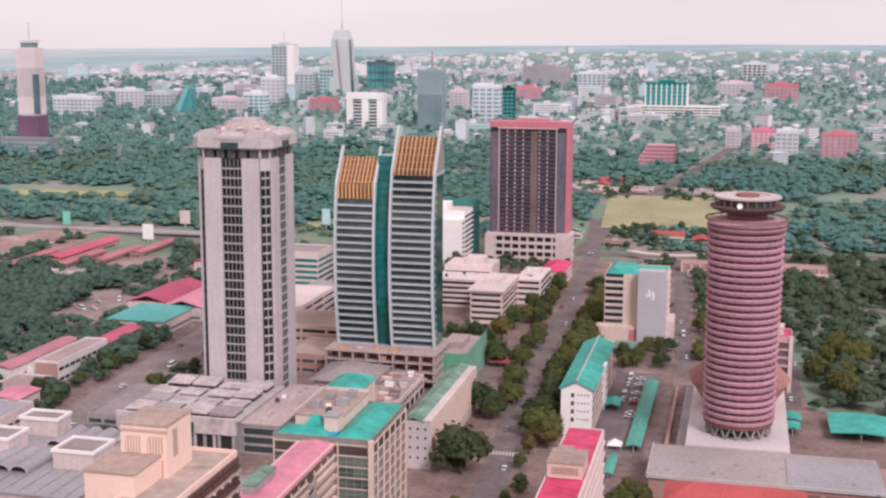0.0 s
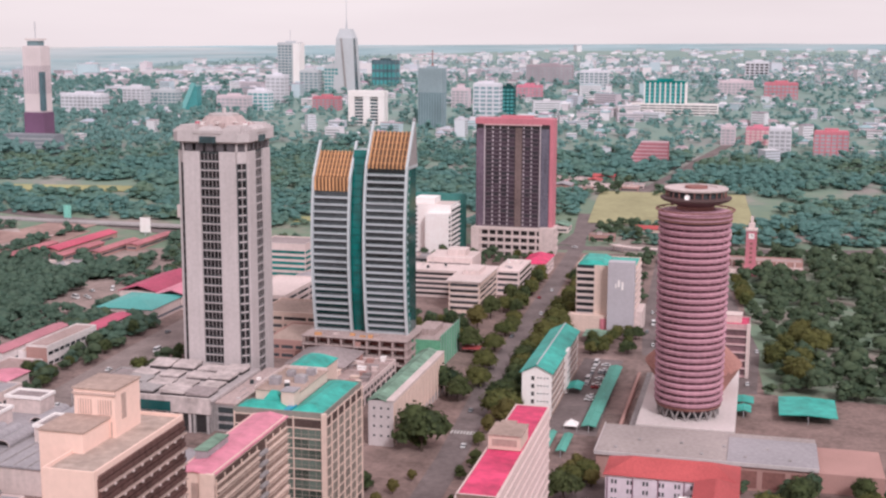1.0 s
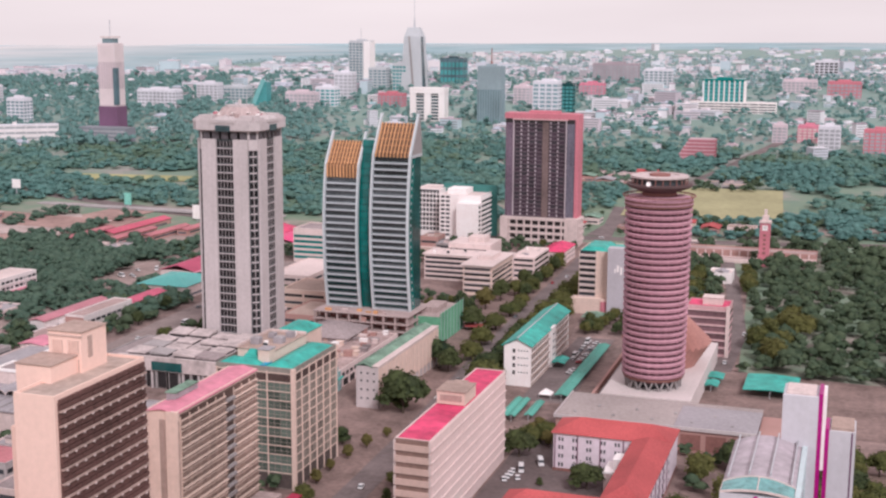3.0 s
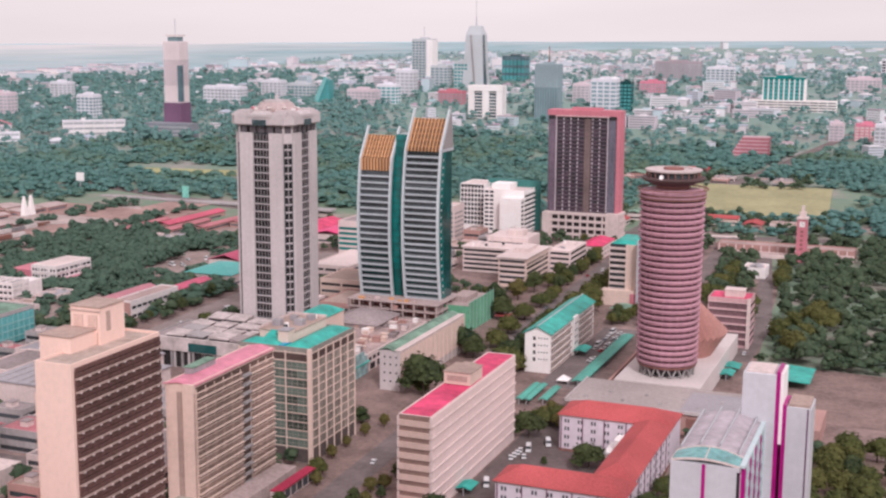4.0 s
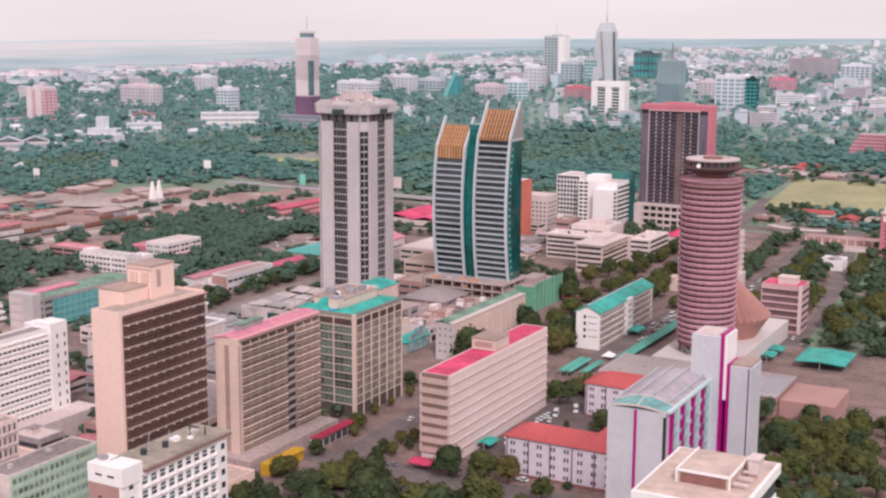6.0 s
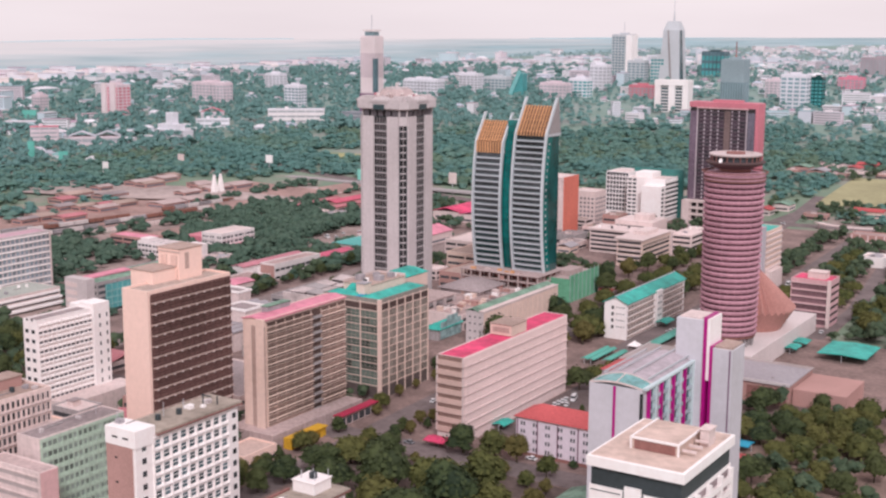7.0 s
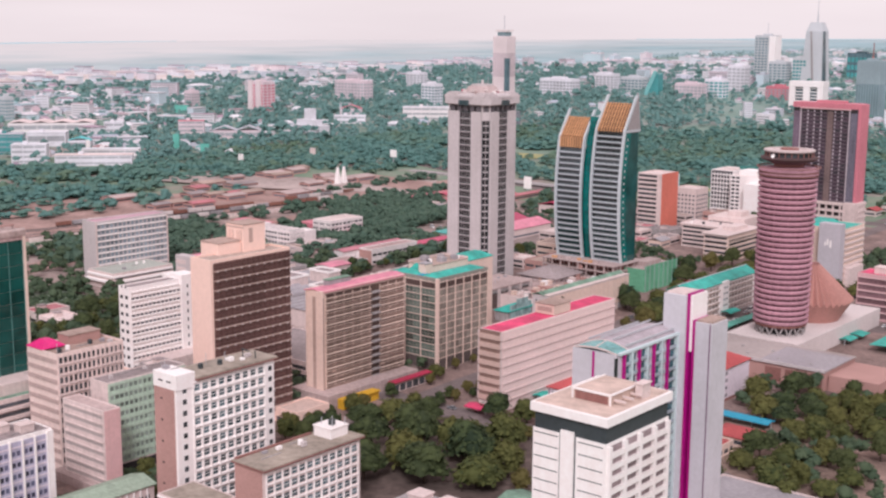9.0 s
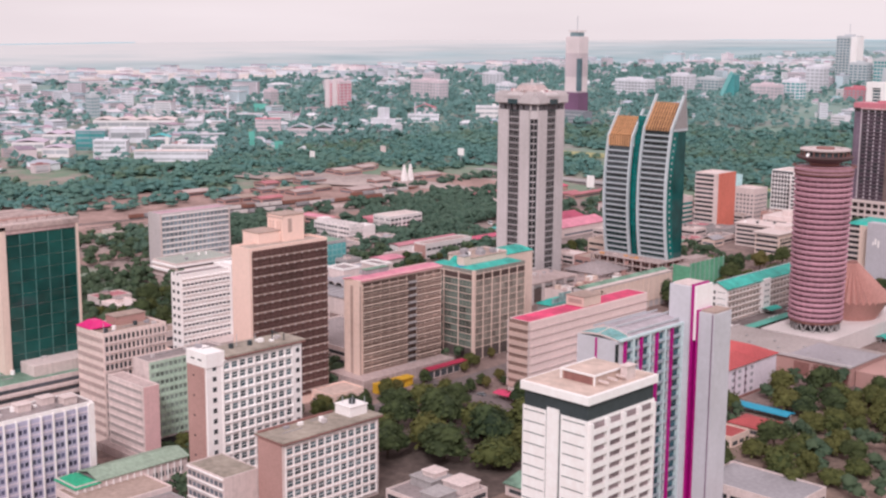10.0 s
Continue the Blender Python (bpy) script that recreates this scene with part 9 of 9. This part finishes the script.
plant(1, -99, 443, 1.45, free=False)
plant(0, -101, 446, 0.7, 3, free=False)
plant(4, -108, 396, 0.9, free=False)


def grove(n, x0, y0, x1, y1, kinds, s0=0.8, s1=1.15, gap=6.0, rad=2.5):
    done = tries = 0
    while done < n and tries < n * 25:
        tries += 1
        done += plant(rnd.choice(kinds), rnd.uniform(x0, x1), rnd.uniform(y0, y1), rnd.uniform(s0, s1), gap, True, rad)


# the avenue: a planted verge and a service lane on one side, a dense belt on the other
for x, y, k, z in ((-102, 571, 3, 0.8), (-97.5, 541, 3, 0.75), (-104, 607, 3, 0.8), (-105, 641, 3, 0.7), (-108, 520, 1, 0.85), (-101.5, 514, 1, 0.7), (-117, 604, 1, 0.9), (-124, 655, 2, 1.0),
                   (-122, 682, 5, 0.9), (-120, 733, 5, 0.8), (-109, 713, 0, 0.7), (-107, 676, 3, 0.55), (-110, 752, 0, 0.7), (-112, 785, 5, 0.7), (-128, 630, 5, 0.8), (-118, 700, 0, 0.7), (-104, 660, 3, 0.6),
                   (-72, 481, 2, 1.0), (-78, 496, 3, 0.9), (-79, 512, 1, 0.8), (-78, 525, 5, 0.8), (-78.5, 537, 1, 0.75), (-80, 550, 5, 0.75), (-81, 562, 0, 0.8), (-82, 577, 1, 0.75), (-83, 591, 0, 0.8), (-80, 607, 3, 0.8), (-79, 630, 3, 0.95), (-79, 648, 0, 0.85),
                   (-79.5, 666, 3, 0.95), (-80, 682, 0, 0.8), (-80, 697, 3, 0.95), (-80.5, 716, 0, 0.85), (-80, 736, 3, 0.9), (-82, 752, 2, 0.85), (-82, 768, 0, 0.85), (-86, 786, 5, 0.8), (-78, 472, 2, 0.6), (-75.5, 487, 2, 0.7), (-78.5, 455, 0, 0.4), (-74, 430, 4, 0.75), (-77, 417, 4, 0.5),
                   (-72, 640, 0, 0.8), (-71, 600, 1, 0.75), (-73, 620, 5, 0.8), (-90, 800, 3, 0.7), (-114, 806, 0, 0.7), (-94, 410, 2, 0.35), (-97, 395, 2, 0.4), (-99, 380, 2, 0.4), (-100, 365, 2, 0.35), (-99, 350, 2, 0.4), (-98, 338, 0, 0.35), (-91, 322, 2, 0.4)):
    plant(k, x, y, z * 1.25, 3.0, False)
for x, y, k, z in ((-36, 248, 1, 1.35), (-21, 259, 3, 1.3), (-6, 268, 0, 1.45), (-12, 226, 1, 1.3), (7, 233, 3, 1.35), (-26, 232, 3, 1.3), (-8, 247, 1, 1.35), (8, 250, 0, 1.3), (-70, 256, 1, 0.95), (-66, 269, 3, 1.0), (-56, 277, 1, 1.0),
                   (-44, 264, 0, 0.9), (-36, 302, 1, 1.0), (-24, 306, 0, 1.05), (-13, 304, 2, 1.0), (18, 260, 2, 0.9), (-67, 300, 4, 0.9), (-92, 296, 4, 0.8), (-30, 213, 1, 1.2), (-46, 224, 0, 1.1), (-52, 240, 1, 1.0), (22, 240, 2, 0.8), (-10, 288, 2, 0.6), (4, 296, 0, 0.7), (-90, 232, 0, 0.8), (-82, 238, 1, 0.7), (-84, 224, 0, 0.8), (-75, 226, 1, 0.7), (-92, 218, 5, 0.8), (-73, 238, 1, 0.75)):
    plant(k, x, y, z, 3.0, False)
grove(8, -62, 280, 12, 322, (4, 2, 0), 0.4, 0.6, 8)
grove(18, -100, 238, -64, 330, (0, 2, 2, 4), 0.5, 0.75, 6)
grove(4, -74, 318, -62, 400, (4, 0), 0.4, 0.6, 8)
plant(1, -3.2, 377, 0.85, free=False)
plant(1, -36, 404, 0.95, free=False)
plant(4, -20.8, 376, 0.4, free=False)
grove(8, -40, 420, -28, 436, (0, 3, 2), 0.6, 0.8, 5, 1)
grove(8, -76, 470, -70, 600, (2, 0, 5), 0.6, 0.8, 7, 0.5)
grove(14, -62, 612, -26, 662, (5, 0, 1), 0.5, 0.7, 5)
grove(8, 32, 560, 60, 700, (3, 3, 0, 1), 0.9, 1.3, 9)
grove(34, -20, 640, 24, 830, (3, 0, 3), 0.6, 0.9, 6.5)
grove(46, 26, 286, 110, 430, (1, 3, 0), 0.7, 1.05, 6.5)
grove(10, -12, 574, 24, 590, (0, 3), 0.5, 0.7, 6)
grove(22, -330, 250, -225, 345, (0, 5, 1), 0.7, 1.05, 7)
grove(10, -160, 180, -108, 205, (0, 4, 5), 0.6, 0.8, 6)
grove(8, -92, 150, -55, 200, (0, 5, 4), 0.5, 0.7, 6)
grove(10, -265, 480, -246, 620, (4, 0), 0.6, 0.9, 7)
grove(10, -325, 480, -292, 610, (0, 5, 1, 4), 0.5, 0.75, 5, 1.0)
grove(12, -160, 560, -120, 690, (0, 2, 5), 0.6, 0.9, 7)
grove(14, -128, 690, -106, 800, (5, 2, 0), 0.6, 0.8, 6)
grove(12, -200, 820, -116, 890, (5, 0), 0.5, 0.8, 7)


def woodland(name, label, material, spots, variants, lobes, count, size, n=6, rings=2, lift=0.9, low=0.75, high=1.2):
    """Very many trees as one mesh, put together from a few crowns: rounded masses with leaf clumps over them."""
    rr = random.Random(len(spots))
    protos = []
    for k in range(variants):
        v, f, centres = leaf_cloud(rr, lobes, count, size, 6.0, 9.0, 0.5, lift)
        cv, cf = lumps(rr, centres, 0.94, n, rings)
        loops = np.array([i for q in f for i in q] + [len(v) + i for q in cf for i in q], dtype=np.int32)
        protos.append((np.array(v + cv, dtype=np.float32), loops, np.array([len(q) for q in f + cf], dtype=np.int32)))
    vs, ls, ns, base = [], [], [], 0
    for x, y, s in spots:
        p, loops, sizes = protos[rr.randrange(variants)]
        a = rr.uniform(0, 6.28)
        c, sn = math.cos(a) * rr.uniform(0.85, 1.2), math.sin(a) * rr.uniform(0.85, 1.2)
        q = np.empty_like(p)
        q[:, 0] = (p[:, 0] * c - p[:, 1] * sn) * s + x
        q[:, 1] = (p[:, 0] * sn + p[:, 1] * c) * s + y
        q[:, 2] = p[:, 2] * s * rr.uniform(low, high) + lie(x, y)
        vs.append(q)
        ls.append(loops + base)
        ns.append(sizes)
        base += len(p)
    v, loops, sizes = np.concatenate(vs), np.concatenate(ls), np.concatenate(ns)
    me = bpy.data.meshes.new(name)
    me.vertices.add(len(v))
    me.vertices.foreach_set("co", v.ravel())
    me.loops.add(len(loops))
    me.loops.foreach_set("vertex_index", loops)
    me.polygons.add(len(sizes))
    me.polygons.foreach_set("loop_start", np.concatenate(([0], np.cumsum(sizes)[:-1])).astype(np.int32))
    me.polygons.foreach_set("use_smooth", np.ones(len(sizes), dtype=bool))
    me.update(calc_edges=True)
    me.materials.append(material)
    tagged(new(name, me), label, "trees", kind="stuff")


# Leaf colours paled and blued further out; haze is put into them.
LEAFFAR2 = leaves("hazed_blue_green_leaves", (0.150, 0.300, 0.278), (0.196, 0.352, 0.314), tuft=0.35, through_=0.42)
LEAFFAR3 = leaves("hazed_hill_leaves", (0.37, 0.505, 0.52), (0.425, 0.56, 0.57), tuft=0.3)
LEAFTOWN = leaves("hazed_suburb_leaves", (0.190, 0.345, 0.330), (0.240, 0.392, 0.365), tuft=0.3, through_=0.42)
near_w, mid_w, park_w, far_w, hill_w = [], [], [], [], []
tries = 0
olive = []
while len(park_w) + len(mid_w) + len(olive) < 7300 and tries < 90000:
    tries += 1
    a, r = radians(rnd.uniform(-8, 74)), math.sqrt(rnd.uniform(560 ** 2, 1700 ** 2))
    x, y = -r * math.sin(a), r * math.cos(a)
    if r > edge_of_park(x, y) + rnd.uniform(-40, 60):
        continue
    if (y < 960 and x > -650) or (x > -735 and y < 880 and rnd.random() < 0.7):
        continue
    gap = noise.noise((x * 0.006, y * 0.006, 0.5)) + 0.5 * noise.noise((x * 0.02, y * 0.02, 2.5))
    if gap > 0.40 or math.hypot((x + 655) / 98, (y - 1112) / 46) < 1 or math.hypot((x + 330) / 40, (y - 1010) / 22) < 1 or (-132 < x < 28 and 1046 < y < 1246) or not clear(x, y, 5):
        continue
    tone = noise.noise((x * 0.011, y * 0.011, 6.5)) + 0.35 * rnd.uniform(-1, 1)
    size = rnd.uniform(0.95, 1.8) * (1 + 0.4 * noise.noise((x * 0.008, y * 0.008, 11.5)))
    (olive if tone > 0.42 else park_w if tone > -0.05 else mid_w).append((x, y, size))
tries = 0
while len(near_w) < 620 and tries < 9000:
    tries += 1
    x, y = rnd.uniform(-600, -300), rnd.uniform(380, 900)
    if noise.noise((x * 0.012, y * 0.012, 7.5)) > 0.06 or not clear(x, y, 5) or (-520 < x < -300 and 760 < y < 900 and rnd.random() < 0.6):
        continue
    near_w.append((x, y, rnd.uniform(0.55, 1.15)))
for x0, y0, x1, y1, count in ((-505, 640, -392, 790, 150), (-336, 560, -302, 650, 40), (-560, 700, -505, 900, 40), (-562, 420, -520, 700, 70), (-520, 400, -430, 520, 110), (-480, 560, -380, 640, 70), (-400, 560, -318, 660, 50), (-470, 590, -394, 720, 130), (-470, 712, -396, 765, 60)):
    done = tries = 0
    while done < count and tries < count * 14:
        tries += 1
        x, y = rnd.uniform(x0, x1), rnd.uniform(y0, y1)
        if clear(x, y, 3.5):
            near_w.append((x, y, rnd.uniform(0.75, 1.4)))
            done += 1
for k in range(260):
    x, y = rnd.uniform(-870, -738), rnd.uniform(560, 880)
    if clear(x, y, 4):
        park_w.append((x, y, rnd.uniform(0.8, 1.5)))
yard_w = []
for x0, y0, x1, y1, count in ((34, 556, 190, 940, 760), (-62, 700, 30, 930, 190), (-420, 150, -225, 350, 420), (-560, 330, -420, 440, 110), (-200, 170, -110, 345, 40), (-345, 440, -290, 640, 60), (-150, 945, 60, 1045, 90), (-130, 1215, -10, 1300, 40), (20, 290, 130, 440, 36), (-235, 640, -115, 900, 70), (-105, 100, -20, 205, 24), (-265, 440, -225, 640, 24), (-400, 700, -300, 900, 50)):
    done = tries = 0
    while done < count and tries < count * 12:
        tries += 1
        x, y = rnd.uniform(x0, x1), rnd.uniform(y0, y1)
        if clear(x, y, 3.2) and not any(math.hypot(x - a, y - c) < 5 for a, c in planted):
            yard_w.append((x, y, rnd.uniform(0.5, 1.1) * (1.25 if x0 == 34 else 1)))
            done += 1
while len(far_w) < 8200:
    a, r = radians(rnd.uniform(-10, 80) if rnd.random() < 0.6 else rnd.uniform(22, 54)), rnd.uniform(1000, 2600)
    x, y = -r * math.sin(a), r * math.cos(a)
    if r < edge_of_park(x, y) or not clear(x, y, 5):
        continue
    if (a > 0.8 and r > edge_of_park(x, y) + 330 and noise.noise((x * 0.004, y * 0.004, 4.5)) + 0.5 * noise.noise((x * 0.013, y * 0.013, 8.5)) < -0.12) or (a > 0.80 and rnd.random() < 0.15) or r > plain_edge(math.degrees(a)):
        continue
    far_w.append((x, y, rnd.uniform(0.8, 1.6)))
for k in range(26):
    far_w.append((rnd.uniform(-872, -788), rnd.uniform(1290, 1334), rnd.uniform(1.3, 2.0)))
while len(hill_w) < 4200:
    a, r = radians(rnd.uniform(-12, 60)), rnd.uniform(2300, 3700)
    if r > plain_edge(math.degrees(a)) - 30:
        continue
    x, y = -r * math.sin(a), r * math.cos(a)
    if noise.noise((x * 0.002, y * 0.002, 9.5)) < -0.15:
        continue
    hill_w.append((x, y, rnd.uniform(0.7, 1.3)))
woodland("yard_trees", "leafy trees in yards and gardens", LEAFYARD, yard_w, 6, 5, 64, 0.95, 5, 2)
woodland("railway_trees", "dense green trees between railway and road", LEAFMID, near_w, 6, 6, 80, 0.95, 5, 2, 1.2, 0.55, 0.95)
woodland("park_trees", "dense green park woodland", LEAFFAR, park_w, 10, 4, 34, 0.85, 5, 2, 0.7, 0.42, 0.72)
woodland("park_trees", "dense park woodland, hazed blue-green", LEAFFAR2, mid_w, 10, 4, 34, 0.85, 5, 2, 0.7, 0.42, 0.76)
# The olive below has haze put into its colour as well.
woodland("park_trees", "olive and yellowing park trees", leaves("hazed_olive_leaves", (0.165, 0.262, 0.190), (0.225, 0.312, 0.218), tuft=0.35, through_=0.42), olive, 6, 4, 34, 0.85, 5, 2, 0.7, 0.4, 0.68)
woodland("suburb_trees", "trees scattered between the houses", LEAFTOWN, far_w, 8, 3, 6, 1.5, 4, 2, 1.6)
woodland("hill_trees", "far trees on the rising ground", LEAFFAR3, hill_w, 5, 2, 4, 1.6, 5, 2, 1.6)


def vehicle(name, paint, label, length, width, height, van=False):
    b = thing(name, 0, 0, 0, label, "car" if not van else "van", "parked and driving vehicles")
    L, W = length / 2, width / 2
    body = Mesh().prism([(-W, -L), (W, -L), (W, L), (-W, L)], 0.35, height * 0.58, [(-W * 0.96, -L * 0.97), (W * 0.96, -L * 0.97), (W * 0.96, L * 0.97), (-W * 0.96, L * 0.97)])
    a0, a1 = (-L * 0.95, L * 0.8) if van else (-L * 0.75, L * 0.4)
    body.prism([(-W * 0.9, a0 + 0.4), (W * 0.9, a0 + 0.4), (W * 0.9, a1 - 0.4), (-W * 0.9, a1 - 0.4)], height - 0.1, height)
    part("body", body, paint, b)
    part("glasshouse", Mesh().prism([(-W * 0.95, a0), (W * 0.95, a0), (W * 0.95, a1), (-W * 0.95, a1)], height * 0.58, height - 0.1, [(-W * 0.88, a0 + 0.4), (W * 0.88, a0 + 0.4), (W * 0.88, a1 - 0.4), (-W * 0.88, a1 - 0.4)]), WINDOW, b)
    wheel = Mesh()
    ring = [(0.34 * math.cos(k * 0.628), 0.34 * math.sin(k * 0.628)) for k in range(10)]
    for s0, s1 in ((-0.1, 0.1),):
        k = len(wheel.v)
        wheel.v += [(s0, u, w_) for u, w_ in ring] + [(s1, u, w_) for u, w_ in ring]
        wheel.f += [tuple(range(k + 9, k - 1, -1)), tuple(range(k + 10, k + 20))] + [(k + i, k + (i + 1) % 10, k + 10 + (i + 1) % 10, k + 10 + i) for i in range(10)]
    wd = wheel.data("wheel", DARK)
    for sx in (-W, W):
        for sy in (-L * 0.62, L * 0.62):
            piece("wheel", wd, b, sx, sy, 0.34)
    return b


PAINTS = [mat("white_car_paint", (0.75, 0.73, 0.74), 0.25, 0.05, bump=0), mat("grey_car_paint", (0.25, 0.25, 0.27), 0.25, 0.05, bump=0), mat("red_car_paint", (0.4, 0.04, 0.05), 0.25, 0.05, bump=0)]
CARS = [vehicle("car", PAINTS[0], "white saloon car with dark windows", 4.4, 1.8, 1.5), vehicle("car", PAINTS[1], "dark grey saloon car on asphalt", 4.4, 1.8, 1.5), vehicle("van", PAINTS[0], "white minibus with dark windows", 6.5, 2.1, 2.7, True), vehicle("car", PAINTS[2], "small red hatchback car", 4.1, 1.8, 1.5)]
PARKED = [False] * 4


def park(kind, x, y, turn):
    m = pose(x, y, lie(x, y) + 0.22, 0, 0, turn)
    if not PARKED[kind]:
        PARKED[kind] = True
        CARS[kind].matrix_basis = m
    else:
        copy_thing(CARS[kind], m)


for i in range(13):
    if i not in (2, 3, 6, 8, 11):
        park((0, 0, 1, 0, 3, 0, 1)[i % 7], -43.6, 530 + i * 5.2, 90 + rnd.uniform(-3, 3))
for i in range(7):
    park((0, 2, 0, 1, 0)[i % 5], -48.5 + rnd.uniform(-0.3, 0.3), 556 + i * 6.3, rnd.uniform(-4, 4))
for i, (x, y) in enumerate(((-26, 398.5), (-34.6, 377), (-31.2, 389), (-34.3, 380.2), (-34, 383.4), (-9.2, 388), (-33.6, 346), (-30.2, 380), (-9, 384.6), (-33.8, 386.6))):
    park((2, 0, 2, 0, 0, 2, 2, 0, 2, 0)[i], x, y, 20 + rnd.uniform(-6, 6))
for x, y, t, k in ((-84, 452, 3, 0), (-92, 500, 3, 1), (-86, 560, 3, 0), (-101, 640, 3, 1), (-95, 700, 3, 0), (-104, 745, 3, 3), (-100, 770, 3, 0), (-70, 330, 40, 1), (-82, 352, 10, 0), (-24, 640, 3, 0), (-28, 690, 3, 2), (-31, 720, 4, 0), (-30, 670, 4, 1),
                   (-280, 520, 0, 0), (-274, 560, 0, 2), (-288, 600, 0, 1), (-272, 460, 0, 0), (26, 575, 0, 0), (-110, 940, 80, 0), (-180, 930, 80, 2), (-300, 910, 88, 0), (30, 640, 0, 0), (-10, 310, 85, 0), (-60, 300, 88, 1), (-130, 297, 88, 0), (-381, 674, 60, 0), (-385, 668, 60, 2), (-377, 670, 60, 0), (-375, 697, 20, 2), (-363, 640, 10, 1), (-386, 690, 60, 0)):
    park(k, x, y, t)
